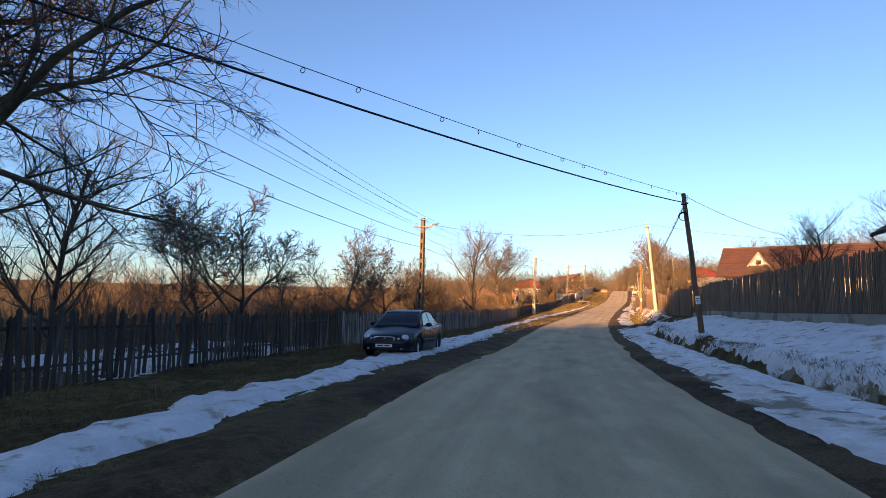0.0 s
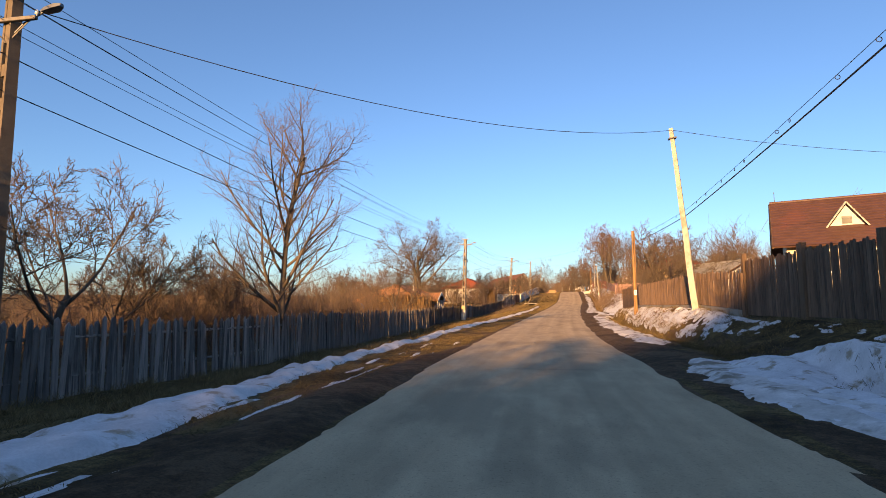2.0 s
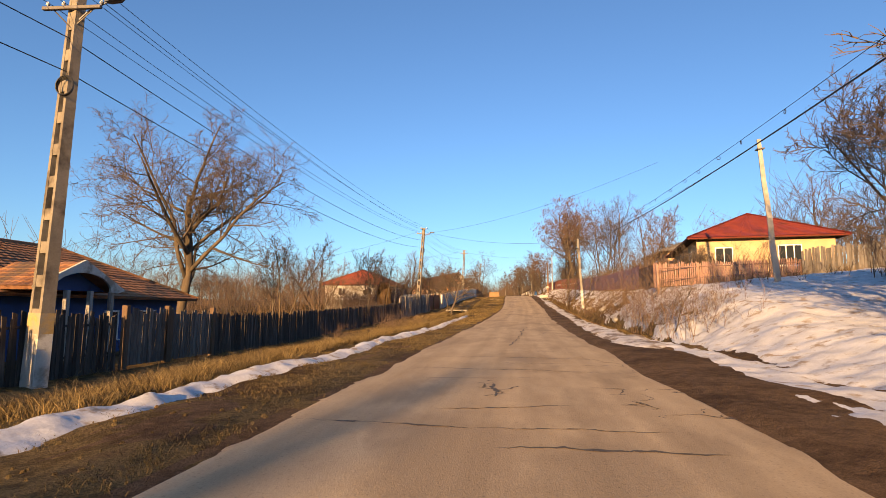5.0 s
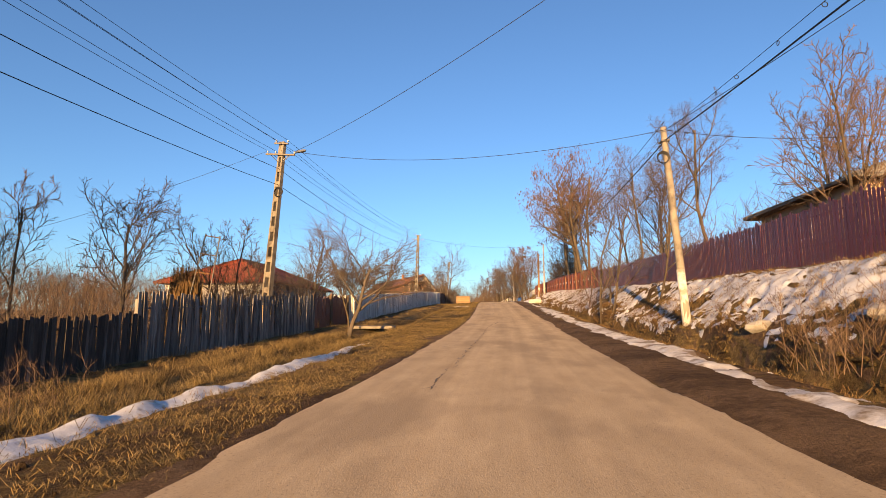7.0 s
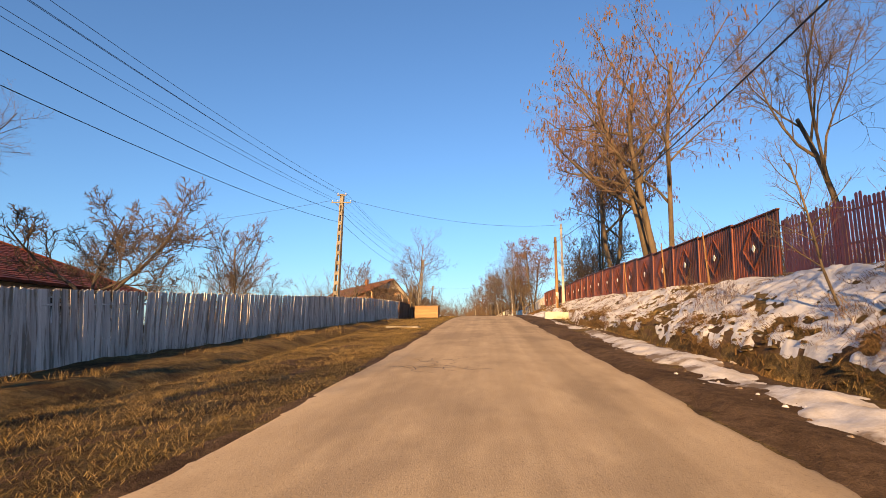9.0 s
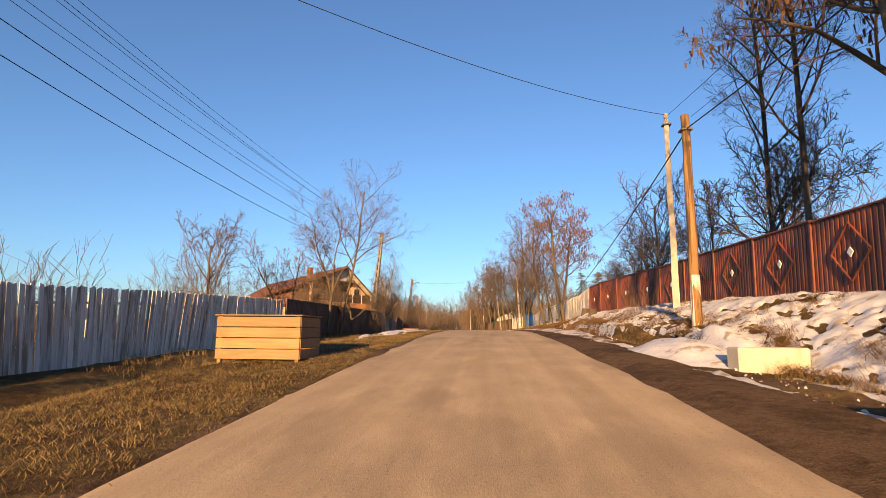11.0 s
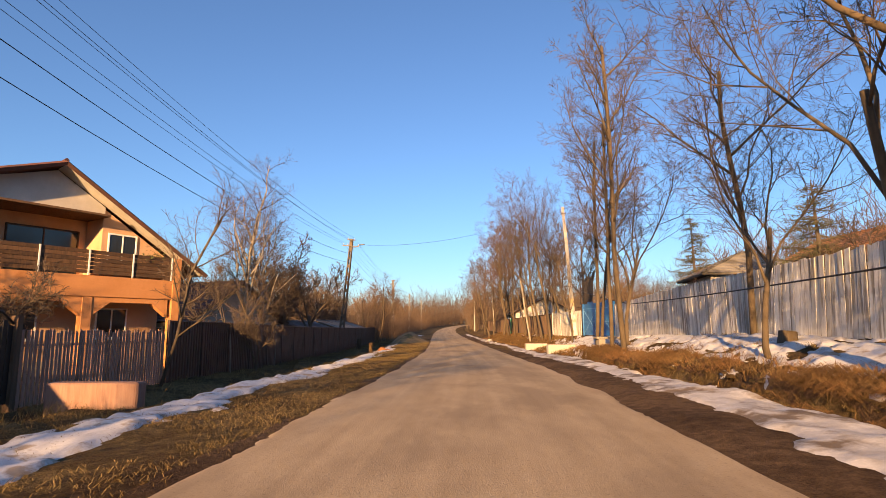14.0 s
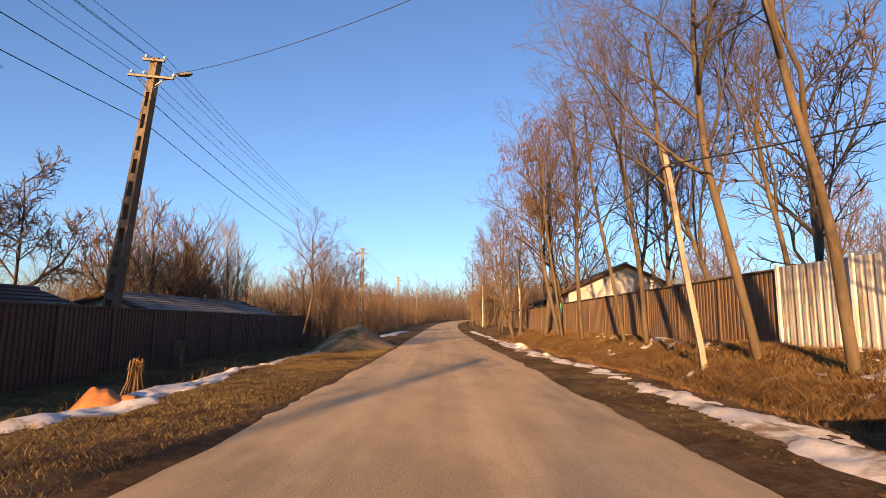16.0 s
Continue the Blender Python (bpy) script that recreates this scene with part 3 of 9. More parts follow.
# ---- ground, road, mud, snow ----
def spread(*runs):
    """Steps along a way: runs of (start, end, step)."""
    out = [np.arange(a, b, s) for a, b, s in runs]
    return np.concatenate(out + [[runs[-1][1]]])


ground = grid("ground", spread((-2600, -400, 220), (-400, -100, 30), (-100, -26, 6), (-26, -14, 1.2), (-14, -9.2, 0.4), (-9.2, -2.8, 0.2), (-2.8, 2.8, 0.7), (2.8, 9.2, 0.2), (9.2, 16, 0.4), (16, 30, 1.4), (30, 100, 7), (100, 400, 30), (400, 2600, 220)),
              spread((-600, -120, 40), (-120, -20, 6), (-20, -4, 1), (-4, 300, 0.32), (300, 335, 0.7), (335, 520, 4), (520, 1000, 40), (1000, 3400, 240)), land, MAT["ground"])
tagged(ground, "brown winter earth with dry and olive grass", "ground", kind="structure")


edge_left = table([(-20, 2.3), (4, 2.28), (12, 2.2), (22, 2.08), (29, 2.2), (36, 2.45), (44, 2.62), (300, 2.62)])


def road_edge(y, side):
    worn = edge_left(y) if side == 1 else 2.62
    return worn + (0.30 if side == 1 else 0.7) * (fbm(y * 0.22, y * 0 + side * 7.7, 21, 3) - 0.5) + 0.10 * (fbm(y * 1.1, y * 0 + side * 3.1, 22, 2) - 0.5) + 0.07 * (fbm(y * 6.3, y * 0 + side * 1.7, 23, 2) - 0.5)


def road_top(d, y):
    edge = np.where(d < 0, road_edge(y, 1), road_edge(y, 2))
    drop = smooth((np.abs(d) - edge) / 0.12) * 0.13
    return rz(y) + 0.02 - 0.012 * (d / 2.6) ** 2 * 2 + 0.02 * (fbm(d * 0.5, y * 0.25, 31, 3) - 0.5) - drop


road = grid("road", np.concatenate([np.linspace(-3.0, -2.2, 12), np.linspace(-1.9, 1.9, 9), np.linspace(2.1, 3.1, 18)]), spread((-60, -10, 4), (-10, 320, 0.15), (320, 900, 5)), road_top, MAT["asphalt"],
            keep=lambda d, y: np.abs(d) < np.where(d < 0, road_edge(y, 1), road_edge(y, 2)) + 0.12)
uv = road.data.uv_layers.new(name="along")
_v = np.empty(len(road.data.vertices) * 3)
road.data.vertices.foreach_get("co", _v)
_v = _v.reshape(-1, 3)
_i = np.empty(len(road.data.loops), np.int32)
road.data.loops.foreach_get("vertex_index", _i)
uv.data.foreach_set("uv", np.stack([_v[:, 0] - cx(_v[:, 1]), _v[:, 1]], 1)[_i].astype(np.float32).reshape(-1))
tagged(road, "worn pale grey-brown village asphalt with cracks", "road", kind="structure")


def layer(name, d0, d1, nd, y0, y1, dy, thick, mat, label, category):
    """A thin uneven sheet on the ground that dips below it where it ends."""
    ob = grid(name, np.linspace(d0, d1, nd), np.arange(y0, y1, dy), lambda d, y: land(d, y) + thick(d, y), mat, keep=lambda d, y: thick(d, y) > -0.015)
    return tagged(ob, label, category, kind="structure")


def mud_right(d, y):
    w = 0.75 - 0.62 * smooth((44 - y) / 6) - 0.4 * smooth((y - 256) / 6) + 0.35 * np.sin(y * 0.11) + 0.9 * (smooth((y - 41) / 3) * smooth((50.5 - y) / 3) + smooth((y - 83) / 3) * smooth((98 - y) / 4))
    inner = np.clip((d - 2.3) / 0.3, 0, 1)
    return 0.035 + 0.06 * (inner * smooth((2.9 + w - d) / 0.6 + 0.3) - 0.55 - 1.1 * (fbm(d * 1.3, y * 0.55, 41, 4) - 0.5))


def mud_left(d, y):
    return 0.03 + 0.06 * (smooth((-2.3 - d) / 0.3) * smooth((d + 2.95 + 0.8 * smooth((48 - y) / 6)) / 0.5) - 0.72 - 1.5 * (fbm(d * 1.3, y * 0.6, 43, 4) - 0.5))


layer("mud_right", 2.2, 6.4, 26, -20, 330, 0.4, mud_right, MAT["mud"], "wet brown mud along the asphalt edge", "mud")
layer("mud_left", -5.0, -2.2, 16, -20, 330, 0.4, mud_left, MAT["mud"], "dark trodden mud along the asphalt edge", "mud")

strip_at = table([(-20, -4.4), (10, -4.45), (28, -4.85), (40, -5.5), (62, -5.7), (86, -5.0), (110, -4.7), (130, -5.2), (205, -4.9), (225, -4.9), (245, -5.3), (257, -5.9), (264, -6.3), (290, -6.5), (330, -5)])
strip_half = table([(-20, 0.55), (8, 0.58), (14, 0.68), (20, 0.85), (26, 0.85), (34, 0.62), (44, 0.36), (62, 0.40), (95, 0.36), (118, 0.25), (126, 0.32), (133, 0.0), (198, 0.0), (204, 0.68), (222, 0.66), (250, 0.7), (264, 1.1), (285, 0.7), (330, 0.6)])


def snow_left(d, y):
    half = strip_half(y)
    ragged = 0.42 * (fbm(d * 0.9, y * 0.45, 51, 4) - 0.5) + 0.5 * (fbm(d * 3.2, y * 2.6, 52, 3) - 0.5)
    s = half - np.abs(d - strip_at(y) + 0.5 * (fbm(y * 0.15, y * 0, 53, 2) - 0.5)) + ragged * np.minimum(1, half * 1.6)
    gone = smooth((y - 200) / 3) * (0.34 * smooth((fbm(d * 1.5, y * 0.45, 54, 4) - 0.46) / 0.12) + 0.5 * np.maximum(fbm(d * 5.5, y * 1.6, 57, 3) - 0.5, -0.1))
    return np.clip(0.42 * (s - gone) - 0.045 * (fbm(d * 5, y * 4, 55, 3) - 0.5), -0.05, (0.10 - 0.065 * smooth((y - 198) / 5)) + 0.035 * fbm(d * 3, y * 1.6, 56, 3)) * np.where(half > 0.02, 1, 0) - 0.05 * (half <= 0.02)


def snow_verge(d, y):
    """The ploughed strip along the right edge."""
    drive = smooth((y - 42.5) / 2) * smooth((50 - y) / 2) + smooth((y - 83) / 2) * smooth((96 - y) / 3) + 0.42 * smooth((y - 253) / 5)
    slush = 0.9 * (fbm(d * 5.0, y * 0.4, 60, 4) - 0.42) * smooth((3.9 - d) / 0.5) * smooth((42 - y) / 4)
    half = 0.72 + 0.42 * smooth((40 - y) / 5) + 0.3 * smooth((16 - y) / 5) - 0.25 * smooth((y - 100) / 20) - 0.34 * smooth((y - 161) / 6) * smooth((204 - y) / 6) + 0.36 * smooth((y - 200) / 8) + 0.1 * np.sin(y * 0.2)
    ragged = 0.9 * (fbm(d * 0.9, y * 0.5, 61, 4) - 0.5) + 0.5 * (fbm(d * 3.4, y * 2.4, 62, 3) - 0.5)
    s = half - np.abs(d - 4.05 - 0.25 * smooth((40 - y) / 5) - 0.3 * (fbm(y * 0.12, y * 0, 63, 2) - 0.5)) + ragged - 1.3 * drive - slush
    return np.clip(0.22 * s - 0.07 * (fbm(d * 5, y * 3.2, 64, 3) - 0.5), -0.05, 0.07 + 0.05 * fbm(d * 4, y * 2.2, 65, 3))


cover = table([(-20, 0.92), (40, 0.90), (43, 0.42), (47, 0.36), (50.5, 0.80), (80, 0.80), (84, 0.86), (90, 0.90), (106, 0.84), (112, 0.72), (128, 0.77), (140, 0.79), (150, 0.82), (158, 0.86), (176, 0.87), (203, 0.86), (207, 0.9),
               (216, 0.9), (222, 0.40), (252, 0.40), (256, 0.72), (258, 0.86), (264, 0.86), (267, 0.62), (284, 0.58), (300, 0.34), (330, 0.2)])


yard_edge = table([(-20, 5.05), (82, 5.05), (84, 3.35), (86, 3.3), (88, 3.7), (91, 4.3), (96, 4.5), (104, 5.1), (330, 5.05)])


def snow_bank(d, y):
    """Patches of snow on the bank and in the open yards."""
    c = cover(y) + smooth((y - 219) / 3) * smooth((257 - y) / 3) * np.where(d > 6.35 + 0.5 * (fbm(y * 0.5, y * 0, 75, 3) - 0.5), 0.47, 0.20) - (0.34 - 0.12 * smooth((y - 150) / 10)) * np.exp(-((d - 5.4) / 0.26) ** 2) - 0.5 * smooth((82 - y) / 4) * smooth((5.62 + 0.5 * (fbm(y * 0.6, y * 0, 76, 4) - 0.5) - d) / 0.35) + 0.05 * smooth((d - 6) / 3)
    rough = smooth((y - 112) / 6)
    drift = 0.45 * fbm(d * 0.9 + y * 0.12, y * 0.42, 71, 4) + 0.35 * fbm(d * 3.4 - y * 0.5, y * 0.95, 72, 4) + (0.24 + 0.2 * rough) * fbm(d * 6.5 - y, y * 3.0, 73, 3) - 0.04 * rough
    s = (c - 0.24 - (drift - 0.2) * (1.25 + 0.35 * rough) + 0.10 * rough) * 1.1 - 0.10 * (fbm(d * 11, y * 8, 74, 2) - 0.5)
    s = np.minimum(s, (d - yard_edge(y)) * 0.5 + 0.25 * (fbm(d * 2.2, y * 1.6, 79, 3) - 0.5))
    reach = np.where((y > 83) & (y < 112), 20, fence_right(y) - 0.05)
    return np.clip(0.3 * np.minimum(s, (reach - d) * 0.5), -0.05, 0.03 + 0.05 * fbm(d * 2.6, y * 2.0, 78, 4))


layer("snow_left", -8.3, -3.2, 74, -16, 330, 0.13, snow_left, MAT["snow"], "ridge of old snow lying along the grass verge", "snow")
layer("snow_streaks", -4.7, -3.0, 30, 6, 50, 0.12, lambda d, y: np.clip(0.5 * (fbm(d * 5.0 + y * 0.1, y * 0.45, 91, 4) - 0.68 + 0.06 * smooth((y - 22) / 6) * smooth((44 - y) / 6)), -0.05, 0.02), MAT["snow"], "thin leftover streaks of snow on the muddy verge", "snow")
layer("snow_verge", 2.9, 5.6, 38, -16, 330, 0.16, snow_verge, MAT["dirty_snow"], "dirty ploughed snow along the road edge", "snow")
layer("snow_ridge", 3.2, 5.2, 30, -16, 42, 0.14, lambda d, y: np.clip(0.2 * (0.62 - np.abs(d - 4.25 - 0.3 * (fbm(y * 0.15, y * 0, 66, 2) - 0.5)) + 0.5 * (fbm(d * 1.1, y * 0.5, 67, 4) - 0.5) + 0.6 * (fbm(d * 4.5, y * 0.9, 68, 3) - 0.5)) + 0.035, -0.05, 0.13 + 0.04 * fbm(d * 3, y * 1.4, 69, 3)) * smooth((42 - y) / 2) - 0.05 * smooth((y - 40) / 2),
      MAT["snow"], "clean ploughed ridge of snow along the road edge", "snow")
layer("snow_garden", -18, -9.5, 40, -14, 21, 0.2, lambda d, y: np.clip(0.4 * (fbm(d * 0.3, y * 0.25, 77, 4) - 0.42), -0.05, 0.1), MAT["snow"], "snow patches in the garden behind the fence", "snow")
layer("snow_bank", 5.0, 9.4, 64, -16, 83, 0.09, snow_bank, MAT["snow"], "old snow on the bank below the fence", "snow")
layer("snow_yard", 3.0, 19.5, 110, 83, 112, 0.14, snow_bank, MAT["snow"], "bright snow on an open sloping yard", "snow")
layer("snow_slope", 5.0, 9.0, 60, 112, 300, 0.09, snow_bank, MAT["snow"], "patchy snow on the grassy bank", "snow")


# ---- cracks in the asphalt ----
def crack(y, d0, d1, wide, y1, seed):
    """A ragged crack from (d0, y) to (d1, y1)."""
    rng = random.Random(seed)
    n = max(8, int(math.hypot(d1 - d0, y1 - y) / 0.07))
    wob, v, was = Vector((0, 0)), [], wide
    across = abs(y1 - y) > abs(d1 - d0)
    for i in range(n + 1):
        f = i / n
        wob = wob * 0.86 + Vector((rng.gauss(0, 0.02), rng.gauss(0, 0.02)))
        a, b = d0 + (d1 - d0) * f + wob.x, y + (y1 - y) * f + wob.y
        was = 0.5 * was + 0.5 * wide * rng.choice((0.25, 0.6, 1.0, 1.7))
        w = was * min(1, 0.15 + 3 * f, 0.15 + 3 * (1 - f))
        for k in (-1, 1):
            aa, bb = (a + w * k, b) if across else (a, b + w * k * 1.7)
            v.append((float(cx(bb) + aa), bb, float(road_top(np.array(aa), np.array(bb))) + 0.005))
    return Shape().add(v, [(2 * i, 2 * i + 1, 2 * i + 3, 2 * i + 2) for i in range(n)])


for k, (y, d0, d1, w, y1) in enumerate([
        (11.5, -0.08, 1.17, 0.012, 11.9), (15.1, 0.08, 1.2, 0.009, 15.5), (13.2, 0.49, 0.55, 0.012, 14.2), (19.8, -0.15, 1.4, 0.009, 20.1), (25.4, -0.27, 1.26, 0.014, 26.0), (40.4, -1.5, 1.9, 0.012, 40.7), (58.9, -1.25, -0.25, 0.014, 59.3), (61.8, -0.95, -0.1, 0.012, 61.9), (62.0, 0.3, 0.35, 0.025, 63.2),
        (64.3, -0.46, -0.42, 0.026, 66.8), (60.3, -0.9, 0.4, 0.008, 60.2), (69.5, -1.2, 0.6, 0.01, 69.8), (74.5, -0.3, 0.6, 0.012, 74.4), (77.5, -1.0, 0.5, 0.01, 77.3), (83.1, -0.2, 1.9, 0.02, 83.3), (84.1, -2.5, -0.4, 0.016, 83.9),
        (83.9, -0.4, 1.7, 0.014, 84.1), (84.9, -0.95, 0.7, 0.014, 85.4), (85.9, -0.28, -0.34, 0.04, 87.3), (86.4, -0.3, 0.2, 0.02, 87.2), (89.4, -2.5, 2.1, 0.014, 89.1), (91.8, -2.2, 2.5, 0.012, 91.7), (90.3, -1.2, 1.3, 0.01, 90.6),
        (87.8, -1.7, 0.6, 0.01, 88.1), (93.8, -0.6, 1.6, 0.011, 93.5), (95.0, -0.2, 0.05, 0.022, 99.0), (98.0, 0.03, 0.45, 0.028, 109.5), (102, 0.9, 1.5, 0.016, 105), (143.5, -0.9, -0.5, 0.02, 147.5),
        (49.2, -0.30, -0.24, 0.02, 50.1), (49.2, -0.45, -0.2, 0.012, 48.9), (49.9, -0.1, 0.3, 0.012, 50.9), (51.2, 0.36, 0.42, 0.016, 52.0), (53.2, -0.95, 0.9, 0.009, 52.9), (54.0, -0.9, 2.1, 0.012, 54.0),
        (206.7, -2.5, 2.3, 0.016, 206.8), (216.2, -2.0, 1.9, 0.008, 216.4), (240.4, -2.3, -1.75, 0.016, 241.2), (241.2, -1.75, -1.3, 0.012, 240.9), (246, -0.4, 0.1, 0.015, 246.2), (222.5, -0.5, 0.1, 0.01, 222.8), (262.5, -0.8, 0.5, 0.01, 262.7)]):
    tagged(part("crack", crack(y, d0, d1, w, y1, k), MAT["crack"], road), "dark open crack in the asphalt")
rng = random.Random(61)


def crazing(y0, y1, d0, d1, n, long, wide, seed):
    """A broken patch: short cracks that wander and meet."""
    rng = random.Random(seed)
    for k in range(n):
        if k % 4 == 0:
            y, d, a = rng.uniform(y0, y1), rng.uniform(d0, d1), rng.uniform(0, 3.14)
        else:      # run on from the end of the last one
            y, d, a = y + l * math.sin(a), min(max(d + l * math.cos(a), d0), d1), a + rng.choice((-1.2, 1.1, 0.7, -0.8))
        l = long * rng.uniform(0.4, 1.2)
        tagged(part("crack", crack(y, d, d + l * math.cos(a), 0.62 * wide * rng.uniform(0.5, 1.2), y + l * math.sin(a), seed * 100 + k), MAT["crack"], road), "dark open crack in the asphalt")


crazing(156.0, 158.2, -1.6, -0.5, 40, 0.55, 0.017, 1)
crazing(127.4, 129.8, -2.5, -2.1, 12, 0.45, 0.012, 2)
crazing(166.0, 176.0, 1.4, 2.4, 44, 0.5, 0.018, 3)
crazing(82.6, 92.0, 1.7, 2.35, 40, 0.5, 0.02, 4)
crazing(85.0, 87.4, -0.5, -0.1, 6, 0.4, 0.03, 5)
crazing(222.0, 229.0, 2.0, 2.5, 10, 0.6, 0.016, 6)
y = 121.0
while y < 146:      # a row of small breaks where two lanes of asphalt meet
    long = rng.uniform(0.25, 1.1)
    d = float(np.interp(y, [121, 130, 141, 146], [-1.25, -1.12, -1.1, -0.8]))
    tagged(part("crack", crack(y, d, d + rng.uniform(-0.05, 0.05), rng.uniform(0.008, 0.022), y + long, int(y * 10)), MAT["crack"], road), "dark open crack in the asphalt")
    if rng.random() < 0.4:
        tagged(part("crack", crack(y + 0.1, d - 0.12, d + 0.12, 0.012, y + 0.3, int(y * 10) + 1), MAT["crack"], road), "dark open crack in the asphalt")
    y += long + rng.uniform(-0.1, 0.5)


# ---- poles ----
def insulator_shape():
    s = Shape()
    s.tube([(0, 0, 0), (0, 0, 0.07), (0, 0, 0.075), (0, 0, 0.13), (0, 0, 0.16)], [0.012, 0.012, 0.045, 0.035, 0.02], 8)
    return s


INSULATOR = insulator_shape().mesh("insulator", MAT["insulator"], True)


def arms_and_lamp(p, top, lamp, arm_len=1.5, coil=False):
    """Crossarms with insulators, and a lamp, on a pole; gives the wires' fixing points in the pole's own space."""
    ends = []
    upper = part("upper_crossarm", Shape().box(-0.36, -0.19, top - 0.16, 0.36, -0.11, top - 0.08, 0.008), MAT["steel"], p, "short rusty steel crossarm")
    lower = part("lower_crossarm", Shape().box(-arm_len / 2, -0.19, top - 0.72, arm_len / 2, -0.11, top - 0.64, 0.008), MAT["steel"], p, "long rusty steel crossarm")
    part("brace", Shape().tube([(-0.5, -0.09, top - 0.70), (0, -0.09, top - 1.15)], 0.014, 4).tube([(0.5, -0.09, top - 0.70), (0, -0.09, top - 1.15)], 0.014, 4), MAT["steel"], p)
    for arm, z, xs in ((upper, top - 0.08, (-0.3, 0.3)), (lower, top - 0.64, (-arm_len / 2 + 0.06, -0.28, arm_len / 2 - 0.06))):
        for x in xs:
            part("insulator", INSULATOR, None, arm, "small white insulator").location = (x, -0.09, z)
            ends.append((x, -0.09, z + 0.14))
    if lamp:
        a = part("lamp_arm", Shape().tube([(0.1, -0.05, top - 0.95), (0.35, -0.05, top - 0.72), (0.8, -0.05, top - 0.52)], 0.022, 6), MAT["lamp_body"], p, "bent grey lamp arm")
        s = Shape()
        for k, (x, w, h0, h1) in enumerate([(0.74, 0.03, -0.02, 0.03), (0.86, 0.08, -0.05, 0.045), (1.10, 0.10, -0.06, 0.05), (1.24, 0.05, -0.03, 0.03)]):
            s.v += [(x, -0.05 - w, top - 0.5 + h0 + (x - 0.74) * 0.2), (x, -0.05 + w, top - 0.5 + h0 + (x - 0.74) * 0.2), (x, -0.05 + w * 0.7, top - 0.5 + h1 + (x - 0.74) * 0.2), (x, -0.05 - w * 0.7, top - 0.5 + h1 + (x - 0.74) * 0.2)]
        s.f += [(0, 1, 2, 3), (12, 15, 14, 13)] + [(4 * i + j, 4 * i + (j + 1) % 4, 4 * i + 4 + (j + 1) % 4, 4 * i + 4 + j) for i in range(3) for j in range(4)]
        part("lamp_head", s, MAT["lamp_body"], a, "grey street lamp head")
    if coil:
        s = Shape()
        for k in range(4):
            s.torus((0.12 + 0.01 * k, -0.2 - 0.02 * k, top - 2.6 + 0.01 * k), 0.2 + 0.008 * k, 0.014, "y", 18, 5)
        part("cable_coil", s, MAT["cable"], p, "coil of spare black cable")
    return ends


def slotted_pole(d, y, height, lean=(0, 0), painted=True, lamp=True, coil=False, mat="concrete"):
    """A tapered concrete pole with a ladder of openings."""
    base = spot(d, y, 0.4)
    top = float(rz(y)) + height - base.z
    p = thing("utility_pole", ("dark stained" if mat == "dark_concrete" else "slotted grey concrete") + " electricity pole with crossarms and wires" + (", white painted foot" if painted else ""), "pole",
              Matrix.Translation(base) @ pose(0, 0, 0, lean[1], lean[0], heading(y)), "electricity poles along the road")
    s = Shape()

    def half(z):
        return 0.235 - 0.095 * z / top

    def leg(x_in, x_out):
        v = []
        for z in (0, top):
            a, b, w = x_in(z), x_out(z), 0.15 - 0.05 * z / top
            v += [(a, -w, z), (b, -w, z), (b, w, z), (a, w, z)]
        s.add(v, [(0, 1, 2, 3), (7, 6, 5, 4)] + [(i, i + 4, (i + 1) % 4 + 4, (i + 1) % 4) for i in range(4)])
    leg(lambda z: -half(z), lambda z: -half(z) + 0.085)
    leg(lambda z: half(z) - 0.085, lambda z: half(z))
    z, rung = 0.0, 1.35
    while z < top - 0.2:
        hh = half(z) - 0.08
        w = 0.138 - 0.05 * z / top
        s.box(-hh, -w, z, hh, w, min(z + rung, top), 0)
        z += rung + 0.48
        rung = 0.26 if z < top - 1.3 else 1.4
    askew = pose(0, 0, 0, 0, 0, -16)
    part("shaft", s, MAT[mat], p).matrix_basis = askew
    if painted:
        n = Shape()
        for z0, z1, grow in ((0.0, 1.55, 0.006),):
            for x in (-1, 1):
                h0, h1 = half(z0) + grow, half(z1) + grow
                n.add([(x * h0, -0.157, z0), (x * h0, 0.157, z0), (x * h1, 0.150, z1), (x * h1, -0.150, z1)], [(0, 1, 2, 3)])
            for q in (-1, 1):
                n.add([(-half(z0) - grow, q * 0.157, z0), (half(z0) + grow, q * 0.157, z0), (half(z1) + grow, q * 0.150, z1), (-half(z1) - grow, q * 0.150, z1)], [(0, 1, 2, 3)])
        part("painted_foot", n, MAT["whitewash"], p, "whitewashed pole foot").matrix_basis = askew
        n = Shape()
        h0, h1 = half(1.55) + 0.007, half(2.0) + 0.007
        n.add([(-h0, -0.152, 1.55), (h0, -0.152, 1.55), (h0, 0.152, 1.55), (-h0, 0.152, 1.55), (-h1, -0.149, 2.0), (h1, -0.149, 2.0), (h1, 0.149, 2.0), (-h1, 0.149, 2.0)],
              [(0, 1, 5, 4), (1, 2, 6, 5), (2, 3, 7, 6), (3, 0, 4, 7)])
        part("yellow_band", n, MAT["yellow_paint"], p, "faded yellow band").matrix_basis = askew
    ends = arms_and_lamp(p, top, lamp, coil=coil)
    ends += [(0.0, -0.14, top - 1.4), (0.04, -0.14, top - 2.2)]
    return p, [p.matrix_basis @ Vector(e) for e in ends]


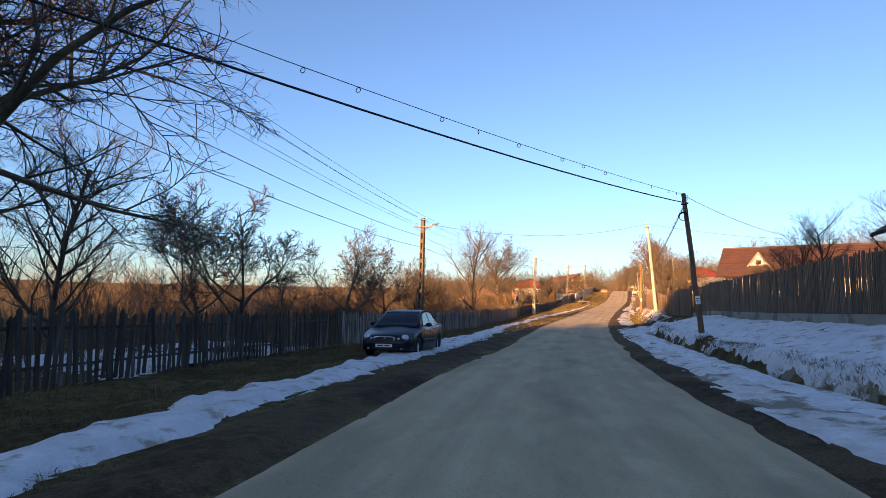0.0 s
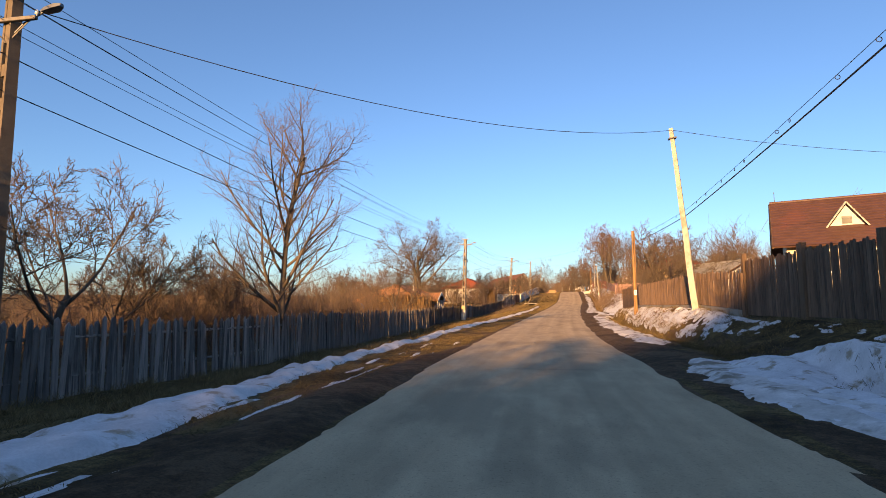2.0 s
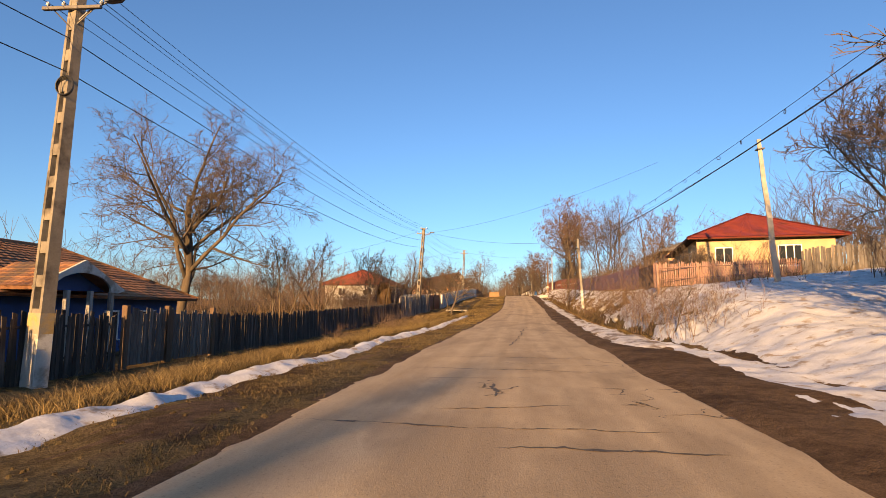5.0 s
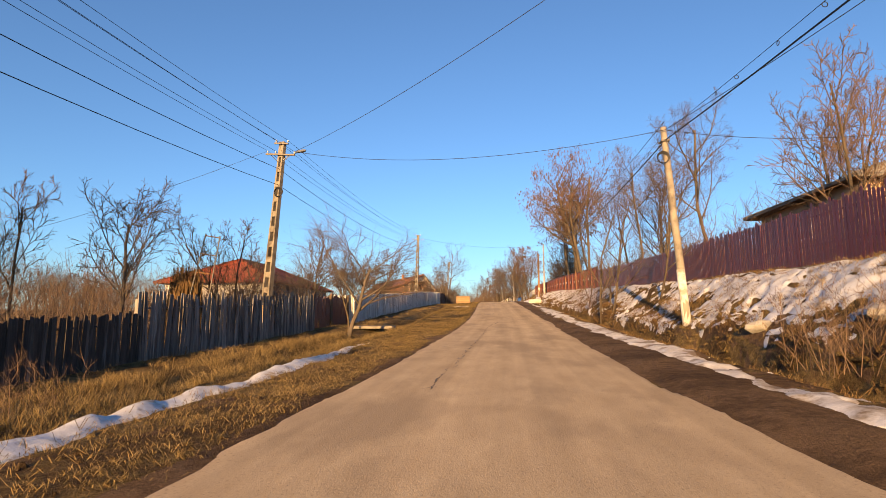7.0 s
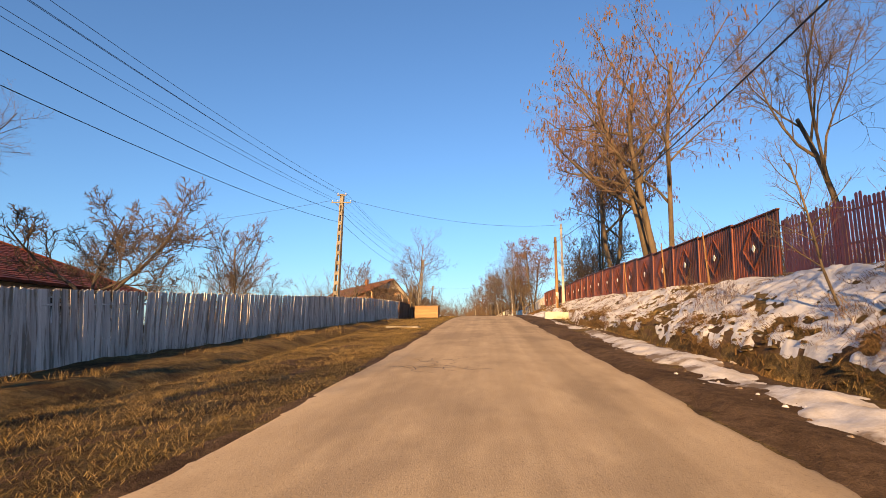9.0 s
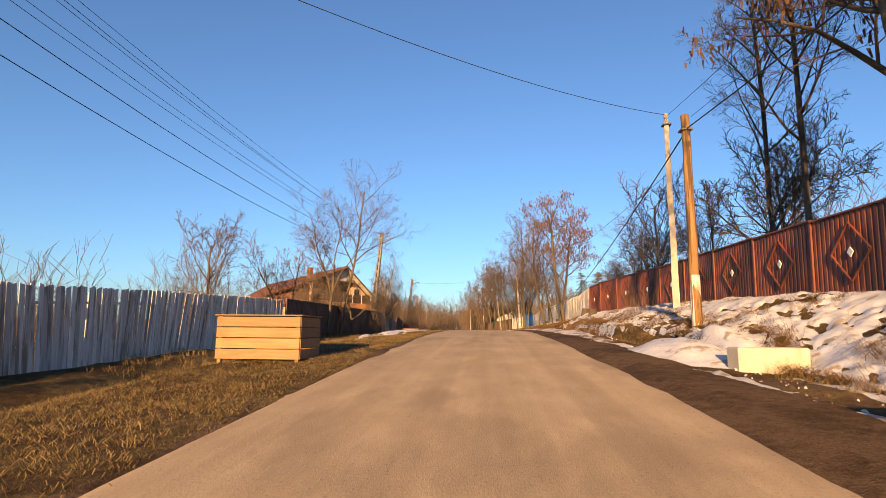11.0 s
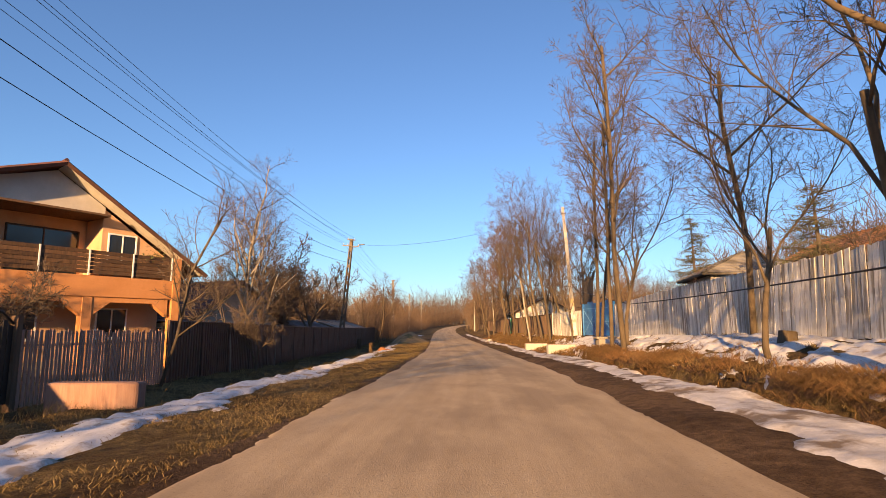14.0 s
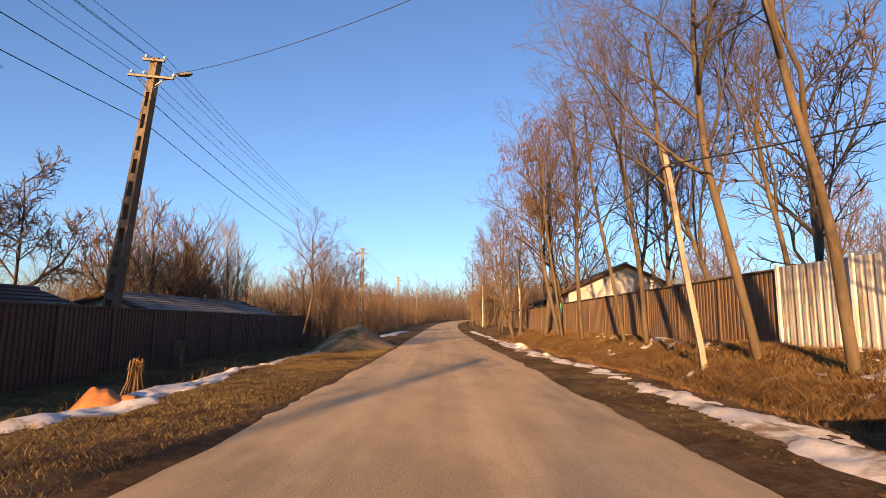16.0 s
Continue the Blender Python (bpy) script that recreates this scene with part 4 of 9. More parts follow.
def round_pole(d, y, height, r0, r1, mat, lean=(0, 0), label="", paint=None, coil=False, notice=False, flat=False):
    """A tapered round or square pole."""
    base = spot(d, y, 0.4)
    top = float(rz(y)) + height - base.z
    p = thing("cable_pole", label, "pole", Matrix.Translation(base) @ pose(0, 0, 0, lean[1], lean[0], heading(y)), "cable poles along the road")
    rng = random.Random(int(y))
    n = 4 if flat else 10
    pts = [(0.02 * rng.uniform(-1, 1) if 0 < k < 7 else 0, 0.02 * rng.uniform(-1, 1) if 0 < k < 7 else 0, top * k / 7) for k in range(8)]
    part("shaft", Shape().tube(pts, [r0 + (r1 - r0) * k / 7 for k in range(8)], n), mat, p, soft=not flat)
    part("bracket", Shape().box(-r1 - 0.05, -r1 - 0.05, top - 0.52, r1 + 0.05, r1 + 0.05, top - 0.46, 0.006).tube([(0, -r1 - 0.14, top - 0.49), (0, -r1, top - 0.49)], 0.016, 5), MAT["steel"], p, "steel cable clamp")
    if paint:
        z1 = paint
        part("painted_foot", Shape().tube([(0, 0, 0), (0, 0, z1)], [r0 + 0.006, r0 + (r1 - r0) * z1 / top + 0.006], n), MAT["whitewash"], p, "whitewashed pole foot", soft=not flat)
    if coil:
        s = Shape()
        for k in range(4):
            s.torus((-r1 - 0.05, -0.02 * k - 0.1, top - 1.1 + 0.01 * k), 0.17 + 0.01 * k, 0.016, "y", 18, 5)
        part("cable_coil", s, MAT["cable"], p, "coil of spare black cable")
    if notice:
        n1 = part("notice", Shape().box(-0.10, -r0 - 0.02, 1.75, 0.10, -r0 - 0.008, 2.1, 0.003), MAT["paper"], p, "small paper notice")
        for k in range(3):
            part("text_bar", Shape().box(-0.07, -r0 - 0.026, 1.82 + 0.08 * k, 0.07, -r0 - 0.022, 1.85 + 0.08 * k), MAT["crack"], n1, "dark unreadable line")
    return p, [p.matrix_basis @ Vector((0, -r1 - 0.13, top - 0.49)), p.matrix_basis @ Vector((0, -r1 - 0.1, top - 0.15))]


left_poles = [slotted_pole(d, y, h, lean, paint, lamp, coil, mat) for d, y, h, lean, paint, lamp, coil, mat in [
    (-10.4, -13, 8.3, (0, 0), False, False, False, "pole_concrete"),
    (-11.0, 36.6, 8.1, (1.0, 0), False, True, False, "dark_concrete"),
    (-10.4, 88.6, 8.75, (2.2, 0.5), True, True, True, "pole_concrete"),
    (-11.6, 137.2, 9.35, (4.0, 0), True, True, True, "pole_concrete"),
    (-11.0, 184.0, 9.35, (1.8, 0), False, False, False, "pole_concrete"),
    (-10.7, 229.3, 9.4, (4.8, 0), True, True, False, "pole_concrete"),
    (-10.6, 273.8, 9.7, (5.0, 0), False, True, False, "dark_concrete"),
    (-9.6, 320.0, 9.8, (0, 0), False, False, False, "pole_concrete"),
    (-9.6, 366.0, 9.8, (0, 0), False, False, False, "pole_concrete"),
    (-9.6, 412.0, 9.8, (0, 0), False, False, False, "pole_concrete")]]
WOOD = "orange-brown wooden cable pole on the bank"
PALE = "pale concrete cable pole on the bank"
right_poles = {
    "r1": round_pole(6.2, 26.4, 7.0, 0.13, 0.095, MAT["old_pole"], (-5.4, 0), "dark weathered wooden pole leaning over snow, with cable coil", coil=True, notice=True),
    "r2": round_pole(6.95, 55.4, 9.85, 0.20, 0.12, MAT["concrete"], (-4.6, 0), PALE + ", leaning behind the fence", flat=True),
    "r3": round_pole(6.0, 68.8, 6.6, 0.14, 0.11, MAT["pole_wood"], (0, 0), WOOD, notice=True),
    "r5": round_pole(12.4, 106.0, 9.5, 0.19, 0.12, MAT["concrete"], (-4, 0), PALE + " in a snowy yard", flat=True),
    "r6": round_pole(5.8, 130.9, 7.3, 0.14, 0.10, MAT["dull_concrete"], (-3.4, 0), PALE + ", leaning, with a white foot", paint=2.2, coil=True),
    "r7": round_pole(6.2, 195.0, 7.15, 0.15, 0.12, MAT["pole_wood"], (0, 0), WOOD + " with a white foot", paint=1.9),
    "r8": round_pole(7.5, 200.6, 9.3, 0.18, 0.12, MAT["concrete"], (0, 0), PALE + " beside a wooden one", flat=True, paint=2.0),
    "r9": round_pole(8.2, 266.4, 10.4, 0.21, 0.13, MAT["concrete"], (-3.6, 0), PALE + " beside the blue gate", flat=True, paint=2.1),
    "r10": round_pole(6.0, 272.2, 5.75, 0.09, 0.08, MAT["dull_concrete"], (-8, 0), "thin pale concrete cable post, leaning", flat=True),
    "r11": round_pole(6.3, 303.0, 6.2, 0.1, 0.08, MAT["concrete"], (-2, 0), "thin pale concrete cable post", flat=True),
    "r12": round_pole(6.3, 345.0, 7.0, 0.13, 0.1, MAT["concrete"], (0, 0), PALE)}
part("yellow_band", Shape().tube([(0, 0, 2.5), (0, 0, 3.1)], [0.205, 0.20], 4), MAT["yellow_paint"], right_poles["r9"][0], "faded yellow band")


# ---- wires ----
def wire(a, b, sag, r, mat, label, n=14):
    s = Shape()
    pts = [a.lerp(b, i / n) - Vector((0, 0, 4 * sag * (i / n) * (1 - i / n))) for i in range(n + 1)]
    s.tube(pts, r, 4)
    return tagged(part("overhead_wire", s, mat), label, "wire", "wires along the road")


for (_, a), (_, b) in zip(left_poles, left_poles[1:]):
    for k, (p, q) in enumerate(zip(a, b)):
        thick = k >= len(a) - 2
        wire(p, q, 0.95 if thick else 0.7, 0.012 if thick else 0.008, MAT["cable"] if thick else MAT["wire"], "black bundled cable between poles" if thick else "thin bare conductor between poles")
right_poles["r0"] = round_pole(-13.8, -9.0, 5.4, 0.13, 0.1, MAT["old_pole"], (0, 0), "dark weathered wooden cable pole behind the picket fence")
fix = {k: v[1][0] for k, v in right_poles.items()}
chain = [over(-13.7, -9.0, 4.97), fix["r1"], over(6.7, 55.2, 5.6), over(5.9, 68.6, 5.75), fix["r6"], fix["r7"], over(6.9, 224, 2.55), over(7.4, 252, 2.5), over(7.8, 266.0, 4.5), fix["r10"], fix["r11"], fix["r12"]]
for i, (a, b) in enumerate(zip(chain, chain[1:])):
    long = (b - a).length
    sag = (0.0135, 0.006, 0.008, 0.017, 0.015, 0.012, 0.006, 0.008, 0.012, 0.012, 0.012)[i] * long
    w = wire(a, b, sag, 0.022, MAT["cable"], "thick black bundled cable over the verge", 20)
    if i in (5, 6, 7):
        continue
    up = Vector((0.1, 0, 0.34))
    w = wire(a + up, b + up, sag * 0.9, 0.008, MAT["cable"], "thin messenger cable with small clips", 20)
    rng = random.Random(i)
    for k in range(int(long / 1.8)):
        f = (k + rng.uniform(0.2, 0.8)) / (long / 1.8)
        q = (a + up).lerp(b + up, f) - Vector((0, 0, 4 * sag * 0.9 * f * (1 - f) + 0.06))
        part("cable_clip", Shape().torus(q, 0.05, 0.009, "x" if rng.random() < 0.5 else "y", 8, 4), MAT["cable"], w)
R = {k: v[1][1] for k, v in right_poles.items()}
for a, b, sag in ((left_poles[1][1][4], R["r2"], 1.0), (R["r2"], over(24, 58, 8.0), 0.5), (left_poles[3][1][4], over(10, 118, 11.5), 0.8), (left_poles[3][1][4], R["r6"], 0.7), (left_poles[4][1][4], R["r8"], 0.8),
                  (left_poles[4][1][2], over(-34, 186, 7.2), 0.4), (left_poles[6][1][4], R["r9"], 0.9), (R["r1"], over(13, 34, 5.5), 0.3), (left_poles[3][1][2], over(-30, 140, 5), 0.3), (R["r6"], over(13, 128, 6.2), 0.4),
                  (R["r6"] + Vector((0, 0, 0.3)), R["r8"], 1.0), (R["r9"], over(22, 262, 9), 0.5), (R["r5"], R["r6"], 0.5), (R["r8"] - Vector((0, 0, 2.4)), R["r9"] - Vector((0, 0, 2.8)), 0.6)):
    wire(a, b, sag, 0.011, MAT["cable"], "single black service cable crossing the street", 18)


# ---- fences ----
def place(ob, parent, m):
    """Puts a child at the world pose m."""
    ob.parent = parent
    ob.matrix_basis = parent.matrix_basis.inverted() @ m
    return ob


def picket_meshes(name, w, h, t, top, mat, n, seed):
    """A few boards that differ a little."""
    rng = random.Random(seed)
    out = []
    for k in range(n):
        hh, ww = h * (rng.uniform(0.988, 1.006) if top == "even" else rng.uniform(0.93, 1.05)), w * rng.uniform(0.88, 1.08)
        s = Shape()
        if top == "point":
            o = [(-ww / 2, 0), (ww / 2, 0), (ww / 2, hh - ww * 0.7), (0.1 * ww, hh), (-ww / 2, hh - ww * rng.uniform(0.4, 0.9))]
        elif top == "round":
            o = [(-ww / 2, 0), (ww / 2, 0), (ww / 2, hh - ww * 0.4), (ww * 0.3, hh - 0.1 * ww), (0, hh), (-ww * 0.3, hh - 0.1 * ww), (-ww / 2, hh - ww * 0.4)]
        else:
            cut = rng.uniform(-0.03, 0.03)
            o = [(-ww / 2, 0), (ww / 2, 0), (ww / 2 - 0.004, hh - cut), (-ww / 2 + 0.004, hh + cut)]
        bow = rng.uniform(-0.02, 0.02)
        s.prism([(x + bow * (z / hh) * (1 - z / hh) * 4, z) for x, z in o], -t / 2, t / 2)
        out.append(s.mesh(name, mat))
    return out


def line_fence(label, y0, y1, line, base, pitch, w, h, mat, top="flat", t=0.022, lean=1.5, missing=0.0, post=2.4, seed=0, plinth=0.0, rails=(0.3, 0.78), behind=1, sink=0.04, wander=0.02, slant=0.0, name="picket_fence",
               post_mat=None):
    """Upright boards on rails and posts along the road. line(y): the offset; base(y): height over the road; behind: the side of the rails."""
    rng = random.Random(seed)
    f = thing(name, label, "fence", Matrix.Translation(over(float(line(y0)), y0, float(base(y0)))))
    boards = picket_meshes("picket", w, h, t, top, mat, 6, seed)
    ys = np.arange(y0, y1, pitch)
    for k, y in enumerate(ys):
        if rng.random() < missing:
            continue
        y = float(y)
        p = over(float(line(y)), y, float(base(y)) + plinth - sink + rng.uniform(-wander, wander))
        q = over(float(line(y + 0.5)), y + 0.5, float(base(y + 0.5)))
        turn = math.degrees(math.atan2((q - p).y, (q - p).x))
        wave = slant * math.sin(y * 0.23) + 0.6 * slant * math.sin(y * 0.61 + 2)
        ob = new("picket", boards[rng.randrange(6)])
        place(ob, f, Matrix.Translation(p) @ pose(0, 0, 0, rng.gauss(0, lean * 0.6), rng.gauss(0, lean) + wave, turn))
    n = max(1, round((y1 - y0) / post))
    for k in range(n + 1):
        y = y0 + (y1 - y0) * k / n
        p = over(float(line(y)) - behind * 0.07, y, float(base(y)))
        ob = part("post", Shape().box(-0.05, -0.05, -0.35, 0.05, 0.05, plinth + h * 0.92, 0.008), post_mat or mat)
        place(ob, f, Matrix.Translation(p) @ pose(0, 0, 0, rng.gauss(0, lean * 0.5), rng.gauss(0, lean * 0.5), heading(y)))
    for r in rails:
        for k in range(n):
            ya, yb = y0 + (y1 - y0) * k / n, y0 + (y1 - y0) * (k + 1) / n
            a, b = (over(float(line(q)) - behind * (t / 2 + 0.024), q, float(base(q)) + plinth + h * r) for q in (ya, yb))
            place(part("rail", Shape().tube([a, b], 0.033, 4), mat), f, Matrix())
    if plinth > 0:
        for k in range(n):
            ya, yb = y0 + (y1 - y0) * k / n + 0.006, y0 + (y1 - y0) * (k + 1) / n - 0.006
            v = []
            for q in (ya, yb):
                for dd in (-0.09, 0.09):
                    for z in (-0.5, plinth - 0.06):
                        v.append(over(float(line(q)) + dd, q, float(base(q)) + z))
            place(part("plinth_panel", Shape().add(v, [(0, 1, 3, 2), (4, 6, 7, 5), (0, 4, 5, 1), (2, 3, 7, 6), (1, 5, 7, 3), (0, 2, 6, 4)]), MAT["dull_concrete"]), f, Matrix())
    return f


def shifted(fn, by):
    return lambda y: fn(y) + by


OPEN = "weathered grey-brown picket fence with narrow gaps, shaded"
line_fence(OPEN, -14, 20, fence_left, base_left, 0.165, 0.105, 1.5, MAT["shaded_wood"], "point", lean=2.5, missing=0.05, seed=1, sink=-0.05, wander=0.05)
line_fence(OPEN + ", some boards pale", 20, 46, fence_left, base_left, 0.15, 0.12, 1.5, MAT["pale_wood"], "point", lean=2.0, missing=0.03, seed=2, wander=0.05)
line_fence("dark weathered board fence leaning a little beside dry grass", 46, 70, fence_left, base_left, 0.125, 0.118, 1.55, MAT["grey_wood"], "flat", lean=2.0, missing=0.03, seed=3, wander=0.08)
line_fence("weathered board fence with uneven tops, shade in its colour", 70, 91.5, fence_left, base_left, 0.128, 0.12, 1.6, MAT["shaded_wood"], "flat", lean=1.6, missing=0.01, seed=4, wander=0.05)
line_fence("close-boarded fence behind dry grass, shade in its colour", 96.5, 128, fence_left, base_left, 0.135, 0.13, 1.5, MAT["shaded_wood"], "flat", lean=1.2, seed=5, wander=0.05)
line_fence("pale grey weathered board fence", 128, 143.2, shifted(fence_left, -0.05), base_left, 0.14, 0.135, 2.1, MAT["pale_wood"], "flat", lean=1.6, seed=6, wander=0.07)
line_fence("whitewashed grey board fence with slanting boards", 150, 203, fence_left, base_left, 0.152, 0.146, 1.98, MAT["board_white"], "even", lean=0.9, seed=7, wander=0.012, slant=5)
line_fence("brown-stained slatted fence on a low concrete plinth", -12, 18, fence_right, bank_right, 0.10, 0.062, 1.85, MAT["slat_wood"], "flat", lean=0.4, seed=8, plinth=0.42, behind=-1, wander=0.01)
line_fence("brown-stained slatted fence on a low concrete plinth", 18, 43.9, fence_right, bank_right, 0.10, 0.062, 1.85, MAT["slat_wood"], "flat", lean=0.4, seed=9, plinth=0.42, behind=-1, wander=0.01)
line_fence("brown slatted fence with rounded tops above snowy bank", 50.7, 74.5, fence_right, bank_right, 0.12, 0.068, 1.46, MAT["slat_wood"], "round", lean=0.4, seed=10, plinth=0.25, behind=-1, wander=0.01)
line_fence("close brown board fence above snowy bank", 74.5, 82.2, fence_right, bank_right, 0.118, 0.115, 1.75, MAT["brown_wood"], "flat", lean=0.5, seed=11, plinth=0.1, behind=-1, wander=0.01)
line_fence("maroon steel picket fence high on the bank", 117, 162.2, fence_right, shifted(bank_right, -0.02), 0.142, 0.122, 1.62, MAT["maroon_metal"], "round", t=0.006, lean=0.2, seed=12, plinth=0.12, behind=-1, wander=0.004, name="metal_fence")
line_fence("grey-white leaning board fence above dry grass", 218.4, 260.6, fence_right, bank_right, 0.185, 0.178, 2.0, MAT["board_white"], "even", lean=0.6, seed=13, behind=-1, wander=0.02, slant=4)


# ---- metal fences and gates ----
def corrugated(w, h, pitch=0.19, depth=0.035, t=0.0, wavy_top=0.0, seed=0):
    """A sheet in the xz plane with upright ribs towards -y."""
    s = Shape()
    xs, x = [], 0.0
    while x < w - 1e-6:
        for dx, dy in ((0, 0), (0.30, 0), (0.40, -1), (0.88, -1)):
            if x + dx * pitch < w:
                xs.append((x + dx * pitch, dy * depth))
        x += pitch
    xs.append((w, 0))
    v = []
    for k, (x, y) in enumerate(xs):
        v += [(x, y, 0), (x, y, h + wavy_top * math.sin(k * 1.7 + seed))]
    s.add(v, [(2 * i, 2 * i + 2, 2 * i + 3, 2 * i + 1) for i in range(len(xs) - 1)])
    n = len(s.v)
    s.add([(a, b + 0.006, c) for a, b, c in v], [(2 * i, 2 * i + 1, 2 * i + 3, 2 * i + 2) for i in range(len(xs) - 1)])
    return s


def sheet_fence(label, y0, y1, line, base, panel, h, mat, side, name="metal_fence", cap=True, diamonds=False, depth=0.035, step=True, post_mat=None):
    """Panels of ribbed sheet between posts; side: +1 where the road lies towards +x."""
    f = thing(name, label, "fence", Matrix.Translation(over(float(line(y0)), y0, float(base(y0)))))
    n = max(1, round((y1 - y0) / panel))
    mesh = corrugated(panel, h, depth=depth * (0.55 if diamonds else 1.0)).mesh("panel", mat)
    cap_mesh = Shape().box(-0.02, -0.07, h - 0.01, panel + 0.02, 0.03, h + 0.035, 0.006).mesh("cap", mat)
    post_mesh = Shape().box(-0.04, -0.06, -0.4, 0.04, 0.02, h + 0.06, 0.006).mesh("post", post_mat or mat)
    bars = []
    c, q = (panel / 2, h * 0.5), min(panel * 0.30, h * 0.36)
    for (ax, az), (bx, bz) in (((-1, 0), (0, 1)), ((0, 1), (1, 0)), ((1, 0), (0, -1)), ((0, -1), (-1, 0))):
        bars.append(Shape().tube([(c[0] + ax * q, -depth - 0.025, c[1] + az * q), (c[0] + bx * q, -depth - 0.025, c[1] + bz * q)], 0.026, 4).mesh("diamond_bar", mat))
    plate_mesh = Shape().prism([(c[0] - 0.11, c[1]), (c[0], c[1] - 0.12), (c[0] + 0.11, c[1]), (c[0], c[1] + 0.12)], -depth - 0.035, -depth - 0.01).mesh("diamond_plate", MAT["white_metal"])
    for k in range(n):
        ya, yb = y0 + (y1 - y0) * k / n, y0 + (y1 - y0) * (k + 1) / n
        a, b = (over(float(line(q2)), q2, float(base(q2))) for q2 in (ya, yb))
        if side < 0:      # the road lies towards -x: run the panel from far to near
            a, b = b, a
        along = (b - a)
        slope = along.z / max(along.length, 0.01)
        turn = math.atan2(along.y, along.x)
        # ribs face the road: local -y must point at it
        m = Matrix.Translation(a) @ Matrix.Rotation(turn, 4, "Z")
        m = m @ Matrix(((along.length / panel, 0, 0, 0), (0, 1, 0, 0), (slope * along.length / panel, 0, 1, 0), (0, 0, 0, 1)))
        sh = place(new("panel", mesh), f, m)
        place(new("post", post_mesh), f, m)
        if cap:
            place(new("cap", cap_mesh), f, m)
        if diamonds:
            for bar_mesh in bars:
                place(new("diamond_bar", bar_mesh), f, m)
            tagged(place(new("diamond_plate", plate_mesh), f, m), "small pale diamond plate")
    return f


sheet_fence("rust-brown sheet metal wall with welded diamond ornaments", 162.4, 218.2, fence_right, shifted(bank_right, -0.05), 3.1, 1.95, MAT["rust_metal"], -1, diamonds=True)
sheet_fence("dark brown ribbed sheet metal fence in shade", 203.4, 229.5, fence_left, shifted(base_left, -0.1), 2.4, 2.1, MAT["brown_metal"], 1)
sheet_fence("dark brown ribbed sheet metal fence in shade", 243.0, 299.5, fence_left, shifted(base_left, -0.1), 2.4, 2.05, MAT["brown_metal"], 1)
sheet_fence("whitewashed ribbed sheet fence beside the blue gate", 266.3, 272.5, fence_right, shifted(bank_right, -0.1), 1.9, 1.95, MAT["board_white"], -1, cap=False, depth=0.02)
sheet_fence("grey-brown sheet and board fence under trees", 272.6, 330, fence_right, shifted(bank_right, -0.1), 2.6, 1.9, MAT["old_pole"], -1, depth=0.02)


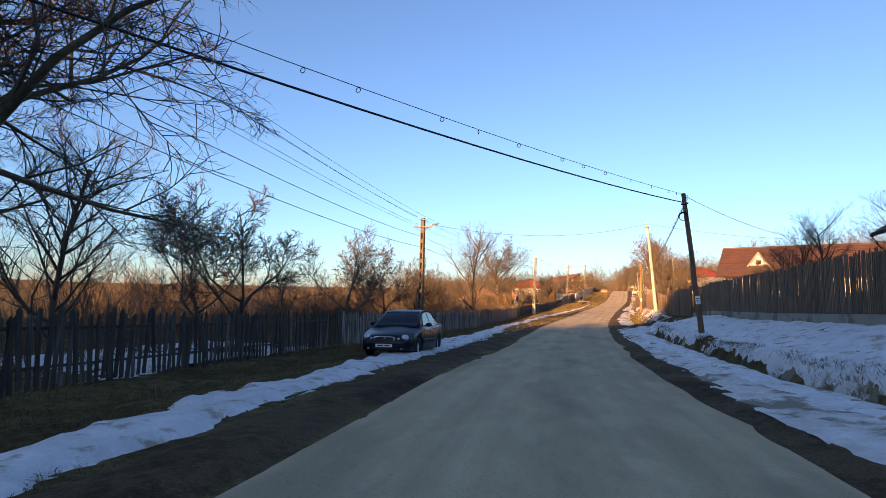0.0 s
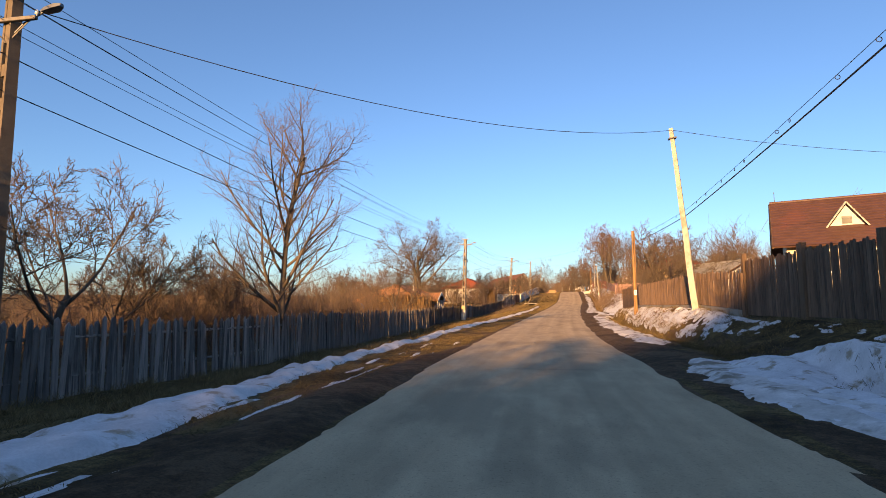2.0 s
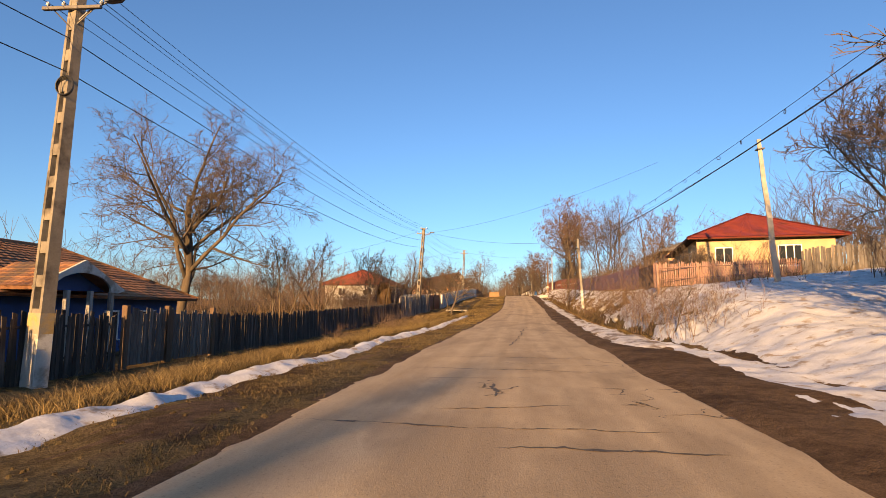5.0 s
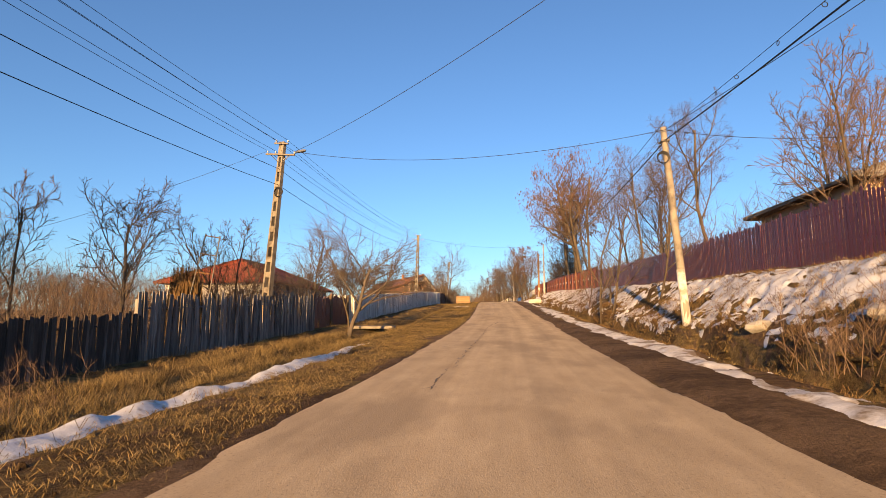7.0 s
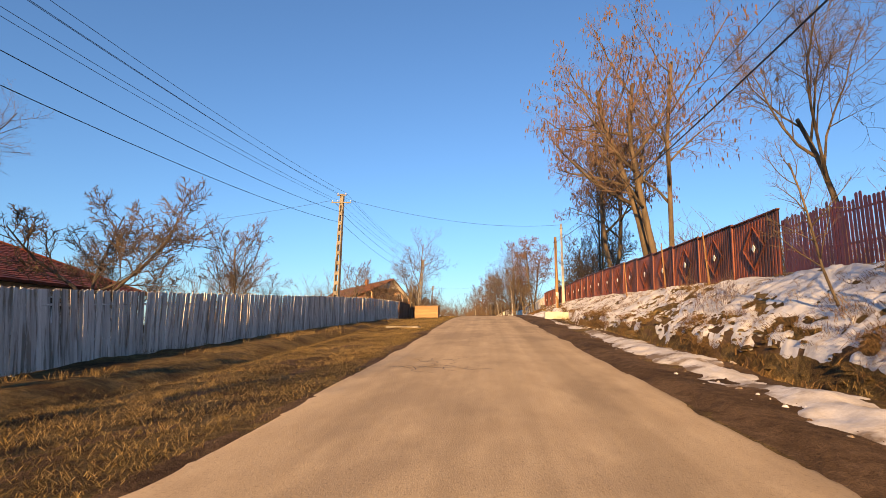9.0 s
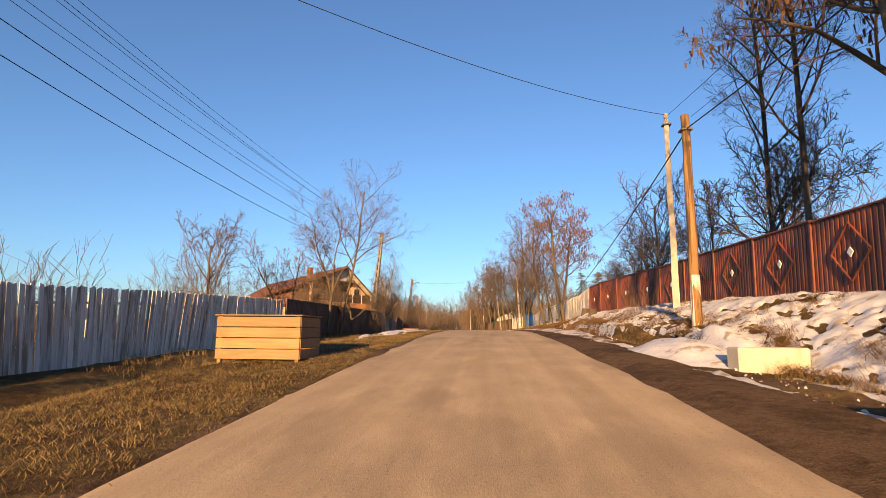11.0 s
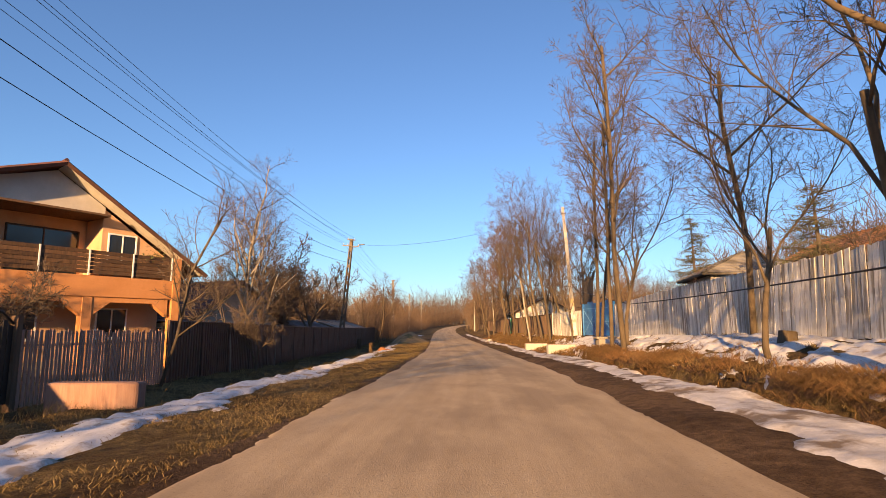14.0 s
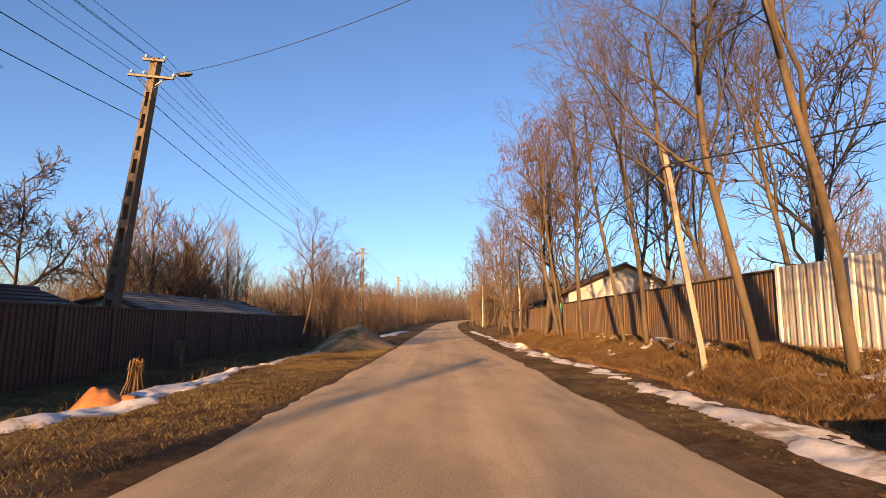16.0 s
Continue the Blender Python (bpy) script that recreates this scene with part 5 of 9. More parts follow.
# ---- trees ----
def grow(seed, trunk, r, levels, stems=1, lean=0.0, bend=0.06, pods=0, droop=0.0, twig_r=0.006, splay=0.25, leader=False):
    """A bare tree as two meshes: trunk with limbs, and crown of branches. levels: (count, length ratio, angle, bare part, up)."""
    rng = random.Random(seed)
    wood, crown, tips = Shape(), Shape(), []

    def shoot(p, way, length, rad, level):
        steps = 6 if level == 0 else (5 if level == 1 else (3 if level == 2 else 2))
        pts, rads, q, w = [p.copy()], [rad], p.copy(), way.copy()
        up = 0.0 if level == 0 else levels[level - 1][4]
        end = 0.55 if level == 0 else (0.28 if level < len(levels) else 0.12)
        for k in range(steps):
            w = w + Vector((rng.gauss(0, 1), rng.gauss(0, 1), rng.gauss(0, 0.7))) * (bend + 0.035 * level) * 1.6
            w.z += up / steps
            w.normalize()
            q = q + w * (length / steps)
            pts.append(q.copy())
            rads.append(max(twig_r * 0.25, rad * (1 - (1 - end) * (k + 1) / steps)))
        (wood if level < 2 else crown).tube(pts, rads, 8 if level == 0 else (6 if level == 1 else (4 if level == 2 else 3)), caps=level < 2)
        if level >= len(levels):
            tips.append((q, w))
            return
        count, ratio, angle, bare, _ = levels[level]
        count = max(1, round(count * rng.uniform(0.8, 1.2)))
        az = rng.uniform(0, 6.28)
        for k in range(count):
            s = bare + (1 - bare) * (k + rng.random() * 0.8) / count
            s = min(s, 0.995)
            i = min(int(s * steps), steps - 1)
            fr = s * steps - i
            at = pts[i].lerp(pts[i + 1], fr)
            along = (pts[i + 1] - pts[i]).normalized()
            az += 2.4 + rng.uniform(-0.5, 0.5)
            side = along.orthogonal().normalized()
            side = (Matrix.Rotation(az, 3, along) @ side)
            an = radians(angle * rng.uniform(0.7, 1.25))
            new_way = along * math.cos(an) + side * math.sin(an)
            rr = max(twig_r, (rads[i] + (rads[i + 1] - rads[i]) * fr) * rng.uniform(0.45, 0.7))
            last = level + 1 == len(levels)
            shoot(at, new_way, length * ratio * rng.uniform(0.7, 1.2) * (1.15 - 0.5 * s) * (1.3 if last else 1.0), max(twig_r * 0.7, rr * (0.6 if last else 1.0)), level + 1)
        if level == 0 and leader:      # the leader that runs on from the top of the trunk
            shoot(q, w, length * levels[0][1] * 0.8, rads[-1] * 0.95, 1)
        elif level > 0:
            tips.append((q, w))

    for k in range(stems):
        a = 6.28 * k / max(stems, 1) + rng.random()
        off = splay if stems > 1 else 0
        way = Vector((math.cos(a) * off * rng.uniform(0.4, 1) + lean, math.sin(a) * off * rng.uniform(0.4, 1), 1)).normalized()
        shoot(Vector((math.cos(a) * 0.18, math.sin(a) * 0.18, -0.3)) if stems > 1 else Vector((0, 0, -0.3)), way, trunk * rng.uniform(0.8, 1.1), r * rng.uniform(0.75, 1.05), 0)
    leaf = Shape()
    if pods:
        top = max(t[0].z for t in tips)
        pool = [t for t in tips if t[0].z > top * 0.45]
        for _ in range(pods):
            p, w = rng.choice(pool)
            p = p + Vector((rng.gauss(0, 0.10), rng.gauss(0, 0.10), rng.gauss(-0.05, 0.1)))
            a, l, b = rng.uniform(0, 6.28), rng.uniform(0.08, 0.17), rng.uniform(0.014, 0.03)
            ux, uy = math.cos(a) * b, math.sin(a) * b
            tx, ty = rng.gauss(0, 0.03), rng.gauss(0, 0.03)
            leaf.add([(p.x - ux, p.y - uy, p.z), (p.x + ux, p.y + uy, p.z), (p.x + ux * 0.5 + tx, p.y + uy * 0.5 + ty, p.z - l), (p.x - ux * 0.5 + tx, p.y - uy * 0.5 + ty, p.z - l)], [(0, 1, 2, 3)])
    return wood, crown, leaf


def tree_kind(label, category, bark, twig, **kw):
    wood, crown, leaf = grow(**kw)
    t = thing("tree", label, category)
    part("trunk", wood, bark, t, soft=True)
    c = part("crown", crown, twig, t)
    if leaf.f:
        tagged(part("pod_cluster", leaf, MAT["pod"], t), "rusty hanging seed pods", kind="stuff")
    return t


B, W, T, RT = MAT["bark"], MAT["warm_bark"], MAT["twig"], MAT["red_twig"]
KIND = {
    "apple": tree_kind("bare spreading orchard tree behind the fence", "tree", B, T, seed=11, trunk=1.5, r=0.075, levels=[(5, 1.5, 48, 0.6, 0.25), (8, 0.55, 45, 0.2, 0.25), (7, 0.5, 42, 0.15, 0.25), (5, 0.55, 38, 0.1, 0.2), (3, 0.6, 34, 0.15, 0.1)]),
    "apple2": tree_kind("bare crooked orchard tree behind the fence", "tree", B, T, seed=23, trunk=1.3, r=0.065, lean=0.2, bend=0.1, levels=[(4, 1.8, 42, 0.55, 0.35), (8, 0.5, 48, 0.2, 0.3), (7, 0.5, 42, 0.15, 0.25), (5, 0.55, 38, 0.1, 0.2), (3, 0.6, 34, 0.15, 0.1)]),
    "upright": tree_kind("tall bare tree with many rising branches", "tree", B, T, seed=31, trunk=7.2, r=0.14, bend=0.035, levels=[(20, 0.5, 52, 0.16, 0.7), (9, 0.48, 40, 0.2, 0.3), (6, 0.5, 38, 0.2, 0.2), (5, 0.55, 34, 0.2, 0.1)], twig_r=0.004),
    "oak": tree_kind("large bare walnut tree with a wide round crown", "tree", W, T, seed=45, trunk=6.6, r=0.26, bend=0.08, levels=[(13, 0.98, 66, 0.32, 0.42), (9, 0.52, 48, 0.2, 0.15), (9, 0.5, 46, 0.15, 0.05), (6, 0.5, 44, 0.15, 0.0), (2, 0.6, 40, 0.2, -0.05)], twig_r=0.009),
    "locust": tree_kind("tall bare locust tree with rusty seed pods", "tree", W, RT, seed=52, trunk=8.0, r=0.115, stems=3, splay=0.24, bend=0.05, levels=[(9, 0.5, 54, 0.36, 0.35), (7, 0.5, 46, 0.15, 0.15), (6, 0.5, 44, 0.2, 0.05), (6, 0.5, 40, 0.2, 0.0)], pods=2600, twig_r=0.0045),
    "locust2": tree_kind("slender bare locust tree with rusty seed pods", "tree", W, RT, seed=67, trunk=7.5, r=0.10, lean=0.06, bend=0.08, levels=[(10, 0.42, 46, 0.42, 0.4), (7, 0.5, 42, 0.2, 0.2), (6, 0.5, 38, 0.2, 0.1), (6, 0.5, 36, 0.2, 0.0)], pods=2200, twig_r=0.0045),
    "roadside": tree_kind("bare roadside tree with a leaning trunk", "tree", W, T, seed=71, trunk=6.0, r=0.078, lean=0.12, bend=0.07, levels=[(9, 0.55, 40, 0.35, 0.5), (8, 0.5, 40, 0.2, 0.3), (6, 0.5, 38, 0.2, 0.1), (4, 0.55, 36, 0.2, 0.1), (2, 0.6, 34, 0.2, 0.0)], twig_r=0.0045),
    "roadside2": tree_kind("bare forked roadside tree", "tree", W, T, seed=83, trunk=3.2, r=0.085, lean=-0.1, bend=0.08, levels=[(5, 1.2, 34, 0.5, 0.6), (9, 0.45, 42, 0.25, 0.3), (7, 0.5, 40, 0.2, 0.1), (4, 0.55, 36, 0.2, 0.1), (3, 0.6, 34, 0.2, 0.0)], twig_r=0.0045),
    "mast": tree_kind("tall slim bare tree with a straight trunk", "tree", W, T, seed=131, trunk=9.0, r=0.082, bend=0.028, lean=0.03, levels=[(11, 0.34, 46, 0.42, 0.45), (7, 0.5, 42, 0.2, 0.25), (6, 0.5, 38, 0.2, 0.1), (4, 0.55, 36, 0.2, 0.1), (2, 0.6, 34, 0.2, 0.0)], twig_r=0.005),
    "birch": tree_kind("pale-barked bare tree with a forked stem", "tree", MAT["birch_bark"], MAT["twig"], seed=141, trunk=7.5, r=0.115, stems=1, lean=0.08, bend=0.06, leader=True, levels=[(11, 0.6, 42, 0.28, 0.35), (9, 0.52, 46, 0.2, 0.15), (8, 0.5, 44, 0.2, 0.0), (5, 0.5, 42, 0.2, -0.1)], twig_r=0.006),
    "bough": tree_kind("bare roadside tree forking into rising boughs", "tree", W, T, seed=157, trunk=5.2, r=0.078, lean=0.05, bend=0.05, levels=[(5, 0.95, 30, 0.5, 0.5), (8, 0.48, 42, 0.25, 0.3), (7, 0.5, 40, 0.2, 0.1), (4, 0.55, 36, 0.2, 0.1), (2, 0.6, 34, 0.2, 0.0)], twig_r=0.0045),
    "leaning": tree_kind("slim bare tree leaning out over the verge", "tree", W, T, seed=163, trunk=7.4, r=0.058, lean=0.15, bend=0.05, levels=[(9, 0.42, 44, 0.45, 0.5), (7, 0.5, 42, 0.2, 0.25), (6, 0.5, 38, 0.2, 0.1), (4, 0.55, 36, 0.2, 0.0)], twig_r=0.0045),
    "sapling": tree_kind("thin bare sapling on the bank", "sapling", W, T, seed=91, trunk=3.6, r=0.028, lean=0.1, levels=[(9, 0.4, 38, 0.3, 0.5), (6, 0.5, 38, 0.2, 0.2), (4, 0.55, 36, 0.2, 0.1), (2, 0.6, 34, 0.2, 0.0)], twig_r=0.003),
    "willow": tree_kind("bare willow with long whippy branches", "tree", B, T, seed=97, trunk=2.2, r=0.065, lean=0.35, bend=0.07, levels=[(10, 0.95, 52, 0.45, 0.35), (10, 0.6, 34, 0.15, -0.15), (9, 0.6, 26, 0.15, -0.15)], twig_r=0.004),
    "wild": tree_kind("bare wild tree in the scrub", "tree", W, RT, seed=103, trunk=5.0, r=0.075, stems=2, splay=0.2, levels=[(9, 0.5, 36, 0.2, 0.6), (7, 0.5, 36, 0.2, 0.3), (5, 0.5, 34, 0.2, 0.1), (3, 0.55, 34, 0.2, 0.0)], twig_r=0.012),
    "wild2": tree_kind("bare wild tree in the scrub", "tree", B, T, seed=111, trunk=4.2, r=0.075, stems=1, levels=[(11, 0.6, 42, 0.2, 0.5), (7, 0.5, 40, 0.2, 0.3), (5, 0.5, 36, 0.2, 0.1), (3, 0.55, 34, 0.2, 0.0)], twig_r=0.012),
}


NOMINAL = {"apple": 5.4, "apple2": 5.4, "upright": 8.8, "oak": 14.5, "locust": 13.5, "locust2": 11.0, "roadside": 11.0, "roadside2": 9.5, "mast": 12.0, "bough": 11.5, "leaning": 10.5, "birch": 10.5, "sapling": 5.2, "willow": 6.2, "wild": 8.5, "wild2": 8.0}
SIZE = {k: NOMINAL[k] / max(v.co.z for c in t.children for v in c.data.vertices) for k, t in KIND.items()}
THIN = {k: tree_kind("thin grey tree in a bare winter wood", "tree", MAT["pale_bark"], MAT["pale_twig"], seed=sd, trunk=7.0, r=0.05, bend=0.03, levels=[(11, 0.3, 36, 0.3, 0.6), (6, 0.5, 36, 0.2, 0.3), (4, 0.55, 34, 0.2, 0.1)], twig_r=0.011) for k, sd in (("thin", 311), ("thin2", 312))}
FAR = {k: tree_kind("bare wild tree far off in the scrub", "tree", W, RT, seed=sd, trunk=4.6, r=0.085, stems=st, splay=0.2, levels=[(9, 0.5, 40, 0.2, 0.6), (6, 0.5, 38, 0.2, 0.3), (4, 0.55, 36, 0.2, 0.1)], twig_r=0.02)
       for k, sd, st in (("far", 301, 2), ("far2", 302, 1))}
KIND |= FAR | THIN
SIZE |= {k: 8.5 / max(v.co.z for c in t.children for v in c.data.vertices) for k, t in (FAR | THIN).items()}


def thicket(seed, length, width, h0, h1, stems, mat, kids=(6, 4), r=0.012):
    """Many thin bare stems with twigs, as one tangle."""
    rng = random.Random(seed)
    s = Shape()
    for _ in range(stems):
        p = Vector((rng.uniform(-width / 2, width / 2), rng.uniform(-length / 2, length / 2), -0.15))
        h = rng.uniform(h0, h1)
        w = Vector((rng.gauss(0, 0.22), rng.gauss(0, 0.22), 1)).normalized()
        pts = [p, p + w * h * 0.5, p + w * h * 0.8 + Vector((rng.gauss(0, 0.1), rng.gauss(0, 0.1), 0)) * h, p + w * h + Vector((rng.gauss(0, 0.16), rng.gauss(0, 0.16), 0)) * h]
        s.tube(pts, [r, r * 0.8, r * 0.55, r * 0.3], 3, caps=False)
        for _ in range(kids[0]):
            f = rng.uniform(0.2, 0.98)
            q = pts[0].lerp(pts[3], f)
            w2 = (w * 0.9 + Vector((rng.gauss(0, 0.6), rng.gauss(0, 0.6), rng.uniform(0.0, 0.5)))).normalized()
            l = h * rng.uniform(0.2, 0.42)
            e = q + w2 * l
            s.tube([q, q.lerp(e, 0.5) + Vector((rng.gauss(0, 0.05), rng.gauss(0, 0.05), 0.03)), e], [r * 0.6, r * 0.45, r * 0.25], 3, caps=False)
            for _ in range(kids[1]):
                g = q.lerp(e, rng.uniform(0.2, 1))
                w3 = (w2 + Vector((rng.gauss(0, 0.6), rng.gauss(0, 0.6), rng.uniform(-0.2, 0.5)))).normalized()
                s.tube([g, g + w3 * l * rng.uniform(0.3, 0.7)], [r * 0.4, r * 0.2], 3, caps=False)
    return s


BRUSH = [thicket(201, 7, 4, 2.2, 4.6, 42, RT, (6, 3), 0.022).mesh("thicket", RT), thicket(202, 7, 4, 1.4, 3.2, 50, RT, (5, 2), 0.018).mesh("thicket", RT),
         thicket(203, 6, 4, 3.0, 6.0, 34, T, (7, 3), 0.024).mesh("thicket", T), thicket(204, 3, 2, 0.8, 1.8, 40, RT, (5, 2), 0.007).mesh("thicket", RT)]


LOW = [thicket(211, 7, 4, 2.2, 4.6, 34, RT, (5, 1), 0.028).mesh("thicket", RT), thicket(212, 7, 4, 1.4, 3.2, 36, RT, (4, 1), 0.024).mesh("thicket", RT), thicket(213, 6, 4, 3.0, 6.0, 28, T, (5, 1), 0.03).mesh("thicket", T)]


def plant(kind, d, y, scale=1.0, turn=None, tall=1.0, sink=0.0, group=""):
    rng = random.Random(int(d * 91 + y * 37))
    scale = scale * SIZE[kind]
    m = Matrix.Translation(spot(d, y, sink)) @ pose(0, 0, 0, 0, 0, rng.uniform(0, 360) if turn is None else turn) @ Matrix.Diagonal((scale, scale, scale * tall, 1))
    t = copy_thing(KIND[kind], m)
    return tagged(t, group=group) if group else t


def brush(k, d, y, scale=1.0, tall=1.0):
    ob = new("thicket", LOW[k] if k < 3 and (abs(d) > 30 or y > 335) else BRUSH[k])
    rng = random.Random(int(d * 53 + y * 29 + k))
    ob.matrix_basis = Matrix.Translation(spot(d, y)) @ pose(0, 0, 0, 0, 0, rng.choice((0, 180)) + rng.uniform(-25, 25)) @ Matrix.Diagonal((scale, scale, scale * tall, 1))
    return tagged(ob, "tangle of bare reddish-brown scrub stems", "scrub", kind="stuff")


# the left side, from the start on
for kind, d, y, s, turn, tall in [
        ("oak", -9.6, 3.2, 0.72, 40, 0.95), ("upright", -13.5, 9.5, 0.85, 10, 1.0), ("apple", -14, 16.5, 1.15, 80, 1.1), ("apple2", -13, 17.5, 1.2, 20, 1.05), ("upright", -17, 27, 0.55, 60, 1.0), ("apple", -12.6, 27.0, 1.15, 200, 1.1),
        ("apple2", -13, 34.0, 1.1, 0, 1.0), ("apple", -12.5, 39.3, 1.2, 300, 1.0), ("apple2", -14.5, 43.5, 0.9, 120, 1.0), ("upright", -9.0, 45.4, 1.13, 30, 1.0), ("apple2", -13.5, 49.5, 0.9, 260, 1.0), ("upright", -15.5, 46.5, 0.6, 150, 1.0),
        ("upright", -17, 53, 0.62, 20, 1.0), ("apple", -26, 63, 0.9, 10, 1.0), ("apple", -11.8, 68.6, 0.92, 145, 1.2), ("wild2", -21, 78, 0.75, 10, 1.0), ("oak", -23.4, 112.5, 1.12, 15, 1.0), ("wild", -17, 76, 0.7, 40, 1.0),
        ("wild", -20, 122, 0.9, 0, 1.1), ("wild2", -24, 128, 0.9, 70, 1.1), ("wild", -22, 134, 1.0, 130, 1.0), ("wild", -15, 117, 0.6, 10, 1.1), ("wild", -17, 144, 0.9, 200, 1.0), ("wild2", -16, 133.5, 0.9, 33, 1.0),
        ("willow", -8.3, 139.9, 1.25, 0, 0.95), ("roadside2", -8.9, 142.0, 0.55, 140, 1.0), ("upright", -16.6, 158.5, 1.0, 0, 1.0), ("upright", -21, 155.5, 0.75, 0, 1.0), ("apple2", -14.2, 163.5, 1.32, 180, 0.95), ("apple", -15.8, 167.5, 0.9, 55, 1.0), ("wild2", -12.2, 170.6, 0.74, 55, 1.0), ("apple", -16.0, 181.0, 0.9, 55, 1.0), ("apple", -19, 160, 1.0, 220, 1.0),
        ("wild", -22, 189, 0.8, 0, 1.0), ("wild2", -15, 206, 0.9, 30, 1.0), ("leaning", -9.2, 211.6, 1.15, 20, 1.0), ("roadside2", -9.2, 209.6, 0.95, 0, 1.1), ("apple", -8.8, 213.6, 0.8, 20, 1.15), ("wild", -13.5, 214, 0.8, 200, 1.0),
        ("wild2", -14, 221, 0.8, 20, 1.0), ("wild", -16.5, 231, 0.75, 30, 1.0), ("wild2", -19.5, 236, 0.8, 80, 1.0), ("apple", -14.2, 229, 0.95, 120, 1.1), ("apple", -8.9, 222.4, 0.6, 120, 1.2), ("sapling", -9.5, 241.8, 1.3, 40, 1.0), ("sapling", -9.4, 249.6, 0.85, 200, 1.0), ("apple2", -13, 239, 0.7, 90, 1.0), ("birch", -12.5, 257.2, 1.2, 200, 1.0), ("birch", -12.9, 259.0, 1.1, 60, 1.0), ("apple2", -11.2, 265.2, 1.3, 330, 1.3), ("wild2", -12.4, 262.6, 0.85, 50, 1.0), ("apple", -12.0, 252, 0.9, 0, 1.2), ("apple2", -9.0, 248.4, 0.40, 0, 1.3),
        ("apple", -15, 268, 1.2, 70, 1.2), ("apple2", -17, 277, 1.3, 30, 1.2), ("apple", -19, 262, 1.3, 10, 1.2), ("roadside", -9.0, 291, 0.8, 0, 1.0), ("wild", -10.5, 305, 1.1, 30, 1.0), ("wild2", -9.5, 310, 1.0, 80, 1.0)]:
    plant(kind, d, y, s, turn, tall)
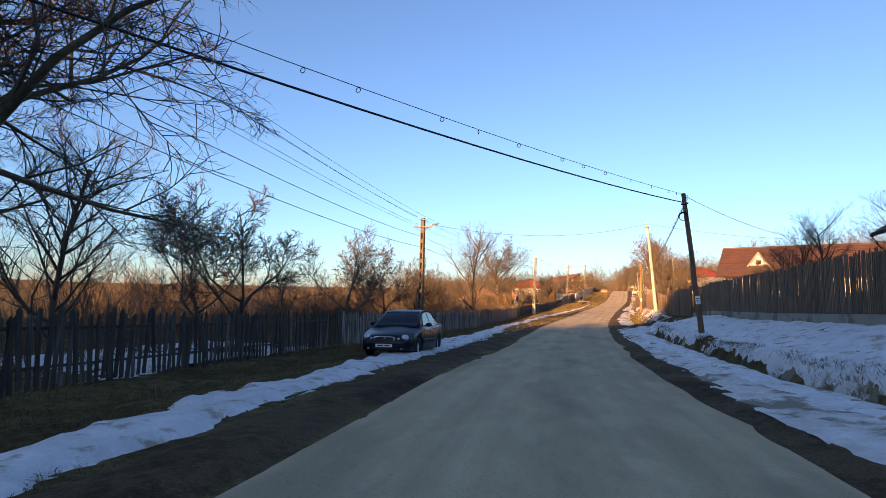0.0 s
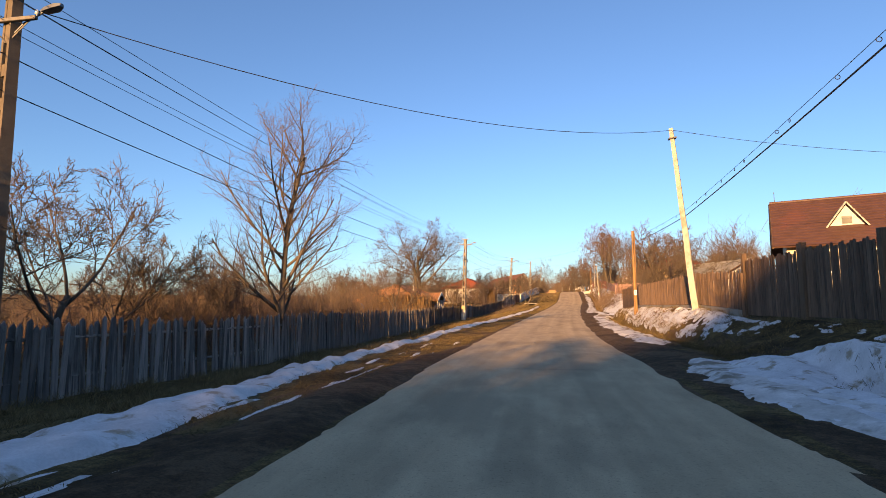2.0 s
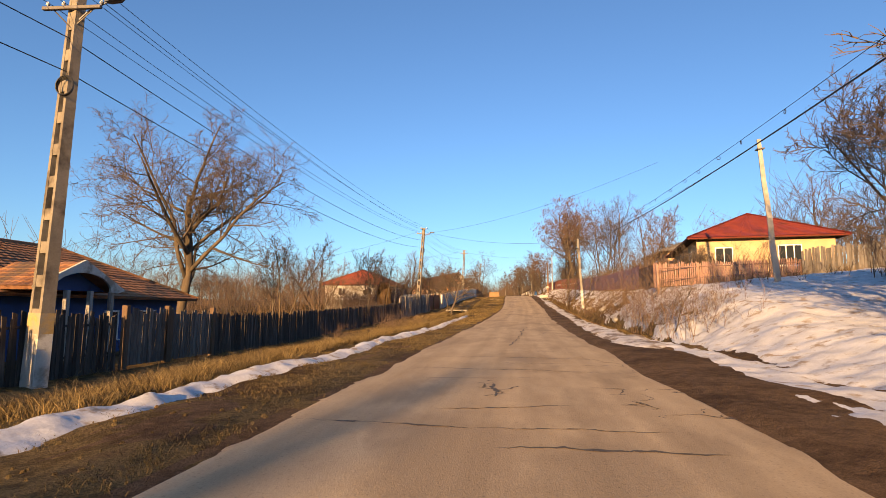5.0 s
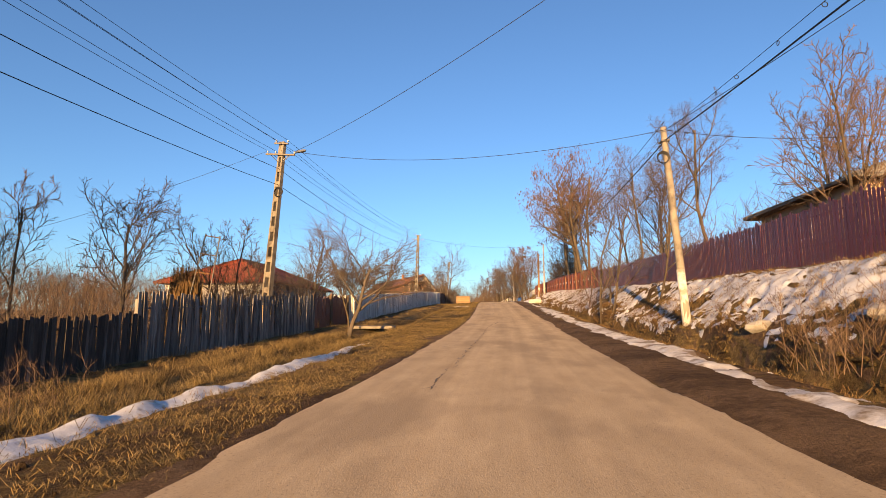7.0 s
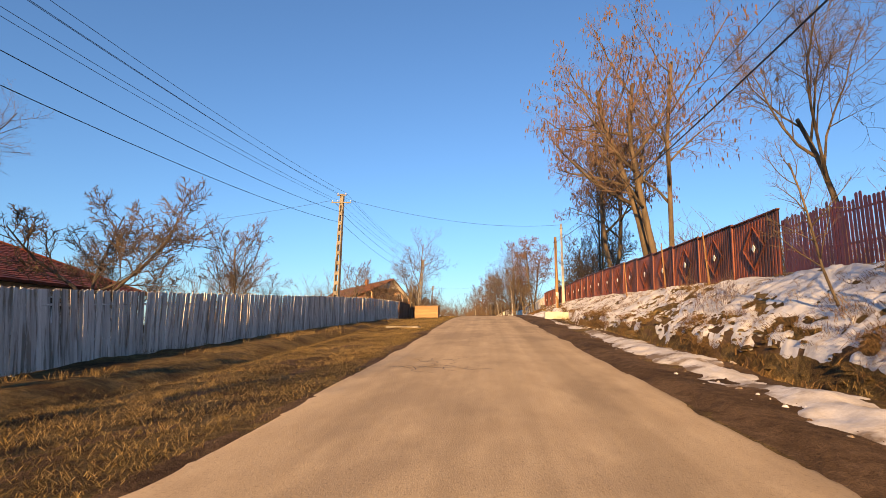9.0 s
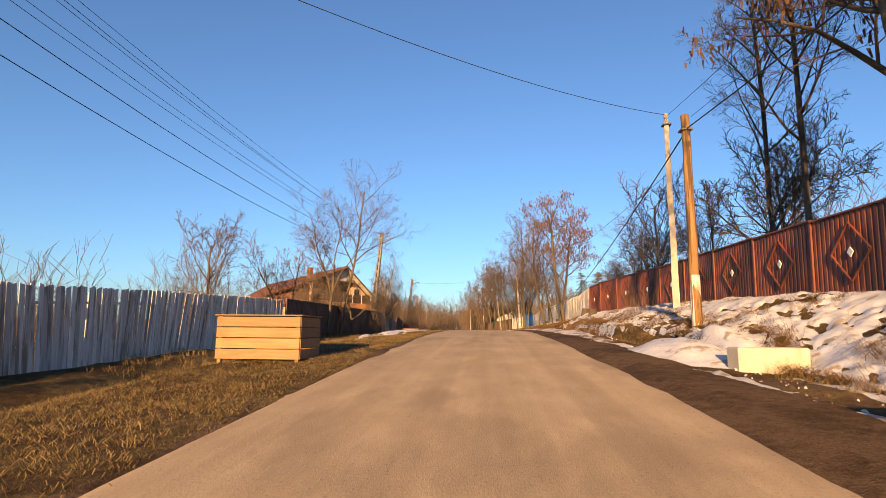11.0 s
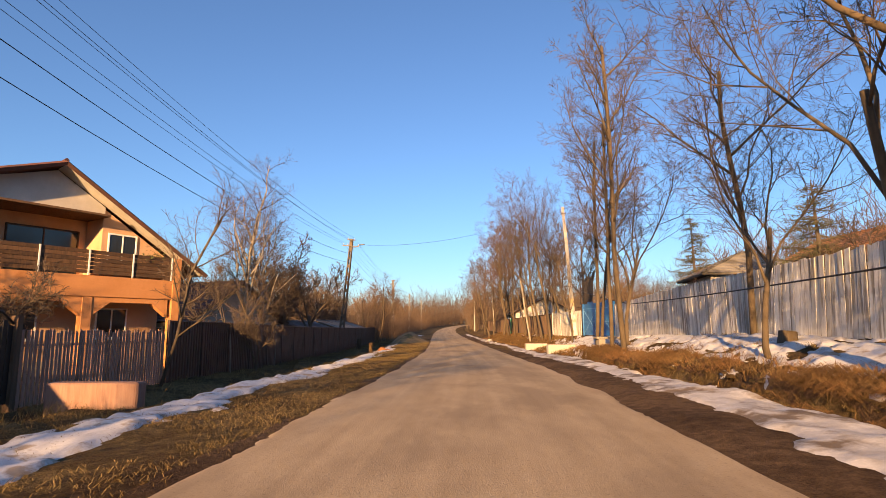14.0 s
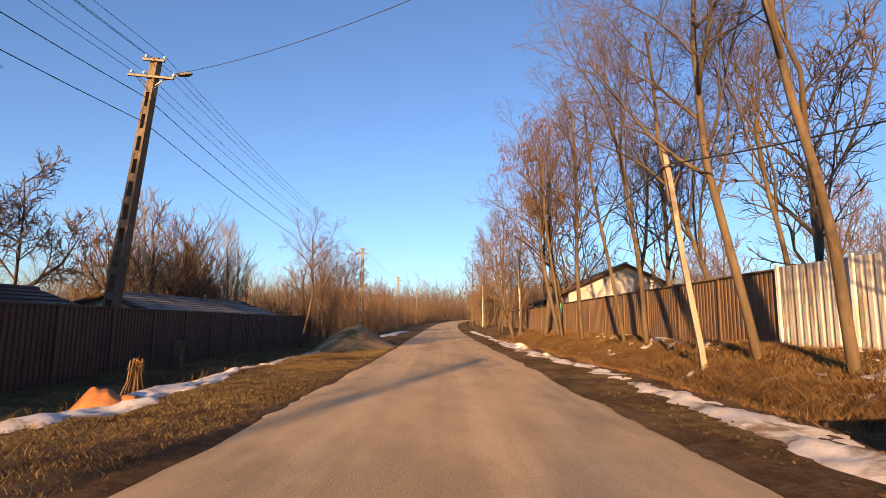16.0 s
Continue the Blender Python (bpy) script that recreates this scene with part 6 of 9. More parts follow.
# the right side
for kind, d, y, s, turn, tall in [
        ("upright", 12.5, 33.5, 0.62, 30, 0.9), ("upright", 13, 38, 0.6, 80, 0.95), ("upright", 12, 29.5, 0.66, 200, 0.9), ("upright", 13.5, 26, 0.68, 20, 0.9), ("apple", 15, 48, 0.8, 20, 1.0),
        ("wild", 10.9, 91.0, 1.4, 200, 0.74), ("wild2", 11.6, 88.4, 1.35, 40, 0.78), ("apple", 9.4, 86.0, 0.8, 100, 1.0), ("wild2", 14.5, 95, 1.1, 160, 0.85), ("wild2", 9.6, 90.0, 0.85, 20, 1.1), ("wild2", 12.6, 88.0, 0.95, 80, 0.9), ("apple", 11.0, 93.5, 1.3, 10, 1.0), ("apple2", 8.8, 79, 0.9, 60, 1.0), ("roadside2", 13.0, 97, 0.9, 0, 1.0), ("apple", 13, 83, 1.0, 0, 1.1),
        ("sapling", 5.6, 99, 0.6, 0, 0.7), ("apple2", 10.5, 114, 0.5, 30, 1.0), ("apple", 13, 118.5, 0.5, 30, 1.1), ("wild", 12, 132, 0.9, 0, 1.1), ("wild2", 15, 139, 1.0, 0, 1.1),
        ("sapling", 6.9, 138.6, 1.15, 0, 1.1), ("sapling", 5.3, 144.8, 1.4, 300, 1.1), ("sapling", 5.5, 143.8, 1.45, 40, 1.1), ("sapling", 6.3, 147.0, 0.9, 100, 1.0), ("sapling", 6.0, 153.5, 0.75, 20, 1.0), ("sapling", 6.8, 157, 0.7, 200, 1.0),
        ("roadside", 10.5, 150.5, 0.95, 30, 1.1), ("roadside", 12.5, 146, 1.05, 150, 1.05), ("roadside", 11.0, 156.5, 0.95, 250, 1.1), ("upright", 13.5, 160, 1.2, 0, 1.1), ("roadside2", 12, 165, 1.1, 20, 1.2),
        ("locust", 10.3, 178.3, 1.25, 60, 1.05), ("locust2", 10.4, 190.5, 1.5, 10, 1.0), ("locust2", 10.8, 193.5, 1.42, 200, 1.0), ("mast", 10.6, 197.0, 1.25, 50, 1.0), ("mast", 11.2, 200.0, 1.15, 120, 1.0), ("apple2", 10.6, 200.4, 1.1, 90, 1.2), ("roadside", 12.4, 186, 1.3, 200, 1.15), ("wild2", 13, 203, 1.0, 0, 1.0),
        ("wild", 12, 208, 0.8, 40, 1.0), ("wild2", 12.0, 217, 1.15, 0, 1.1), ("apple2", 12.5, 222, 1.3, 40, 1.1), ("roadside2", 11.5, 219.5, 0.8, 200, 1.0), ("locust2", 6.8, 225.4, 1.08, 40, 1.0), ("locust2", 6.9, 228.4, 0.95, 250, 1.0), ("roadside2", 6.4, 230.2, 0.6, 130, 1.0), ("roadside2", 5.9, 222.6, 0.5, 60, 1.0),
        ("roadside", 6.3, 233.6, 1.05, 200, 1.1), ("roadside2", 6.3, 235.0, 0.95, 120, 1.0), ("roadside2", 6.6, 239.5, 0.7, 310, 1.0), ("roadside", 8.4, 243.8, 0.95, 250, 1.0),
        ("mast", 6.3, 249.4, 1.2, 175, 1.05), ("mast", 6.4, 251.6, 1.0, 90, 1.0), ("mast", 6.4, 254.2, 1.0, 30, 1.0), ("roadside2", 6.8, 250.4, 0.9, 300, 1.1), ("roadside", 6.9, 255.2, 0.85, 60, 1.0), ("wild2", 13.5, 246, 0.5, 0, 1.0),
        ("bough", 6.95, 268.9, 1.25, 175, 1.0), ("bough", 9.6, 274.6, 0.95, 150, 1.1), ("roadside", 6.9, 271.6, 1.0, 185, 1.1), ("leaning", 7.0, 274.6, 1.0, 170, 1.1), ("bough", 6.9, 278.2, 1.05, 200, 1.15), ("leaning", 7.1, 281.0, 1.1, 160, 1.05),
        ("mast", 6.7, 285.8, 1.1, 180, 1.0), ("leaning", 6.4, 288.6, 1.15, 190, 1.1), ("roadside", 6.9, 291.6, 1.2, 170, 1.1), ("locust2", 6.5, 294.2, 1.15, 180, 1.1), ("roadside2", 7.2, 262.8, 0.7, 20, 1.0), ("oak", 15.2, 235.8, 0.5, 70, 0.95), ("wild2", 11.6, 276.8, 1.25, 0, 1.1), ("roadside2", 10.4, 281.0, 1.1, 60, 1.1), ("wild2", 10.8, 286.0, 1.2, 120, 1.1), ("roadside", 10.2, 289.5, 1.1, 20, 1.1), ("wild", 17, 284, 0.9, 0, 1.0)]:
    plant(kind, d, y, s, turn, tall)

for y in range(430, 760, 16):      # far woods that close the view
    for d in range(-150, 170, 22):
        if abs(d) > 9 or y > 560:
            brush((d + y) % 3, d + (y % 7), y, 2.6 if y < 560 else 4.0)
rng = random.Random(5)
for k in range(34):      # the avenue ahead
    y = 295 + k * 6.5 + rng.uniform(-2, 2)
    plant(rng.choice(("roadside", "mast", "far", "mast", "far") if k < 14 else ("far", "far2")), rng.uniform(5.8, 9.5), y, rng.uniform(1.0, 1.3), group="trees lining the road ahead")
    if k % 2:
        plant(rng.choice(("far", "far2", "far")), rng.uniform(-15, -10), y + 4, rng.uniform(0.8, 1.1), group="trees lining the road ahead")
for k in range(95):      # scrub on the left, behind the fences
    y = rng.uniform(-5, 330)
    d = rng.uniform(-30, -13.5) if y < 60 or y > 196 else rng.uniform(-48, -30)
    if 238 < y < 270 and d > -32:
        continue
    brush(rng.choice((0, 1, 2, 1)), d, y, rng.uniform(0.7, 1.05) * (0.6 if y < 66 else 1.0))
for k in range(46):      # grey scrub close behind the first fences
    y = rng.uniform(2, 84)
    brush(rng.choice((0, 0, 2, 1)), rng.uniform(-24, -13) if y < 66 else rng.uniform(-36, -25), y, rng.uniform(0.42, 0.68))
for k in range(26):      # reddish scrub above the old board fence
    brush(rng.choice((0, 1, 1)), rng.uniform(-19, -12.5), rng.uniform(44, 82), rng.uniform(0.5, 0.72))
for k in range(70):      # a farther belt on the left
    y = -20 + k * 6.4
    brush(rng.choice((0, 2, 0)), rng.uniform(-75, -45), y, rng.uniform(1.3, 2.0))
    if k % 2 == 0:
        plant(rng.choice(("far", "far2")), rng.uniform(-95, -50), y + 2, rng.uniform(0.9, 1.4), group="far trees beyond the fields")
for k in range(75):      # the wooded hillside on the right
    y = rng.uniform(20, 330)
    d = rng.uniform(26, 60)
    brush(rng.choice((0, 2, 0)), d, y, rng.uniform(1.3, 1.9))
    if k % 2 == 0:
        plant(rng.choice(("far", "far2")), d + rng.uniform(0, 20), y, rng.uniform(0.9, 1.3), group="trees on the hillside")
for k in range(60):      # a wood of thin trees beyond the last fence
    y = rng.uniform(282, 372)
    plant(rng.choice(("thin", "thin2", "thin2", "far")), rng.uniform(-16, -12.5) - (y - 280) * rng.uniform(0.02, 0.55), y, rng.uniform(0.75, 1.15), group="thin trees beyond the last fence")
for k in range(34):      # tall thin poles of scrub beyond the last fence
    brush(2, rng.uniform(-42, -14), rng.uniform(286, 390), rng.uniform(0.95, 1.35))
for k in range(34):      # low scrub close behind the right-hand fences
    y = rng.uniform(98, 330)
    brush(rng.choice((1, 1, 0)), float(fence_right(y)) + rng.uniform(2.5, 9), y, rng.uniform(0.6, 0.9))
for k in range(26):      # thick scrub both sides of the road ahead
    y = 300 + k * 7
    brush(0, rng.uniform(-12, -9), y, 1.0)
    brush(rng.choice((0, 2)), rng.uniform(8, 13), y, 1.1)
    brush(0, rng.uniform(-40, -14), y, 1.2)
for d, y, s in ((5.9, 103.5, 1.0), (6.4, 106.5, 1.2), (7.0, 110, 1.3), (6.0, 113.5, 1.1), (6.6, 118, 1.0), (6.2, 97.5, 1.15), (6.9, 99.5, 1.0), (5.5, 101, 0.9), (5.6, 122, 0.9), (6.5, 149, 1.1), (5.9, 151.5, 0.9), (6.6, 163, 0.8), (7.1, 204, 0.8), (-8.2, 112, 0.8), (-8.5, 115, 0.9), (-7.9, 120, 0.7),
                (-14.5, 127, 1.6), (-15.5, 132, 1.5), (-17, 146, 1.8), (-15, 150, 1.6), (-8.6, 104, 0.6), (-9.2, 212, 0.6), (-9.0, 219, 0.7), (-8.9, 223.5, 0.8), (-9.0, 282, 0.6), (7.0, 275, 0.6)):
    brush(3, d, y, s)
for d, y, s in ((-17.5, 151, 0.75), (-20, 152.5, 0.85), (-22.5, 151.5, 0.85), (-19, 155, 0.8), (-24.5, 154, 0.9), (-15.8, 154.5, 0.7), (-27, 152, 0.9), (-18.5, 147.5, 0.8), (-23.5, 148.0, 0.85)):      # scrub that veils the low house
    brush(0, d, y, s)
for t in KIND.values():      # the patterns themselves stand among the far trees
    i = list(KIND.values()).index(t)
    t.matrix_basis = Matrix.Translation(spot(-60 - 4 * i, 150 + 14 * i)) @ Matrix.Diagonal((1, 1, 1, 1))


# ---- grass ----
def grass(name, count, y0, y1, pick, h0, h1, mat, seed, label, blades=7, wide=0.006, droop=0.0, flat=1.0):
    """Tufts of bent blades, as one mesh."""
    rs = np.random.RandomState(seed)
    y = rs.uniform(y0, y1, count)
    d = pick(rs, y)
    keep = ~np.isnan(d)
    y, d = y[keep], d[keep]
    n = len(y)
    z = land(d, y)
    x = cx(y) + d
    y, x, z = (np.repeat(a, blades) for a in (y, x, z))
    n = len(x)
    x, y = x + rs.normal(0, 0.08, n), y + rs.normal(0, 0.08, n)
    h = rs.uniform(h0, h1, n)
    a, b = rs.uniform(0, 6.283, n), rs.uniform(0, 6.283, n)
    if droop:
        b = math.pi + rs.normal(0, 0.6, n)
    lean = rs.uniform(0.6, 2.0, n) * h * flat
    wx, wy = np.cos(a) * wide, np.sin(a) * wide
    p0, p1 = np.stack([x - wx, y - wy, z - 0.02], 1), np.stack([x + wx, y + wy, z - 0.02], 1)
    mx, my, mz = x + np.cos(b) * lean * 0.35, y + np.sin(b) * lean * 0.35, z + h * (0.6 - 0.25 * droop)
    p2, p3 = np.stack([mx + wx * 0.8, my + wy * 0.8, mz], 1), np.stack([mx - wx * 0.8, my - wy * 0.8, mz], 1)
    p4 = np.stack([x + np.cos(b) * lean, y + np.sin(b) * lean, z + h * (rs.uniform(0.45, 0.95, n) - droop)], 1)
    v = np.stack([p0, p1, p2, p3, p4], 1).reshape(-1, 3)
    i = np.arange(n) * 5
    f = np.stack([i, i + 1, i + 2, i + 3], 1).tolist() + np.stack([i + 3, i + 2, i + 4], 1).tolist()
    me = bpy.data.meshes.new(name)
    me.from_pydata(v.tolist(), [], f)
    me.materials.append(mat)
    return tagged(new(name, me), label, "grass", kind="stuff")


def band(a, b, thin=0.5, seed=1, scale=0.5):
    def pick(rs, y):
        d = rs.uniform(a, b, len(y))
        yard = (d > 0) & (y > 83) & (y < 99) | (d > 6.4) & (y > 214) & (y < 264) & (fbm(d * 1.5, y * 0.9, 94, 2) > 0.36) | (d > 5.6) & (y > 140) & (y < 220) & (fbm(d * 2.0, y * 0.8, 96, 2) > 0.42)
        return np.where((fbm(d * scale, y * scale, seed, 3) > thin) & ~yard, d, np.nan)
    return pick


def clumps(a, b):
    """Small separate tufts, thinly strewn."""
    def pick(rs, y):
        d = rs.uniform(a, b, len(y))
        return np.where((fbm(d * 1.6, y * 1.1, 98, 3) > 0.56) & ((y < 83) | (y > 112)), d, np.nan)
    return pick


def beside_left(lo, hi, thin, seed):
    def pick(rs, y):
        d = fence_left(y) + rs.uniform(lo, hi, len(y))
        return np.where(fbm(d * 0.6, y * 0.6, seed, 3) > thin, d, np.nan)
    return pick


grass("verge_grass", 60000, -5, 290, band(-8.0, -2.72, 0.36, 81), 0.02, 0.075, MAT["turf"], 1, "short olive and straw coloured winter grass on the verge", 7, 0.004, 0.0, 1.8)
grass("dry_grass", 7000, -5, 300, beside_left(0.05, 2.4, 0.46, 82), 0.08, 0.30, MAT["straw"], 2, "tall dry straw-coloured grass along the fence", 8, 0.004)
grass("fence_grass", 6500, 16, 84, beside_left(0.05, 2.3, 0.32, 93), 0.08, 0.26, MAT["straw"], 16, "pale dry grass at the foot of the old board fence", 8, 0.004)
grass("bank_grass", 20000, 40, 300, band(4.9, 8.4, 0.44, 83), 0.05, 0.2, MAT["straw"], 3, "dry bent grass on the bank", 8, 0.004)
grass("ditch_grass", 8500, 84, 140, band(-8.8, -5.6, 0.40, 84), 0.10, 0.42, MAT["straw"], 4, "dry golden grass beside the ditch", 9, 0.005)
grass("verge_tufts", 26000, 112, 300, band(-7.5, -2.75, 0.44, 85), 0.03, 0.085, MAT["straw"], 5, "low straw-coloured tufts on the verge", 7, 0.0035, 0.0, 2.0)
grass("golden_grass", 9000, 112, 204, band(-7.4, -3.1, 0.44, 99), 0.03, 0.11, MAT["hay"], 17, "golden matted winter grass on the verge", 7, 0.004, 0.0, 1.8)
grass("slope_tufts", 7500, 100, 300, band(5.0, 6.9, 0.42, 86), 0.08, 0.34, MAT["reed"], 6, "rusty dry weeds at the foot of the bank", 9, 0.005)
grass("ditch_turf", 9000, -5, 110, band(4.75, 6.0, 0.36, 89), 0.05, 0.2, MAT["turf"], 9, "bent brown grass in the ditch", 7, 0.004)
grass("bank_tussocks", 5200, 140, 300, band(5.5, 6.5, 0.46, 90), 0.2, 0.5, MAT["reed"], 10, "reddish drooping grass hanging over the bank edge", 14, 0.004, 0.9)
grass("bank_fringe", 1000, 206, 262, band(5.35, 6.3, 0.47, 92, 0.9), 0.12, 0.42, MAT["rust_grass"], 15, "rust-brown drooping grass along the edge of the bank", 15, 0.0045, 0.9)
grass("bank_tufts", 8500, 50, 222, clumps(5.7, 8.3), 0.05, 0.2, MAT["reed"], 14, "brown tufts standing through the snow", 12, 0.004, 0.3, 1.0)
grass("leaf_litter", 8000, 260, 306, band(4.7, 8.3, 0.3, 100), 0.03, 0.12, MAT["rust_grass"], 18, "rust-brown litter and dead grass under the trees", 7, 0.005, 0.0, 1.9)
grass("field_grass", 8000, -10, 330, band(-45, -11, 0.35, 87, 0.15), 0.3, 0.9, MAT["reed"], 7, "tall rusty weeds in the fields", 6, 0.014)
grass("hill_grass", 5000, 20, 330, band(10, 45, 0.45, 88, 0.15), 0.3, 0.9, MAT["reed"], 8, "tall rusty weeds on the hillside", 6, 0.014)
grass("dead_weeds", 1500, 108, 140, band(-9.2, -4.6, 0.44, 95), 0.08, 0.3, MAT["turf"], 11, "brown dead weeds on the rough ditch side", 7, 0.004, 0.0, 0.7)
grass("fence_weeds", 1500, 204, 300, band(-9.4, -6.3, 0.45, 97), 0.12, 0.42, MAT["turf"], 12, "brown dead weeds below the fence", 7, 0.004, 0.0, 0.7)


# ---- houses ----
def roof_patch(a, b, c, d, wave=0.22, course=0.34, amp=0.03, lift=0.03, thick=0.09):
    """A tiled slope: eave a-b, ridge d-c, with rounded ribs running up it and stepped courses."""
    a, b, c, d = (Vector(p) for p in (a, b, c, d))
    wide, rise = (b - a).length, max((d - a).length, (c - b).length)
    nu, nv = max(2, min(90, int(wide / wave * 4))), max(1, int(rise / course))
    n = (b - a).cross(d - a).normalized()
    if n.z < 0:
        n = -n
    s, rows = Shape(), []
    for j in range(nv):
        for e in (0, 1):
            v = (j + e) / nv
            rows.append((v, lift if e == 0 else 0.0))
    for v, up in rows:
        for i in range(nu + 1):
            u = i / nu
            p = (a.lerp(b, u)).lerp(d.lerp(c, u), v)
            s.v.append(tuple(p + n * (up + amp * abs(math.sin(math.pi * u * wide / wave)))))
    w = nu + 1
    s.f += [(j * w + i, j * w + i + 1, (j + 1) * w + i + 1, (j + 1) * w + i) for j in range(len(rows) - 1) for i in range(nu)]
    s.add([a - n * thick, b - n * thick, c - n * thick, d - n * thick], [(0, 3, 2, 1)])
    s.add([a - n * thick, b - n * thick, b + n * lift, a + n * lift], [(0, 1, 2, 3)])
    return s


def window(parent, m, w, h, bars=1, frame=None, sill=True):
    """A window set on a wall: m has its middle on the wall's face, looking along -y."""
    f = part("window", Shape().box(-w / 2, -0.05, -h / 2, -w / 2 + 0.07, 0.02, h / 2, 0.006).box(w / 2 - 0.07, -0.05, -h / 2, w / 2, 0.02, h / 2, 0.006)
             .box(-w / 2 + 0.07, -0.05, h / 2 - 0.07, w / 2 - 0.07, 0.02, h / 2, 0.006).box(-w / 2 + 0.07, -0.05, -h / 2, w / 2 - 0.07, 0.02, -h / 2 + 0.07, 0.006), frame or MAT["pvc"], parent, "window with a pale frame")
    f.matrix_basis = m
    g = Shape().box(-w / 2 + 0.07, -0.02, -h / 2 + 0.07, w / 2 - 0.07, -0.012, h / 2 - 0.07)
    part("pane", g, MAT["glass"], f, "dark window glass")
    for k in range(bars):
        x = -w / 2 + w * (k + 1) / (bars + 1)
        part("mullion", Shape().box(x - 0.03, -0.045, -h / 2 + 0.07, x + 0.03, -0.021, h / 2 - 0.07, 0.004), frame or MAT["pvc"], f)
    if sill:
        part("sill", Shape().box(-w / 2 - 0.05, -0.12, -h / 2 - 0.05, w / 2 + 0.05, 0.0, -h / 2 - 0.004, 0.006), frame or MAT["pvc"], f)
    return f


def wall_spot(face, u, z, w, l):
    """A pose on a wall of a w by l house: face is one of -x, +x, -y, +y."""
    return {"-y": pose(u, -l / 2, z), "+y": pose(u, l / 2, z, 0, 0, 180), "-x": pose(-w / 2, u, z, 0, 0, -90), "+x": pose(w / 2, u, z, 0, 0, 90)}[face]


def house(label, d, y, turn, w, l, eave, ridge, wall, roof, style="gable", over_x=0.5, over_y=0.5, windows=(), chimney=None, plinth=0.5, base=None, gable_mat=None, wave=0.22, course=0.34, level=None):
    """A house w wide (x) and l long (y); the ridge runs along y."""
    at = spot(d, y)
    if base is not None:
        at = over(d, y, base)
    hs = thing("house", label, "house", Matrix.Translation(at) @ pose(0, 0, 0, 0, 0, turn))
    if style == "gable":
        o = [(-w / 2, plinth), (w / 2, plinth), (w / 2, eave), (0, ridge - 0.12), (-w / 2, eave)]
        part("wall", Shape().prism(o, -l / 2, l / 2), wall, hs)
        if gable_mat:
            for q, nm in ((-1, "gable"), (1, "gable")):
                part(nm, Shape().prism([(-w / 2 + 0.1, eave + 0.05), (w / 2 - 0.1, eave + 0.05), (0, ridge - 0.25)], q * l / 2 - 0.02, q * l / 2 + 0.03), gable_mat, hs)
        k = (ridge - eave) / (w / 2)
        ze = eave - over_x * k
        for q in (-1, 1):
            pa, pb = (q * (w / 2 + over_x), -l / 2 - over_y, ze), (q * (w / 2 + over_x), l / 2 + over_y, ze)
            rf = part("roof", roof_patch(pa, pb, (0, l / 2 + over_y, ridge), (0, -l / 2 - over_y, ridge), wave, course), roof, hs, soft=False)
        part("ridge_cap", Shape().tube([(0, -l / 2 - over_y, ridge + 0.03), (0, l / 2 + over_y, ridge + 0.03)], 0.09, 8), roof, hs)
        for q in (-1, 1):
            for e in (-1, 1):
                a, b = (e * (w / 2 + over_x), q * (l / 2 + over_y), ze - 0.06), (0, q * (l / 2 + over_y), ridge - 0.06)
                part("bargeboard", Shape().tube([a, b], 0.085, 4), MAT["brown_wood"], hs)
    else:
        part("wall", Shape().box(-w / 2, -l / 2, plinth, w / 2, l / 2, eave, 0.01), wall, hs)
        ex, ey, run = w / 2 + over_x, l / 2 + over_y, min(w, l) / 2 * 0.95
        if l >= w:
            r0, r1 = (0, -ey + run + over_y, ridge), (0, ey - run - over_y, ridge)
            quads = [((ex, -ey), (ex, ey), r1, r0), ((-ex, ey), (-ex, -ey), r0, r1), ((-ex, -ey), (ex, -ey), r0, r0), ((ex, ey), (-ex, ey), r1, r1)]
        else:
            r0, r1 = (-ex + run + over_x, 0, ridge), (ex - run - over_x, 0, ridge)
            quads = [((-ex, -ey), (ex, -ey), r1, r0), ((ex, ey), (-ex, ey), r0, r1), ((-ex, ey), (-ex, -ey), r0, r0), ((ex, -ey), (ex, ey), r1, r1)]
        for a, b, c, e in quads:
            part("roof", roof_patch((*a, eave - 0.1), (*b, eave - 0.1), c, e, wave, course), roof, hs)
            for p, q in ((a, e), (b, c)):
                part("ridge_cap", Shape().tube([(*p, eave - 0.05), (q[0], q[1], q[2] + 0.03)], 0.08, 6), roof, hs)
        part("ridge_cap", Shape().tube([(r0[0], r0[1], r0[2] + 0.03), (r1[0], r1[1] + 0.01, r1[2] + 0.03)], 0.09, 6), roof, hs)
        part("soffit", Shape().box(-ex + 0.02, -ey + 0.02, eave - 0.16, ex - 0.02, ey - 0.02, eave - 0.11, 0.004), MAT["brown_wood"], hs)
    part("plinth", Shape().box(-w / 2 - 0.04, -l / 2 - 0.04, -1.2, w / 2 + 0.04, l / 2 + 0.04, plinth, 0.01), MAT["dull_concrete"], hs)
    for face, u, z, ww, hh, bars in windows:
        window(hs, wall_spot(face, u, z, w, l), ww, hh, bars)
    if chimney:
        x, yy, z0, z1, mat = chimney
        ch = part("chimney", Shape().box(x - 0.25, yy - 0.25, z0, x + 0.25, yy + 0.25, z1, 0.015), mat, hs)
        part("chimney_cap", Shape().box(x - 0.31, yy - 0.31, z1 - 0.12, x + 0.31, yy + 0.31, z1 - 0.002, 0.01), mat, ch)
    return hs


